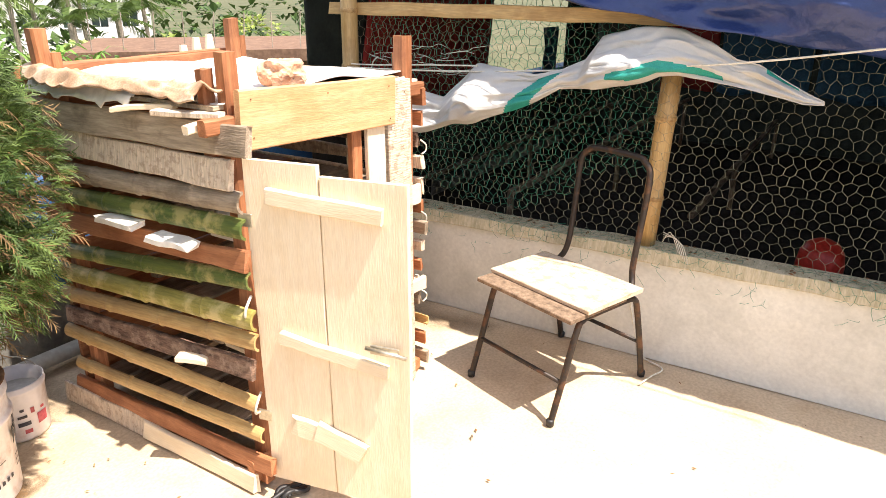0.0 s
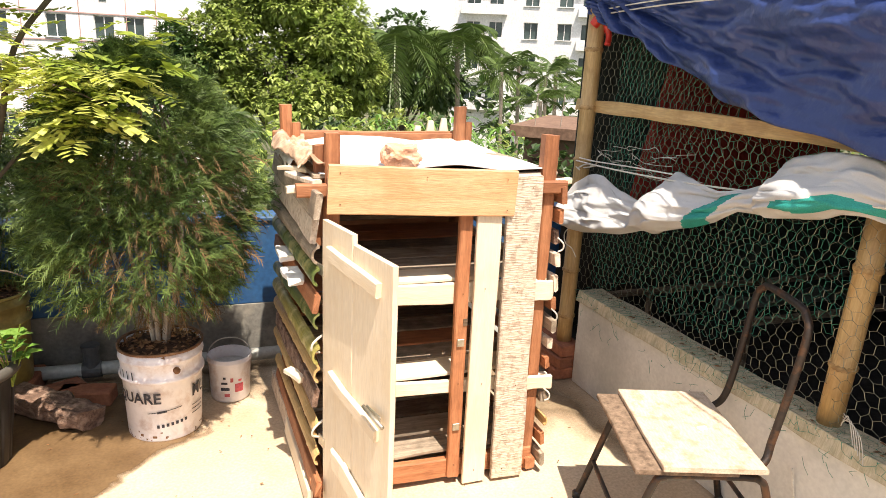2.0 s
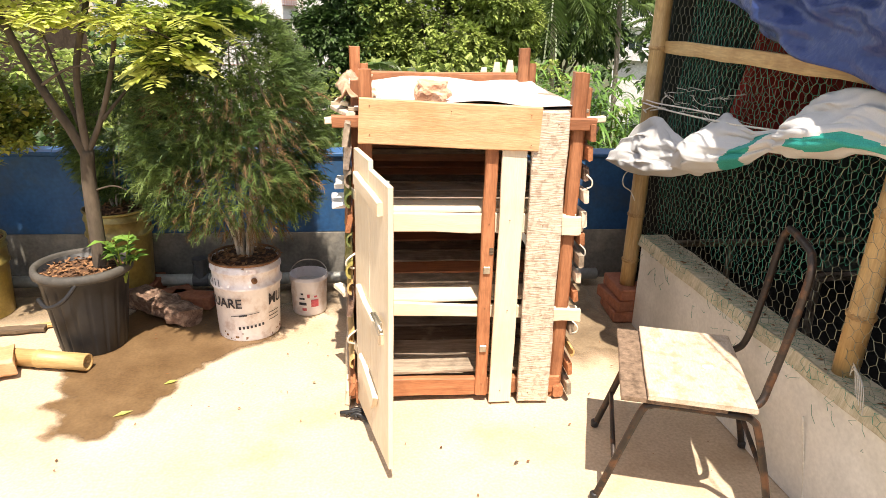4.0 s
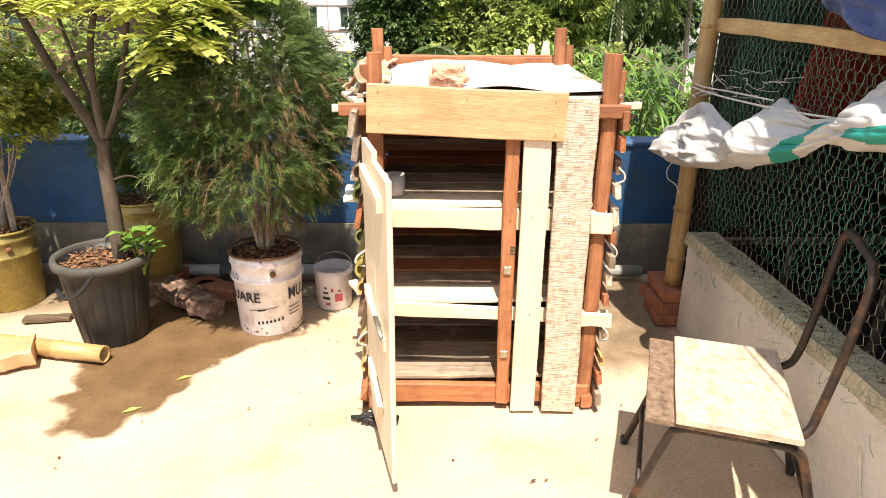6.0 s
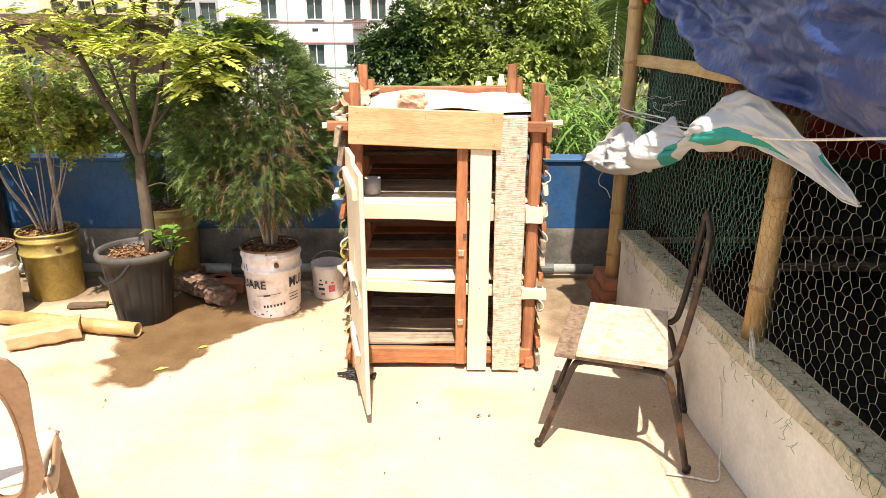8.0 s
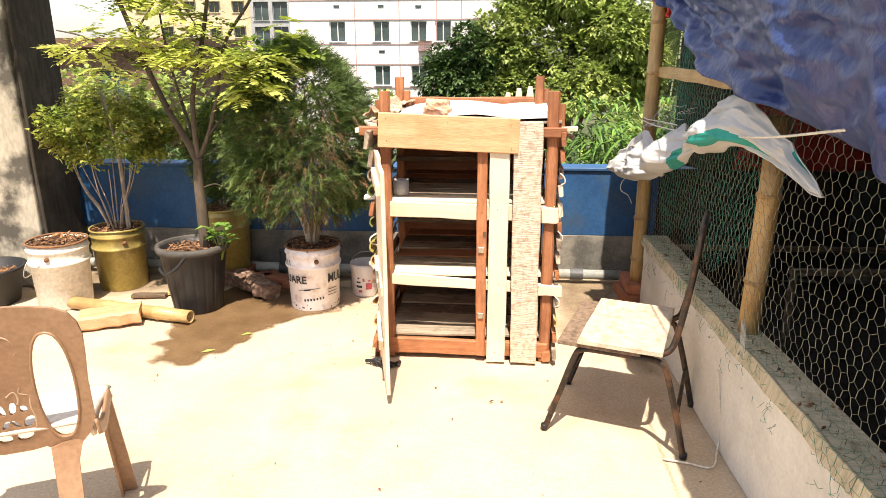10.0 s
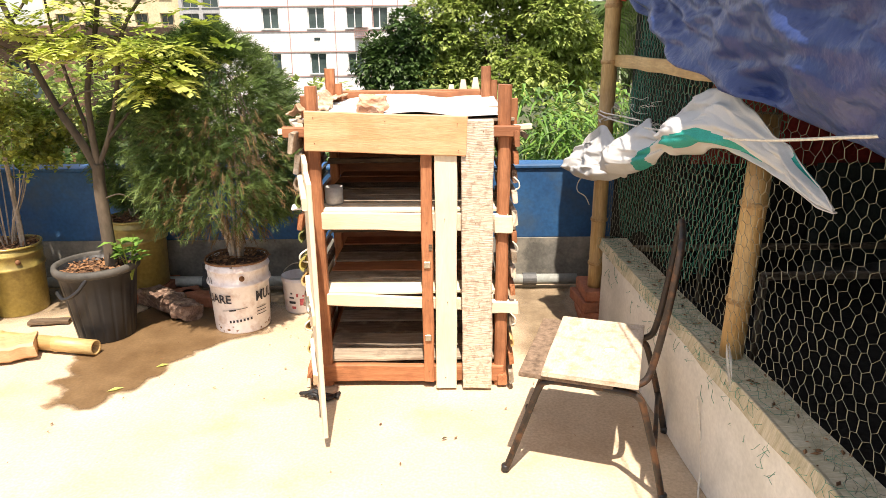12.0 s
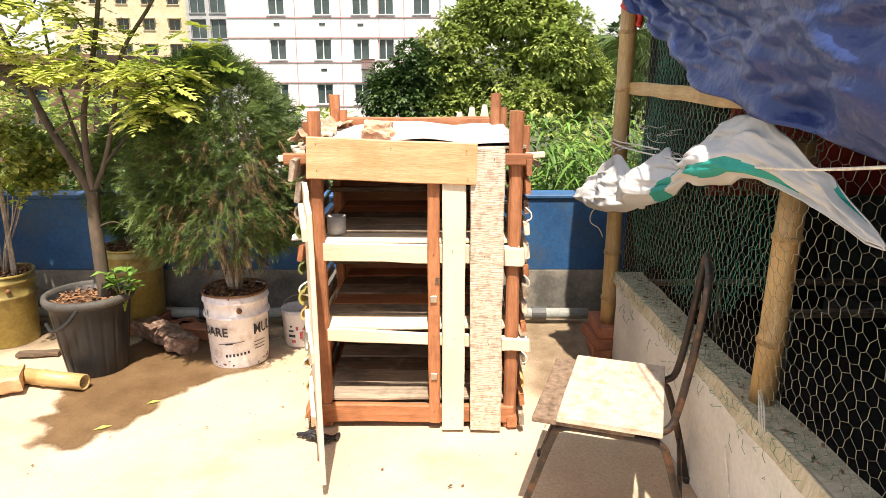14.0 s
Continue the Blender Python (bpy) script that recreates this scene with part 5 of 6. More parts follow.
part("rim", bm_lathe([(0.186, 0.352), (0.198, 0.356), (0.201, 0.372), (0.197, 0.388), (0.182, 0.392), (0.173, 0.384), (0.173, 0.35)], 60, base=False), M["rim_plastic"], pot, "dusty rolled rim", smooth=True)
part("handle", bm_tube(smooth_path([(0.0, -0.19, 0.36), (-0.05, -0.20, 0.30), (-0.12, -0.165, 0.26), (-0.165, -0.10, 0.275)], 6), 0.009, 8), M["black_plastic"], pot, "drooping carrying strap", smooth=True)
add_soil(pot, 0.174, 0.345, 77)
tub = thing("tub", "wide low black plastic tub", "tub", pose(-2.47, 0.58, 0))
part("body", bm_lathe([(0.15, 0.0), (0.2, 0.2), (0.215, 0.205), (0.215, 0.215), (0.195, 0.215), (0.15, 0.03), (0.001, 0.03)], 40), M["black_plastic"], tub, smooth=True)
add_soil(tub, 0.185, 0.15, 12)

# ---- odds and ends on the floor ----
pier = thing("brick_pier", "two dark bricks under the gold pail", "bricks")
for x, y, r in ((-1.25, 1.10, 8), (-1.12, 1.12, -4)):
    part("brick", bm_box((-0.06, -0.12, 0.0), (0.06, 0.12, 0.085), 0.006), M["brick"], pier, m=pose(x, y, 0, 0, 0, r))
for x, y, r, z in ((-0.98, 1.02, 30, 0.0), (-0.86, 0.98, -12, 0.0)):
    tagged(finish("brick", bm_box((-0.11, -0.05, 0.0), (0.11, 0.05, 0.065), 0.006), M["brick"], m=pose(x, y, z, 0, 0, r)), "loose worn red brick on the floor", "brick", "loose bricks")
bm = bm_plank(0.42, 0.125, 0.09, 71, 0.014, 9, 0.03)
bmesh.ops.subdivide_edges(bm, edges=bm.edges[:], cuts=1, use_grid_fill=True)
for v in bm.verts:
    v.co += Vector((0, wobble(v.co, 0.02, 14), wobble(v.co, 0.02, 14, 4)))
tagged(finish("log", bm, M["bark"], m=along((-1.13, 0.99, 0.06), (-0.785, 0.71, 0.05))[0]), "rotting split log beside the white pail", "log")
mm, ln = along((-1.95, 0.52, 0.036), (-1.13, 0.335, 0.042))
tagged(finish("bamboo_tube", bm_bamboo(ln, 0.036, 0.33, 18, 0.3, 0.78, 9), M["bamboo"], m=mm, smooth=True), "cut length of pale hollow bamboo on the floor", "bamboo")
bm = bm_plank(0.30, 0.15, 0.075, 83, 0.006, 6, 0.012)
bmesh.ops.subdivide_edges(bm, edges=bm.edges[:], cuts=2, use_grid_fill=True)
for v in bm.verts:
    v.co += Vector((wobble(v.co, 0.008, 30), wobble(v.co, 0.005, 22), wobble(v.co, 0.005, 26, 4)))
tagged(finish("wood_block", bm, M["orange_wood"], m=along((-1.70, 0.24, 0.042), (-1.42, 0.36, 0.05))[0]), "chopped orange-brown wood block on the floor", "wood block")
mm, _ = along((-1.66, 0.70, 0.016), (-1.45, 0.73, 0.014))
tagged(finish("offcut", bm_plank(0.2, 0.05, 0.02, 91, 0.004), M["dark_wood"], m=mm), "thin dark wood offcut on the floor", "offcut")
plank_m, ln = along((-1.58, 0.70, 0.012), (-1.30, 0.86, 0.012))
tagged(finish("offcut", bm_plank(ln, 0.035, 0.016, 92, 0.004), M["bamboo"], m=plank_m), "pale bamboo strip lying behind the pot", "offcut")
rnd = random.Random(21)
verts, faces = [], []
for i in range(300):
    x, y = rnd.uniform(-2.2, 1.25), rnd.uniform(-1.6, 1.1)
    if rnd.random() < 0.55:
        x, y = rnd.gauss(-0.2, 0.8), rnd.gauss(0.5, 0.5)
    if y > 1.1 or y < -1.8:
        continue
    a, s = rnd.uniform(0, 6.28), rnd.choice((0.002, 0.003, 0.004, 0.006, 0.009))
    d, w = Vector((math.cos(a), math.sin(a), 0)) * s, Vector((-math.sin(a), math.cos(a), 0)) * s * rnd.uniform(0.15, 0.6)
    p = Vector((x, y, 0.004))
    b = len(verts)
    h = Vector((0, 0, s * 0.35))
    verts += [p - d, p - w, p + d, p + w, p + h]
    faces += [(b, b + 1, b + 4), (b + 1, b + 2, b + 4), (b + 2, b + 3, b + 4), (b + 3, b, b + 4)]
tagged(raw("floor_litter", verts, faces, M["litter"]), "scattered chips and crumbs on the concrete", "litter", kind="stuff")
for x, y, s in ((-0.80, 0.20, 0.03), (-0.92, -0.02, 0.035), (0.50, -0.40, 0.014)):
    bm = bm_data([(0, 0, 0.006), (s, s * 0.3, 0.012), (s * 2, 0, 0.007), (s, -s * 0.3, 0.008)], [(0, 1, 2, 3)])
    tagged(finish("fallen_leaf", bm, M["lime_leaf"] if x < 0 else M["dark_wood"], m=pose(x, y, 0, 0, 0, 30)), "small fallen leaf on the concrete", "leaf", "fallen leaves")

# ---- moulded plastic chair ----
mono = thing("plastic_chair", "tan moulded plastic chair without arms, pierced patterned back", "chair", pose(-0.799, -1.428, 0, 0, 0, 25.5))


def slab_with_holes(outline, holes, thick):
    """A plate in the x z plane, with openings cut through it."""
    bm = bmesh.new()
    edges = []
    for loop in [outline] + holes:
        vs = [bm.verts.new((x, 0, z)) for x, z in loop]
        edges += [bm.edges.new((vs[i], vs[(i + 1) % len(vs)])) for i in range(len(vs))]
    bmesh.ops.triangle_fill(bm, edges=edges, use_beauty=True, use_dissolve=False)
    ex = bmesh.ops.extrude_face_region(bm, geom=bm.faces[:])
    for v in [g for g in ex["geom"] if isinstance(g, bmesh.types.BMVert)]:
        v.co.y += thick
    return bm


def oval(cx, cz, rx, rz, n=28, tilt=0.0):
    return [(cx + rx * math.copysign(abs(math.cos(a)) ** 0.8, math.cos(a)) + tilt * math.sin(a) * rz, cz + rz * math.sin(a)) for a in np.linspace(0, 2 * math.pi, n, endpoint=False)]


def lean(z):
    return -0.276 * (z - 0.42)


half = [(0.07, 0.335), (0.105, 0.315), (0.16, 0.33), (0.195, 0.375), (0.214, 0.43), (0.217, 0.56), (0.226, 0.66), (0.229, 0.715), (0.222, 0.755), (0.203, 0.785), (0.17, 0.80), (0.12, 0.808), (0.06, 0.812)]
outline = half + [(0.0, 0.813)] + [(-x, z) for x, z in reversed(half)] + [(-0.035, 0.328), (0.035, 0.328)]
holes = [oval(s * 0.133, 0.545, 0.050, 0.180, tilt=0.03 * s) for s in (-1, 1)]
for s in (-1, 1):
    for cx, cz, rx, rz, tl in ((0.014, 0.748, 0.010, 0.018, 0.1), (0.014, 0.487, 0.009, 0.022, 0.2), (0.040, 0.482, 0.010, 0.012, 0.0), (0.027, 0.388, 0.021, 0.019, 0.3), (0.012, 0.432, 0.008, 0.014, -0.5), (0.046, 0.436, 0.013, 0.020, 0.4)):
        holes.append(oval(s * cx, cz, rx, rz, 12, tilt=tl * s))
bm = slab_with_holes(outline, holes, 0.012)
for v in bm.verts:
    v.co.y += 0.035 * (1 - (v.co.x / 0.23) ** 2) + lean(v.co.z)
part("backrest", bm, M["monobloc"], mono)
# raised rim round each long opening and relief scrolls between them
for s in (-1, 1):
    rim = [(x, 0.035 * (1 - (x / 0.23) ** 2) + lean(z), z) for x, z in oval(s * 0.133, 0.545, 0.052, 0.182, 40, tilt=0.03 * s)]
    part("rim", bm_tube(rim + rim[:2], 0.0045, 6), M["monobloc"], mono, smooth=True)
    for pts in ([(0.01, 0.70), (0.03, 0.725), (0.055, 0.71), (0.062, 0.68), (0.048, 0.65), (0.055, 0.62)], [(0.005, 0.64), (0.03, 0.655), (0.045, 0.63), (0.03, 0.605), (0.012, 0.612)], [(0.0, 0.575), (0.022, 0.59), (0.047, 0.57), (0.04, 0.54), (0.062, 0.53)], [(0.008, 0.53), (0.028, 0.545), (0.035, 0.52), (0.03, 0.5)], [(0.06, 0.41), (0.064, 0.45), (0.06, 0.49), (0.066, 0.53)]):
        part("ornament", bm_tube(smooth_path([(s * x, 0.035 + lean(z), z) for x, z in pts], 5), 0.0035, 6), M["monobloc_pattern"], mono, "paler relief scroll", smooth=True)


def chair_seat(u, v):
    e = abs(2 * u - 1)
    drop = 0.05 * max(0.0, (e - 0.86) / 0.14) ** 2
    x = (2 * u - 1) * (0.20 + 0.03 * v - 0.012 * math.sin(v * math.pi))
    return (x, 0.035 + 0.225 * v, 0.405 - 0.012 * math.sin(v * math.pi) * (1 - e * e) - drop * (1 - v * 0.75))


# the seat's paleness is painted glare over tan plastic
part("seat", bm_sheet(chair_seat, 28, 12, 0.012), M["monobloc_glare"], mono, "tan seat with sun glare put into its pale colour", smooth=True)


def leg_plate(loop, ys, thick):
    """A tapered plate leg with a folded edge: outline in x z, leaning in y."""
    n = len(loop)
    verts = [(x, y, z) for (x, z), y in zip(loop, ys)] + [(x, y + thick, z) for (x, z), y in zip(loop, ys)]
    faces = [tuple(range(n))[::-1], tuple(range(n, 2 * n))] + [(i, (i + 1) % n, n + (i + 1) % n, n + i) for i in range(n)]
    bm = bm_data(verts, faces)
    bmesh.ops.recalc_face_normals(bm, faces=bm.faces[:])
    return bm


for s in (-1, 1):
    part("rear_leg", bm_join(leg_plate([(s * 0.082, 0.33), (s * 0.19, 0.375), (s * 0.165, 0.335), (s * 0.150, 0.28), (s * 0.150, 0.14), (s * 0.158, 0.0), (s * 0.108, 0.0), (s * 0.088, 0.14)], [0.045, 0.035, 0.038, 0.03, 0.0, -0.03, -0.03, 0.0], 0.010),
                             leg_plate([(s * 0.082, 0.33), (s * 0.09, 0.33), (s * 0.095, 0.14), (s * 0.115, 0.0), (s * 0.108, 0.0), (s * 0.087, 0.14)], [0.05, 0.05, 0.004, -0.026, -0.026, 0.004], 0.045)), M["monobloc"], mono)
    part("front_leg", bm_join(leg_plate([(s * 0.224, 0.405), (s * 0.231, 0.33), (s * 0.262, 0.0), (s * 0.215, 0.0), (s * 0.198, 0.26), (s * 0.205, 0.36)], [0.235, 0.24, 0.27, 0.27, 0.24, 0.235], 0.010),
                              leg_plate([(s * 0.205, 0.36), (s * 0.199, 0.26), (s * 0.215, 0.0), (s * 0.222, 0.0), (s * 0.206, 0.26), (s * 0.212, 0.36)], [0.19, 0.205, 0.235, 0.235, 0.205, 0.19], 0.05)), M["monobloc"], mono)
    part("side_rail", bm_sheet(lambda u, v: (s * (0.214 + 0.010 * u + 0.006 * v), 0.0 + 0.238 * u, 0.425 - 0.025 * u - 0.028 * math.sin(min(1.0, u * 1.3) * math.pi) - (0.05 - 0.02 * u) * v), 12, 3, 0.008), M["monobloc"], mono, smooth=True)

# ---- plants on the terrace ----


def tilt_frame(d):
    d = d.normalized()
    s = d.cross(Vector((0, 0, 1)))
    s = s.normalized() if s.length > 1e-3 else Vector((1, 0, 0))
    return d, s, s.cross(d)


def branch_mesh(paths, sides=7):
    return bm_join(*[bm_tube(smooth_path(p, 5), r0, sides, True, list(np.linspace(r0, r1, (len(p) - 1) * 5 + 1))) for p, r0, r1 in paths])


def sprig(verts, faces, p, d, size, rnd, pairs=6):
    """A feathery spray: a thin drooping axis with short threads of scale leaves on both sides."""
    d, s, n = tilt_frame(d)
    roll = rnd.uniform(-1.2, 1.2)
    s = (s * math.cos(roll) + n * math.sin(roll)).normalized()
    sag = rnd.uniform(0.05, 0.6) * size
    w = size * 0.026
    b = len(verts)
    mid, end = p + d * size * 0.55 + Vector((0, 0, -0.3 * sag)), p + d * size + Vector((0, 0, -sag))
    verts += [p - s * w, p + s * w, mid + s * w, mid - s * w, end]
    faces += [(b, b + 1, b + 2, b + 3), (b + 3, b + 2, b + 4)]
    for k in range(pairs):
        t = 0.1 + 0.8 * k / pairs
        q = p + d * (size * t) + Vector((0, 0, -sag * t * t))
        for sg in (-1, 1):
            ln = size * (0.44 - 0.26 * t) * rnd.uniform(0.6, 1.3)
            tip = q + (d * 0.9 + s * sg * 0.6 + n * rnd.uniform(-0.25, 0.25) + Vector((0, 0, rnd.uniform(-0.45, 0.05)))) * ln
            b = len(verts)
            verts += [q, q + d * w * 2.2, q.lerp(tip, 0.6) + d * w * 1.7, tip]
            faces.append((b, b + 1, b + 2, b + 3))


cedar = thing("cedar_shrub", "dense feathery green cedar shrub with some dry inner sprays", "shrub", pose(-0.537, 0.70, 0.0))
rnd = random.Random(3)
stems = []
for k in range(8):
    a = k * 0.9
    r = 0.10 + 0.05 * (k % 3)
    stems.append(([(0.02 * math.cos(a), 0.02 * math.sin(a), 0.34), (0.05 * math.cos(a), 0.05 * math.sin(a), 0.5), (r * math.cos(a), r * math.sin(a), 0.75), (r * 0.9 * math.cos(a), r * 0.9 * math.sin(a), 1.05), (0.05 * math.cos(a), 0.05 * math.sin(a), 1.28)], 0.011, 0.003))
for st in stems:
    part("stem", branch_mesh([st]), M["stem"], cedar)
CZ, CR = [0.50, 0.56, 0.66, 0.8, 0.95, 1.1, 1.22, 1.34, 1.42, 1.47], [0.12, 0.26, 0.35, 0.395, 0.40, 0.385, 0.34, 0.265, 0.17, 0.03]


def cedar_r(z, a):
    lump_ = 1 + 0.16 * noise.noise(Vector((math.cos(a) * 1.7, math.sin(a) * 1.7, z * 4.0))) + 0.12 * noise.noise(Vector((math.cos(a) * 4, math.sin(a) * 4, z * 9)))
    return float(np.interp(z, CZ, CR)) * lump_


verts, faces = [], []
for i in range(17000):
    z = 0.58 + 0.89 * rnd.random() ** 0.95
    a = rnd.uniform(0, 2 * math.pi)
    q = cedar_r(z, a) * rnd.uniform(0.3, 1.0) ** 0.5
    p = Vector((q * math.cos(a) - 0.03, q * math.sin(a), z))
    if noise.noise(p * 6.0) < -0.1 and rnd.random() < 0.85:
        continue
    up = 1.1 * (z - 0.85) + rnd.uniform(-0.7, 1.0)
    a += rnd.uniform(-1.3, 1.3)
    d = Vector((math.cos(a), math.sin(a), up))
    sprig(verts, faces, p, d, rnd.uniform(0.04, 0.09), rnd, 6)
raw("foliage", verts, faces, M["cedar"], cedar)
verts, faces = [], []
for i in range(650):
    z = rnd.uniform(0.52, 1.15)
    a = rnd.choice((rnd.uniform(0, 2 * math.pi), rnd.gauss(-1.5, 0.6)))
    q = cedar_r(z, a) * rnd.uniform(0.5, 0.97)
    p = Vector((q * math.cos(a), q * math.sin(a), z))
    sprig(verts, faces, p, Vector((math.cos(a), math.sin(a), rnd.uniform(-1.2, 0.2))), rnd.uniform(0.05, 0.09), rnd, 5)
raw("dry_foliage", verts, faces, M["cedar_dead"], cedar, "rusty dry sprays")


def pinnate(verts, faces, p, d, size, rnd, pairs=7, wide=0.5):
    """A feather leaf: leaflets in pairs along a drooping midrib."""
    d, s, n = tilt_frame(d)
    roll = rnd.uniform(-0.4, 0.4)
    s = (s * math.cos(roll) + n * math.sin(roll)).normalized()
    for k in range(pairs + 1):
        t = (k + 0.8) / (pairs + 1)
        q = p + d * (size * t) + Vector((0, 0, -0.28 * size * t * t))
        ln = size * wide * 0.5 * math.sin(0.35 + t * 2.3) * rnd.uniform(0.8, 1.15)
        for sg in ((-1, 1) if k < pairs else (0,)):
            e = (d * (0.45 if sg else 1.0) + s * sg + Vector((0, 0, rnd.uniform(-0.45, 0.05)))).normalized()
            w = e.cross(n).normalized() * ln * 0.3
            b = len(verts)
            verts += [q, q + e * ln * 0.5 + w + n * ln * 0.04, q + e * ln, q + e * ln * 0.5 - w + n * ln * 0.04]
            faces.append((b, b + 1, b + 2, b + 3))


tree = thing("potted_tree", "young tree with slender forked trunk and bright lime feathery leaves", "tree", pose(-1.135, 0.60, 0.0))
T = Vector((-1.135, 0.60, 0))


def rel(*pts):
    return [Vector(p) - T for p in pts]


limbs = [
    (rel((-1.125, 0.60, 0.30), (-1.12, 0.59, 0.55), (-1.115, 0.58, 0.74), (-1.10, 0.57, 0.875)), 0.033, 0.026),
    (rel((-1.105, 0.57, 0.845), (-1.15, 0.56, 0.965), (-1.22, 0.55, 1.11), (-1.30, 0.55, 1.30), (-1.36, 0.54, 1.50), (-1.44, 0.53, 1.75), (-1.55, 0.52, 2.05), (-1.65, 0.55, 2.35)), 0.021, 0.007),
    (rel((-1.10, 0.57, 0.86), (-1.10, 0.56, 1.05), (-1.08, 0.55, 1.23), (-1.01, 0.55, 1.46), (-0.955, 0.55, 1.70), (-0.93, 0.58, 2.0), (-0.88, 0.6, 2.3)), 0.017, 0.006),
    (rel((-1.095, 0.57, 0.87), (-1.03, 0.57, 1.0), (-0.96, 0.56, 1.2), (-0.89, 0.55, 1.46), (-0.72, 0.54, 1.69), (-0.6, 0.56, 1.95), (-0.5, 0.6, 2.15)), 0.013, 0.005),
    (rel((-1.02, 0.56, 1.0), (-0.92, 0.60, 1.12), (-0.80, 0.62, 1.24), (-0.68, 0.62, 1.32)), 0.008, 0.003),
    (rel((-1.24, 0.55, 1.12), (-1.10, 0.50, 1.20), (-0.98, 0.45, 1.22)), 0.007, 0.003),
    (rel((-1.32, 0.55, 1.34), (-1.45, 0.52, 1.42), (-1.60, 0.48, 1.50), (-1.75, 0.5, 1.53)), 0.008, 0.003),
    (rel((-1.37, 0.54, 1.5), (-1.30, 0.6, 1.62), (-1.22, 0.62, 1.75)), 0.007, 0.003),
    (rel((-1.0, 0.55, 1.5), (-1.08, 0.6, 1.6), (-1.15, 0.62, 1.72)), 0.006, 0.003),
    (rel((-1.3, 0.55, 1.28), (-1.42, 0.6, 1.30), (-1.52, 0.62, 1.36)), 0.006, 0.003),
    (rel((-1.12, 0.6, 0.95), (-1.2, 0.66, 1.15), (-1.27, 0.7, 1.4), (-1.3, 0.72, 1.62)), 0.011, 0.005),
    (rel((-0.90, 0.55, 1.38), (-0.80, 0.42, 1.36), (-0.70, 0.33, 1.34), (-0.62, 0.31, 1.30)), 0.006, 0.002),
    (rel((-1.11, 0.59, 0.7), (-1.0, 0.52, 0.74), (-0.93, 0.5, 0.72)), 0.004, 0.002),
]
part("trunk", branch_mesh(limbs[:1], 12), M["trunk"], tree, "smooth grey-brown trunk", smooth=True)
for k, b in enumerate(limbs[1:]):
    part("branch", branch_mesh([b], 8), M["trunk"], tree, smooth=True)
CLUMPS = [(-0.92, 0.5, 1.40, 0.13, 22), (-1.08, 0.5, 1.40, 0.12, 18), (-0.80, 0.55, 1.38, 0.10, 16), (-0.66, 0.60, 1.36, 0.09, 18), (-0.70, 0.58, 1.27, 0.07, 12), (-0.76, 0.54, 1.22, 0.05, 7), (-0.60, 0.58, 1.38, 0.06, 10), (-1.0, 0.5, 1.53, 0.10, 16), (-1.2, 0.5, 1.45, 0.10, 12),
          (-1.42, 0.5, 1.50, 0.12, 16), (-1.62, 0.5, 1.46, 0.10, 12), (-1.5, 0.5, 1.34, 0.07, 7), (-1.3, 0.55, 1.72, 0.14, 20), (-0.98, 0.55, 1.80, 0.13, 18), (-0.70, 0.55, 1.80, 0.12, 14), (-1.5, 0.5, 1.92, 0.13, 16), (-1.12, 0.5, 1.62, 0.08, 8), (-0.61, 0.32, 1.36, 0.06, 9), (-0.66, 0.30, 1.28, 0.05, 9), (-0.71, 0.32, 1.21, 0.04, 5), (-0.74, 0.34, 1.37, 0.06, 7)]
verts, faces = [], []
for x, y, z, r, n in CLUMPS:
    for i in range(int(n * 1.3)):
        a = rnd.uniform(0, 2 * math.pi)
        q = r * rnd.uniform(0.1, 0.9)
        p = Vector((x + q * math.cos(a), y + q * math.sin(a), z + rnd.uniform(-0.045, 0.045))) - T
        pinnate(verts, faces, p, Vector((math.cos(a), math.sin(a), rnd.uniform(-0.35, 0.3))), rnd.uniform(0.09, 0.16), rnd, 6, 0.85)
raw("foliage", verts, faces, M["lime_leaf"], tree, "bright lime young leaves")
verts, faces = [], []
for i in range(480):
    x, y, z, r, n = rnd.choice(CLUMPS)
    if i > 170:
        x, y, z = rnd.uniform(-2.25, -0.8), rnd.gauss(0.66, 0.12), rnd.uniform(1.82, 2.4)
    a = rnd.uniform(0, 2 * math.pi)
    p = Vector((x + rnd.gauss(0, 0.12), y + 0.05 + rnd.gauss(0, 0.1), z + rnd.gauss(0.04, 0.08))) - T
    pinnate(verts, faces, p, Vector((math.cos(a), math.sin(a), rnd.uniform(-0.2, 0.4))), rnd.uniform(0.12, 0.2), rnd, 6, 0.6)
raw("foliage", verts, faces, M["mid_leaf"], tree, "older mid-green leaves")


def broad(verts, faces, p, d, ln, rnd, width=0.4):
    d, s, n = tilt_frame(d)
    w = s * ln * width
    b = len(verts)
    verts += [p, p + d * ln * 0.45 + w + n * ln * 0.08, p + d * ln + Vector((0, 0, -0.15 * ln)), p + d * ln * 0.45 - w + n * ln * 0.08, p + d * ln * 0.5]
    faces += [(b, b + 1, b + 4), (b + 1, b + 2, b + 4), (b + 2, b + 3, b + 4), (b + 3, b, b + 4)]


herb = thing("seedling", "small broad-leaved seedling growing beside the trunk", "plant", pose(-1.02, 0.56, 0.30))
paths = []
verts, faces = [], []
for k in range(6):
    a = k * 1.1 + 0.3
    tip = Vector((0.06 * math.cos(a), 0.06 * math.sin(a), 0.14 + 0.02 * k))
    paths.append(([Vector((0, 0, 0)), tip * 0.5 + Vector((0, 0, 0.02)), tip], 0.004, 0.002))
    for j in range(8):
        b = rnd.uniform(0, 6.28)
        broad(verts, faces, tip * rnd.uniform(0.6, 1.0), Vector((math.cos(b), math.sin(b), rnd.uniform(-0.1, 0.6))), rnd.uniform(0.045, 0.075), rnd, 0.3)
for st in paths:
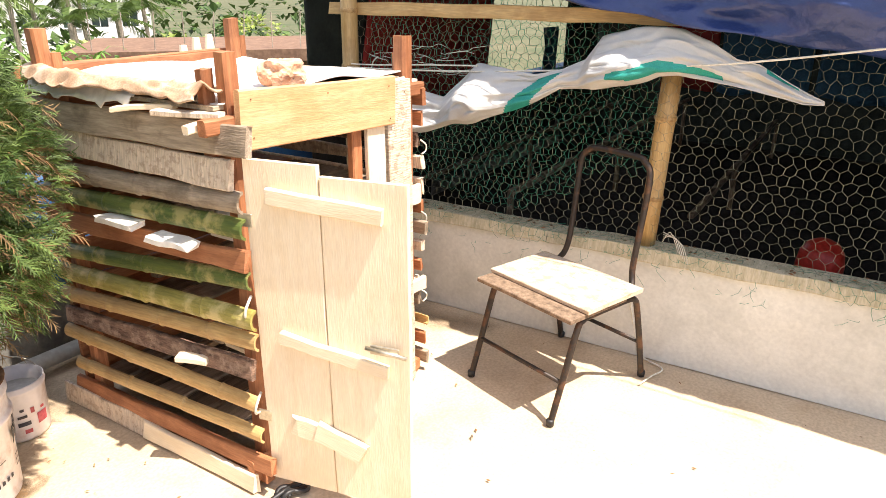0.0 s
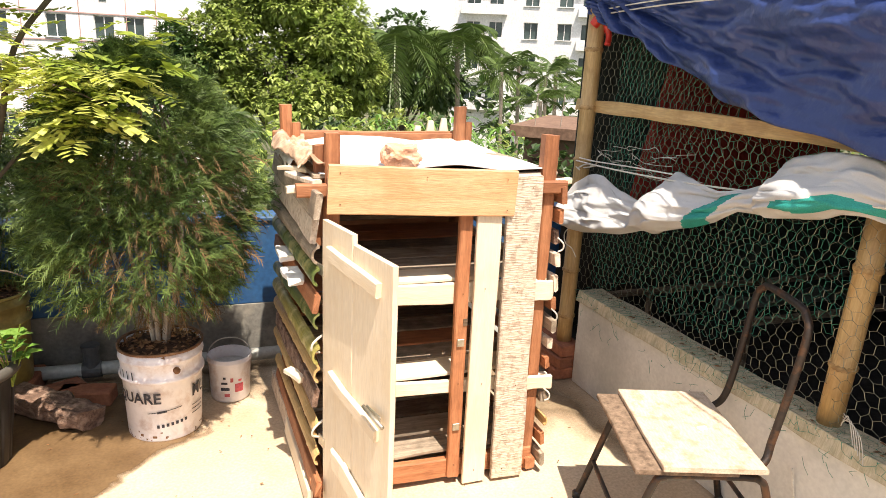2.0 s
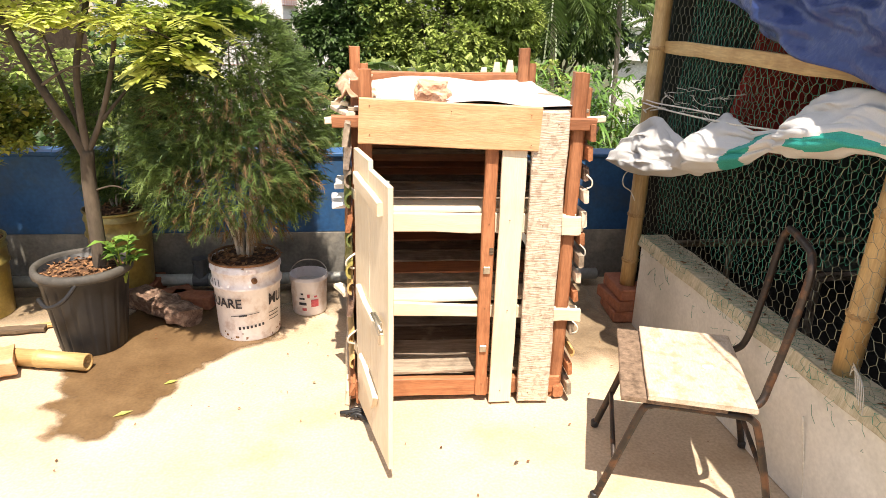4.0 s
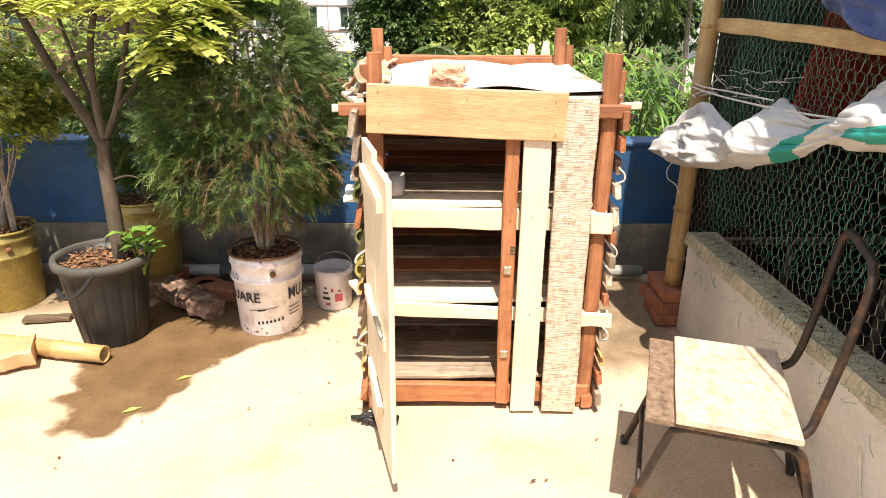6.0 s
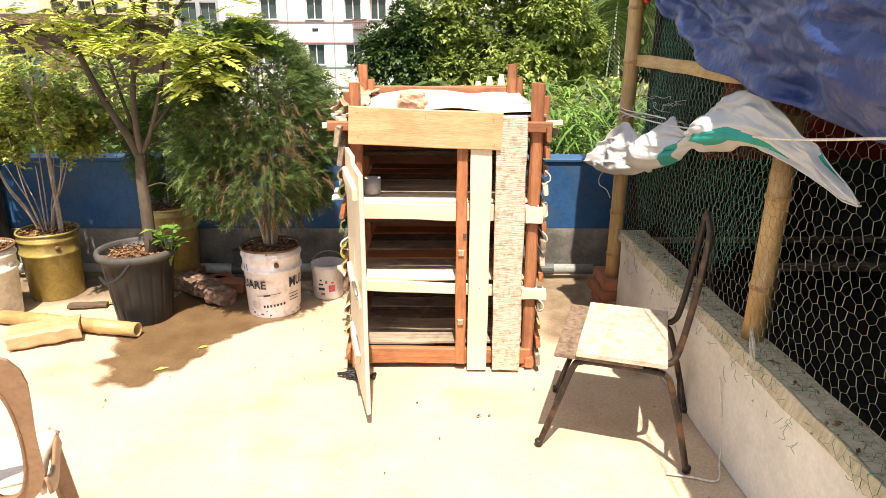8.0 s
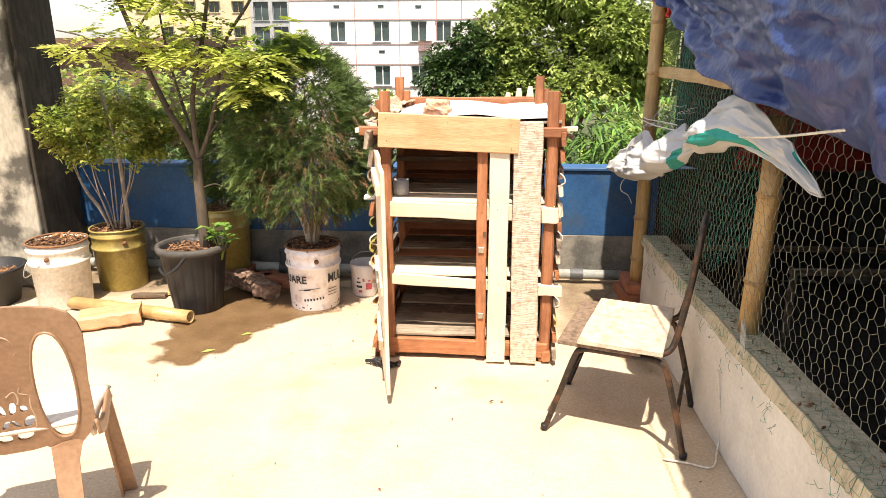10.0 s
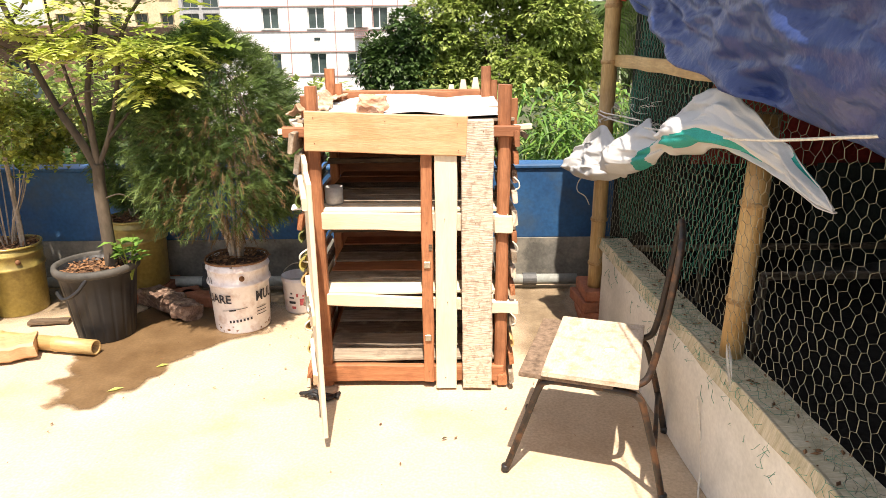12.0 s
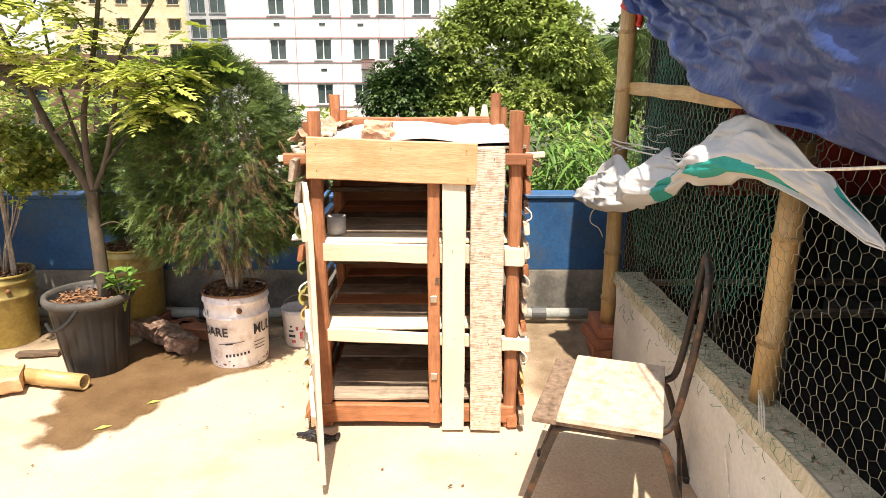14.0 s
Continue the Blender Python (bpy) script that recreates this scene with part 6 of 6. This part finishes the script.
    part("stem", branch_mesh([st], 5), M["mid_leaf"], herb)
raw("leaves", verts, faces, M["bright_leaf"], herb)

bush = thing("potted_bush", "small-leaved bush on bare pale stems in a gold pail", "shrub", pose(-1.84, 0.935, 0.0))
paths, tips = [], []
for k in range(13):
    a = k * 2.4
    r = rnd.uniform(0.12, 0.30)
    tip = Vector((r * math.cos(a), r * math.sin(a) * 0.8, rnd.uniform(0.75, 0.95)))
    paths.append(([Vector((0.03 * math.cos(a), 0.03 * math.sin(a), 0.34)), Vector((r * 0.35 * math.cos(a), r * 0.35 * math.sin(a), 0.5)), Vector((r * 0.75 * math.cos(a), r * 0.6 * math.sin(a), 0.66)), tip], 0.005, 0.002))
    tips.append(tip)
paths.append(([Vector((0.09, -0.02, 0.34)), Vector((0.085, -0.01, 0.6)), Vector((0.07, 0, 0.9)), Vector((0.02, 0, 1.2))], 0.016, 0.008))
for st in paths:
    part("stem", branch_mesh([st], 6), M["stem"], bush)
verts, faces = [], []
for i in range(11000):
    a, ph = rnd.uniform(0, 6.28), math.acos(rnd.uniform(-0.75, 1))
    rr = rnd.uniform(0.35, 1.0) ** 0.5 * (1 + 0.55 * noise.noise(Vector((math.cos(a) * 2, math.sin(a) * 2, ph * 2))))
    p = Vector((0.06 + 0.42 * rr * math.sin(ph) * math.cos(a), 0.30 * rr * math.sin(ph) * math.sin(a), 0.95 + 0.25 * rr * math.cos(ph)))
    if noise.noise(p * 8) < -0.03:
        continue
    d = Vector((rnd.uniform(-1, 1), rnd.uniform(-1, 1), rnd.uniform(-0.4, 0.8)))
    broad(verts, faces, p, d, rnd.uniform(0.024, 0.05), rnd, 0.33)
raw("foliage", verts, faces, M["bush_leaf"], bush, "yellow-green and bronze leaves")
bush2 = thing("cedar_shrub", "smaller dark green cedar shrub in the raised gold pail", "shrub", pose(-1.215, 1.11, 0.44))
for k in (0.3, 1.4, 2.6, 3.9, 5.2):
    part("stem", branch_mesh([([Vector((0, 0, 0)), Vector((0.05 * math.cos(k), 0.05 * math.sin(k), 0.15)), Vector((0.13 * math.cos(k), 0.11 * math.sin(k), 0.4))], 0.006, 0.003)], 6), M["stem"], bush2)
verts, faces = [], []
for i in range(4200):
    z = rnd.uniform(0.07, 0.72)
    a = rnd.uniform(0, 2 * math.pi)
    q = float(np.interp(z, [0.07, 0.2, 0.42, 0.6, 0.72], [0.10, 0.24, 0.28, 0.2, 0.05])) * rnd.uniform(0.2, 1.0) ** 0.5
    p = Vector((q * math.cos(a) + 0.09, q * math.sin(a) * 0.55, z))
    if noise.noise(p * 8) < -0.2:
        continue
    sprig(verts, faces, p, Vector((math.cos(a), math.sin(a), rnd.uniform(-0.5, 0.7))), rnd.uniform(0.05, 0.09), rnd, 6)
raw("foliage", verts, faces, M["cedar"], bush2)
# ---- beyond the parapet ----
bm = bmesh.new()
bmesh.ops.create_grid(bm, x_segments=2, y_segments=2, size=2000)
for v in bm.verts:
    v.co.z = -9
tagged(finish("ground", bm, M["ground"]), "distant green ground below the roof terrace", "ground", kind="structure")
tagged(finish("house_body", bm_box((-4.6, -6.0, -9), (5.9, 1.42, -0.305)), M["plaster"]), "plastered building carrying the roof terrace", "building", kind="structure")


def leaf_cloud(name, parent, clumps, count, size, material, seed, wide=0.34, label="", flat=0.7):
    """Leaves set over the outer part of overlapping clumps, tufted, with gaps."""
    rnd = random.Random(seed)
    weights = [c[3] ** 2 for c in clumps]
    verts, faces = [], []
    for i in range(count // 5):
        x, y, z, r = rnd.choices(clumps, weights)[0]
        u = Vector((rnd.gauss(0, 1), rnd.gauss(0, 1), rnd.gauss(0, 1))).normalized()
        k = r * rnd.uniform(0.72, 1.06) * (1 + 0.4 * noise.noise(u * 2.2 + Vector((x, y, z))))
        p = Vector((x, y, z)) + Vector((u.x * k, u.y * k, u.z * k * flat))
        for j in range(5):
            e = (u + Vector((rnd.uniform(-1, 1), rnd.uniform(-1, 1), rnd.uniform(-1.1, 0.5))) * 0.9)
            broad(verts, faces, p + e * size * 0.3, e, size * rnd.uniform(0.7, 1.3), rnd, wide)
    return raw(name, verts, faces, material, parent, label)


def big_tree(name, label, base, clumps, count, size, material, seed, trunk_r=0.25):
    t = thing(name, label, "tree", pose(*base))
    cl = [(x - base[0], y - base[1], z - base[2], r) for x, y, z, r in clumps]
    top = cl[0]
    part("trunk", bm_tube(smooth_path([(0, 0, 0), (0.15, 0, 3), (top[0] * 0.6, top[1] * 0.6, top[2] * 0.7), top[:3]], 4), trunk_r, 9, True, list(np.linspace(trunk_r, trunk_r * 0.35, 13))), M["trunk"], t)
    for c in cl[1:7]:
        s = Vector((top[0] * 0.5, top[1] * 0.5, top[2] * 0.62))
        part("limb", bm_tube(smooth_path([s, s.lerp(Vector(c[:3]), 0.5) + Vector((0, 0, -0.3)), Vector(c[:3])], 4), 0.08, 6, True, list(np.linspace(0.1, 0.03, 9))), M["trunk"], t)
    leaf_cloud("crown", t, cl, count, size, material, seed)
    return t


rnd = random.Random(17)
dome = [(3.4, 28.0, 0.6, 2.4)]
for i in range(44):
    a, ph = rnd.uniform(0, 6.28), rnd.uniform(0.0, 1.75)
    dome.append((3.5 + 3.2 * math.sin(ph) * math.cos(a), 28.0 + 2.6 * math.sin(ph) * math.sin(a), 0.0 + 3.9 * math.cos(ph), rnd.uniform(0.7, 1.25)))
dome += [(1.2, 28, 3.3, 0.9), (0.2, 28, 2.2, 1.0), (2.1, 28, 4.1, 0.7), (6.4, 28, 1.2, 1.0), (5.4, 28, 2.6, 0.8)]
big_tree("mango_tree", "broad leafy mango tree rising beyond the parapet", (3.6, 28.4, -9), dome, 62000, 0.22, M["jungle_leaf"], 31)
dome = [(-1.3, 27.2, 0.6, 1.2), (-2.1, 27.0, 0.2, 1.0), (-0.5, 27.1, 1.2, 1.0), (-1.0, 27.0, 1.9, 0.7), (-2.2, 27.2, 1.0, 0.6), (-0.2, 27, -0.2, 1.2), (-1.4, 27, -0.9, 1.3)]
big_tree("dark_tree", "darker round-headed tree in front of the white block", (-1.2, 27.4, -9), dome, 11000, 0.22, M["dark_leaf"], 33, 0.15)
dome = [(11.4, 38, 0.9, 2.7), (10.4, 38, 0.6, 2.0), (13.2, 38, 0.5, 2.2), (11.1, 38, 2.9, 1.7), (12.5, 38, 2.2, 1.4)]
big_tree("dark_tree", "darker round-headed tree behind the coconut palms", (11.4, 38, -9), dome, 7000, 0.38, M["dark_leaf"], 34, 0.2)
hedge = []
for i in range(46):
    hedge.append((rnd.uniform(-9, 13), rnd.uniform(9, 17), rnd.uniform(-2.8, -1.1), rnd.uniform(0.8, 1.3)))
under = thing("undergrowth", "tangle of leafy garden trees below the terrace", "greenery", kind="stuff")
leaf_cloud("leaves", under, hedge, 26000, 0.19, M["dark_leaf"], 41)
hedge = [(rnd.uniform(-14, 22), rnd.uniform(16, 30), rnd.uniform(-3.5, -0.8), rnd.uniform(1.2, 2.0)) for i in range(40)]
leaf_cloud("leaves", under, hedge, 14000, 0.3, M["jungle_leaf"], 42)
side = [(rnd.uniform(-13, -5), rnd.uniform(9.5, 13), rnd.uniform(-0.6, 1.1), rnd.uniform(0.5, 0.9)) for i in range(18)]
leaf_cloud("leaves", under, side, 9000, 0.15, M["jungle_leaf"], 44)
far = [(rnd.uniform(-60, 60), rnd.uniform(40, 90), rnd.uniform(-5, -0.5), rnd.uniform(2.5, 4.0)) for i in range(70)]
leaf_cloud("leaves", under, far, 12000, 0.8, M["dark_leaf"], 43)


def frond(verts, faces, p, d, ln, rnd, droop=0.9, leaflets=26, width=0.28):
    """A palm frond: a bending midrib with long hanging leaflets."""
    d = d.normalized()
    s = d.cross(Vector((0, 0, 1)))
    s = s.normalized() if s.length > 1e-3 else Vector((1, 0, 0))
    prev = None
    for k in range(leaflets):
        t = (k + 1) / leaflets
        q = p + d * ln * t + Vector((0, 0, -droop * ln * t * t))
        if prev is not None:
            b = len(verts)
            w = s * ln * 0.008
            verts += [prev - w, prev + w, q + w, q - w]
            faces.append((b, b + 1, b + 2, b + 3))
        prev = q
        if t < 0.12:
            continue
        ll = ln * width * math.sin(0.4 + 2.5 * t)
        for sg in (-1, 1):
            e = (s * sg * 0.8 + d * 0.55 + Vector((0, 0, -0.45 - 0.3 * t + rnd.uniform(-0.15, 0.1)))).normalized()
            w = d * ln * 0.012
            tip = q + e * ll + Vector((0, 0, -0.18 * ll))
            b = len(verts)
            verts += [q - w, q + w, q + e * ll * 0.6 + w * 0.8, tip, q + e * ll * 0.6 - w * 0.8]
            faces += [(b, b + 1, b + 2, b + 3, b + 4)]


def palm(name, label, base, top, n, ln, material, seed, r=0.12, droop=0.9):
    rnd = random.Random(seed)
    t = thing(name, label, "palm", pose(*base), "palms")
    tp = Vector(top) - Vector(base)
    part("trunk", bm_tube(smooth_path([(0, 0, 0), tp * 0.5 + Vector((0.2, 0, 0)), tp], 6), r, 9), M["stem"], t)
    verts, faces = [], []
    for k in range(n):
        a = k * 2.4 + rnd.uniform(-0.2, 0.2)
        el = rnd.uniform(-0.25, 1.3) if k > 3 else 1.6
        frond(verts, faces, tp, Vector((math.cos(a), math.sin(a), el)), ln * rnd.uniform(0.85, 1.1), rnd, droop * rnd.uniform(0.8, 1.2))
    raw("fronds", verts, faces, material, t)
    return t


palm("coconut_palm", "coconut palm with long drooping fronds", (8.9, 31.0, -9), (8.85, 31.0, 2.2), 30, 3.6, M["palm_leaf"], 1)
palm("coconut_palm", "coconut palm with long drooping fronds", (12.1, 31.0, -9), (12.05, 31.0, 2.4), 30, 3.7, M["palm_leaf"], 2)
palm("coconut_palm", "coconut palm with long drooping fronds", (0.25, 10.6, -9), (0.25, 10.5, 0.35), 22, 0.7, M["palm_leaf"], 3)
for k, (x, y, z) in enumerate(((11.6, 24.5, 1.2), (12.6, 25.0, 1.5), (13.4, 24.0, 1.1), (14.4, 25.0, 1.3), (15.5, 24.5, 1.0), (12.2, 22.0, 0.2), (14.0, 22.0, 0.3), (16.4, 24.0, 0.9))):
    palm("areca_palm", "slender areca palm with feathery fronds", (x, y, -9), (x, y, z), 12, 1.6, M["palm_leaf"], 10 + k, 0.08, 0.5)
straps = thing("cane_clump", "bright green clump of long arching cane leaves behind the parapet", "cane")
for cx, cy, cz in ((1.5, 5.0, -0.2), (2.0, 5.2, -0.15), (1.85, 4.7, -0.4), (2.5, 5.1, -0.2), (1.2, 5.4, -0.6), (3.0, 5.6, -0.3), (1.75, 4.9, -0.55)):
    part("stalks", branch_mesh([([(cx + 0.1 * math.cos(k), cy + 0.1 * math.sin(k), -9), (cx + 0.12 * math.cos(k), cy + 0.12 * math.sin(k), cz - 1), (cx + 0.1 * math.cos(k * 2), cy, cz + 0.7)], 0.02, 0.008) for k in range(4)], 5), M["mid_leaf"], straps)
    verts, faces = [], []
    for i in range(170):
        a = rnd.uniform(0, 6.28)
        p = Vector((cx + rnd.gauss(0, 0.12), cy + rnd.gauss(0, 0.12), cz + rnd.uniform(-0.5, 1.05)))
        d = Vector((math.cos(a), math.sin(a), rnd.uniform(0.1, 1.4))).normalized()
        s = d.cross(Vector((0, 0, 1))).normalized()
        ln, w = rnd.uniform(0.3, 0.55), rnd.uniform(0.012, 0.022)
        b = len(verts)
        for t in (0, 0.35, 0.7, 1.0):
            q = p + d * ln * t + Vector((0, 0, -0.75 * ln * t * t))
            ww = w * (0.5, 1.0, 0.8, 0.05)[int(t * 3 + 0.01)]
            verts += [q - s * ww, q + s * ww]
        for k in range(3):
            faces.append((b + 2 * k, b + 2 * k + 1, b + 2 * k + 3, b + 2 * k + 2))
    raw("leaves", verts, faces, M["bright_leaf"], straps)

# ---- buildings ----


def block(name, label, centre, yaw, width, depth, z0, z1, cols, rows, win, wall, pane, bands=None, recess=0.18, group="", frame_mat=None, shade=False):
    """A block of flats whose front faces -y: wall with real openings, panes set back, sills and slab bands.
    cols: middles of the windows along x; rows: heights of the window heads."""
    t = thing(name, label, "building", pose(centre[0], centre[1], 0, 0, 0, yaw), group)
    ww, wh = win
    xs, zs = {-width / 2, width / 2}, {z0, z1}
    for c in cols:
        xs |= {c - ww / 2, c + ww / 2}
    for r in rows:
        zs |= {r - wh, r}
    xs, zs = sorted(xs), sorted(zs)
    holes = {(c - ww / 2, r - wh) for c in cols for r in rows}
    bm = bmesh.new()
    gv = [[bm.verts.new((x, 0, z)) for z in zs] for x in xs]
    for i in range(len(xs) - 1):
        for j in range(len(zs) - 1):
            if (xs[i], zs[j]) not in holes:
                bm.faces.new((gv[i][j], gv[i + 1][j], gv[i + 1][j + 1], gv[i][j + 1]))
    ex = bmesh.ops.extrude_face_region(bm, geom=bm.faces[:])
    for v in [g for g in ex["geom"] if isinstance(g, bmesh.types.BMVert)]:
        v.co.y = 0.35
    part("core", bm_box((-width / 2, 0.352, z0), (width / 2, depth, z1)), wall, t)
    part("wall", bm, wall, t)
    part("roof", bm_box((-width / 2 - 0.3, -0.3, z1), (width / 2 + 0.3, depth, z1 + 0.25)), wall, t)
    if bands:
        for r in rows:
            part("band", bm_box((-width / 2 - 0.02, -0.05, r + bands), (width / 2 + 0.02, 0.0, r + bands + 0.07)), M["line_wall"], t, "brown slab line")
            part("band", bm_box((-width / 2 - 0.02, -0.05, r - wh - 0.24), (width / 2 + 0.02, 0.0, r - wh - 0.17)), M["line_wall"], t)
        for c in sorted(cols)[:-1]:
            part("band", bm_box((c + ww * 1.1, -0.03, z0), (c + ww * 1.1 + 0.05, 0.0, z1)), M["line_wall"], t)
    pane_bm = bm_box((-ww / 2, 0, -wh), (ww / 2, 0.03, 0))
    pane_me = None
    for c in cols:
        for r in rows:
            w = new("window")
            w.parent = t
            w.location = (c, 0, r)
            if pane_me is None:
                p = part("pane", pane_bm, pane, w)
                pane_me = p.data
                fr = part("frame", bm_join(bm_box((-0.03, 0, -wh), (0.03, 0.06, 0)), bm_box((-ww / 2, 0, -0.05), (ww / 2, 0.06, 0)), bm_box((-ww / 2, 0, -wh), (-ww / 2 + 0.05, 0.06, 0)), bm_box((ww / 2 - 0.05, 0, -wh), (ww / 2, 0.06, 0))), frame_mat or wall, w)
                fr_me = fr.data
                sl = part("sill", bm_box((-ww / 2 - 0.1, -0.12, -wh - 0.08), (ww / 2 + 0.1, 0.05, -wh)), wall, w)
                sl_me = sl.data
                sh_me = None
                if shade:
                    sh = part("sunshade", bm_box((-ww / 2 - 0.15, -0.5, 0.02), (ww / 2 + 0.15, 0.0, 0.12)), wall, w)
                    sh_me = sh.data
            else:
                p, fr, sl = new("pane", pane_me), new("frame", fr_me), new("sill", sl_me)
                for o in (p, fr, sl):
                    o.parent = w
                if shade:
                    sh = new("sunshade", sh_me)
                    sh.parent = w
            p.location.y, fr.location.y = recess, recess - 0.07
    return t


wb = block("apartment_block", "white apartment block with brown slab lines and dark sliding windows", (-7.2, 46.0), 0.0, 14.4, 10, -9, 14, [-3.85, -0.75, 1.85, 3.55, 6.0], [12.1, 9.15, 6.2, 3.27, 0.3, -2.65, -5.6], (1.12, 1.32), M["white_wall"], M["window_dark"], bands=0.06, frame_mat=M["white_wall"])
for c, r in ((-3.85, 4.25), (-0.75, 4.25), (1.85, 4.2), (-0.75, 1.25), (-3.85, 7.2), (3.55, 7.2)):
    part("vent", bm_box((c - 0.2, -0.04, r - 0.08), (c + 0.2, 0.02, r + 0.08)), M["window_dark"], wb, "small dark vent slot")
cage = new("window_cage")
cage.parent = wb
cage.location = (2.3, 0, 1.6)
cage["label"] = "projecting red window cage"
part("bars", bm_join(*[bm_box((-0.45 + 0.15 * k, -0.5, -0.35), (-0.42 + 0.15 * k, -0.47, 0.35)) for k in range(7)], *[bm_box((-0.45, -0.5, -0.35 + 0.17 * k), (0.48, -0.47, -0.32 + 0.17 * k)) for k in range(5)], bm_box((-0.45, -0.5, -0.35), (0.48, 0, -0.31)), bm_box((-0.45, -0.5, 0.33), (0.48, 0, 0.36))), M["line_wall"], cage)
tw = block("apartment_tower", "tall white apartment tower with open balconies", (31.0, 59.0), -32.0, 17.0, 14, -9, 22, [-6.6, -4.4, -1.0, 2.2, 4.4, 6.8], [20.5, 17.5, 14.5, 11.5, 8.5, 5.5, 2.5, -0.5], (1.35, 1.5), M["white_wall"], M["window_dark"], recess=0.3, shade=False)
for r in (20.5, 17.5, 14.5, 11.5, 8.5, 5.5, 2.5, -0.5):
    for x in (-5.5, 5.6):
        part("balcony", bm_box((x - 2.2, -0.7, r - 2.4), (x + 2.2, 0.0, r - 1.45), 0.02), M["white_wall"], tw)
yb = block("apartment_block", "cream-orange apartment block in the distance", (-36.0, 85.0), 8.0, 22.0, 12, -9, 11.5, [-9, -6, -3, 0, 3, 6, 9], [10.2, 7.2, 4.2, 1.2], (1.3, 1.3), M["cream_wall"], M["window_dark"], recess=0.3, shade=True)
gb = block("apartment_block", "unfinished bare concrete block with open floors", (-25.0, 80.0), 0.0, 9.0, 9, -9, 10.5, [-3.2, -0.9, 1.4, 3.4], [9.6, 6.8, 4.0, 1.2], (1.8, 2.1), M["grey_wall"], M["window_dark"], recess=0.32)
bb = block("old_house", "dark brown brick house beyond the column", (-13.0, 16.0), 0.0, 8.0, 6, -9, 1.5, [-2.5, 0, 2.5], [0.9], (0.9, 1.0), M["brown_wall"], M["window_dark"], recess=0.1)
lh = block("low_house", "low house with pale flat roof and rusty reinforcing rods", (9.2, 10.6), -40.0, 6.0, 4, -9, -0.1, [-1.5, 1.5], [-0.8], (0.9, 1.0), M["brown_wall"], M["window_dark"], recess=0.1)
for k in range(10):
    part("rod", bm_tube([(-2.8 + 0.6 * k, 0.1, 0.1), (-2.78 + 0.6 * k + 0.02 * (k % 3), 0.1, 0.9)], 0.012, 5), M["stem"], lh, "bare reinforcing rod")
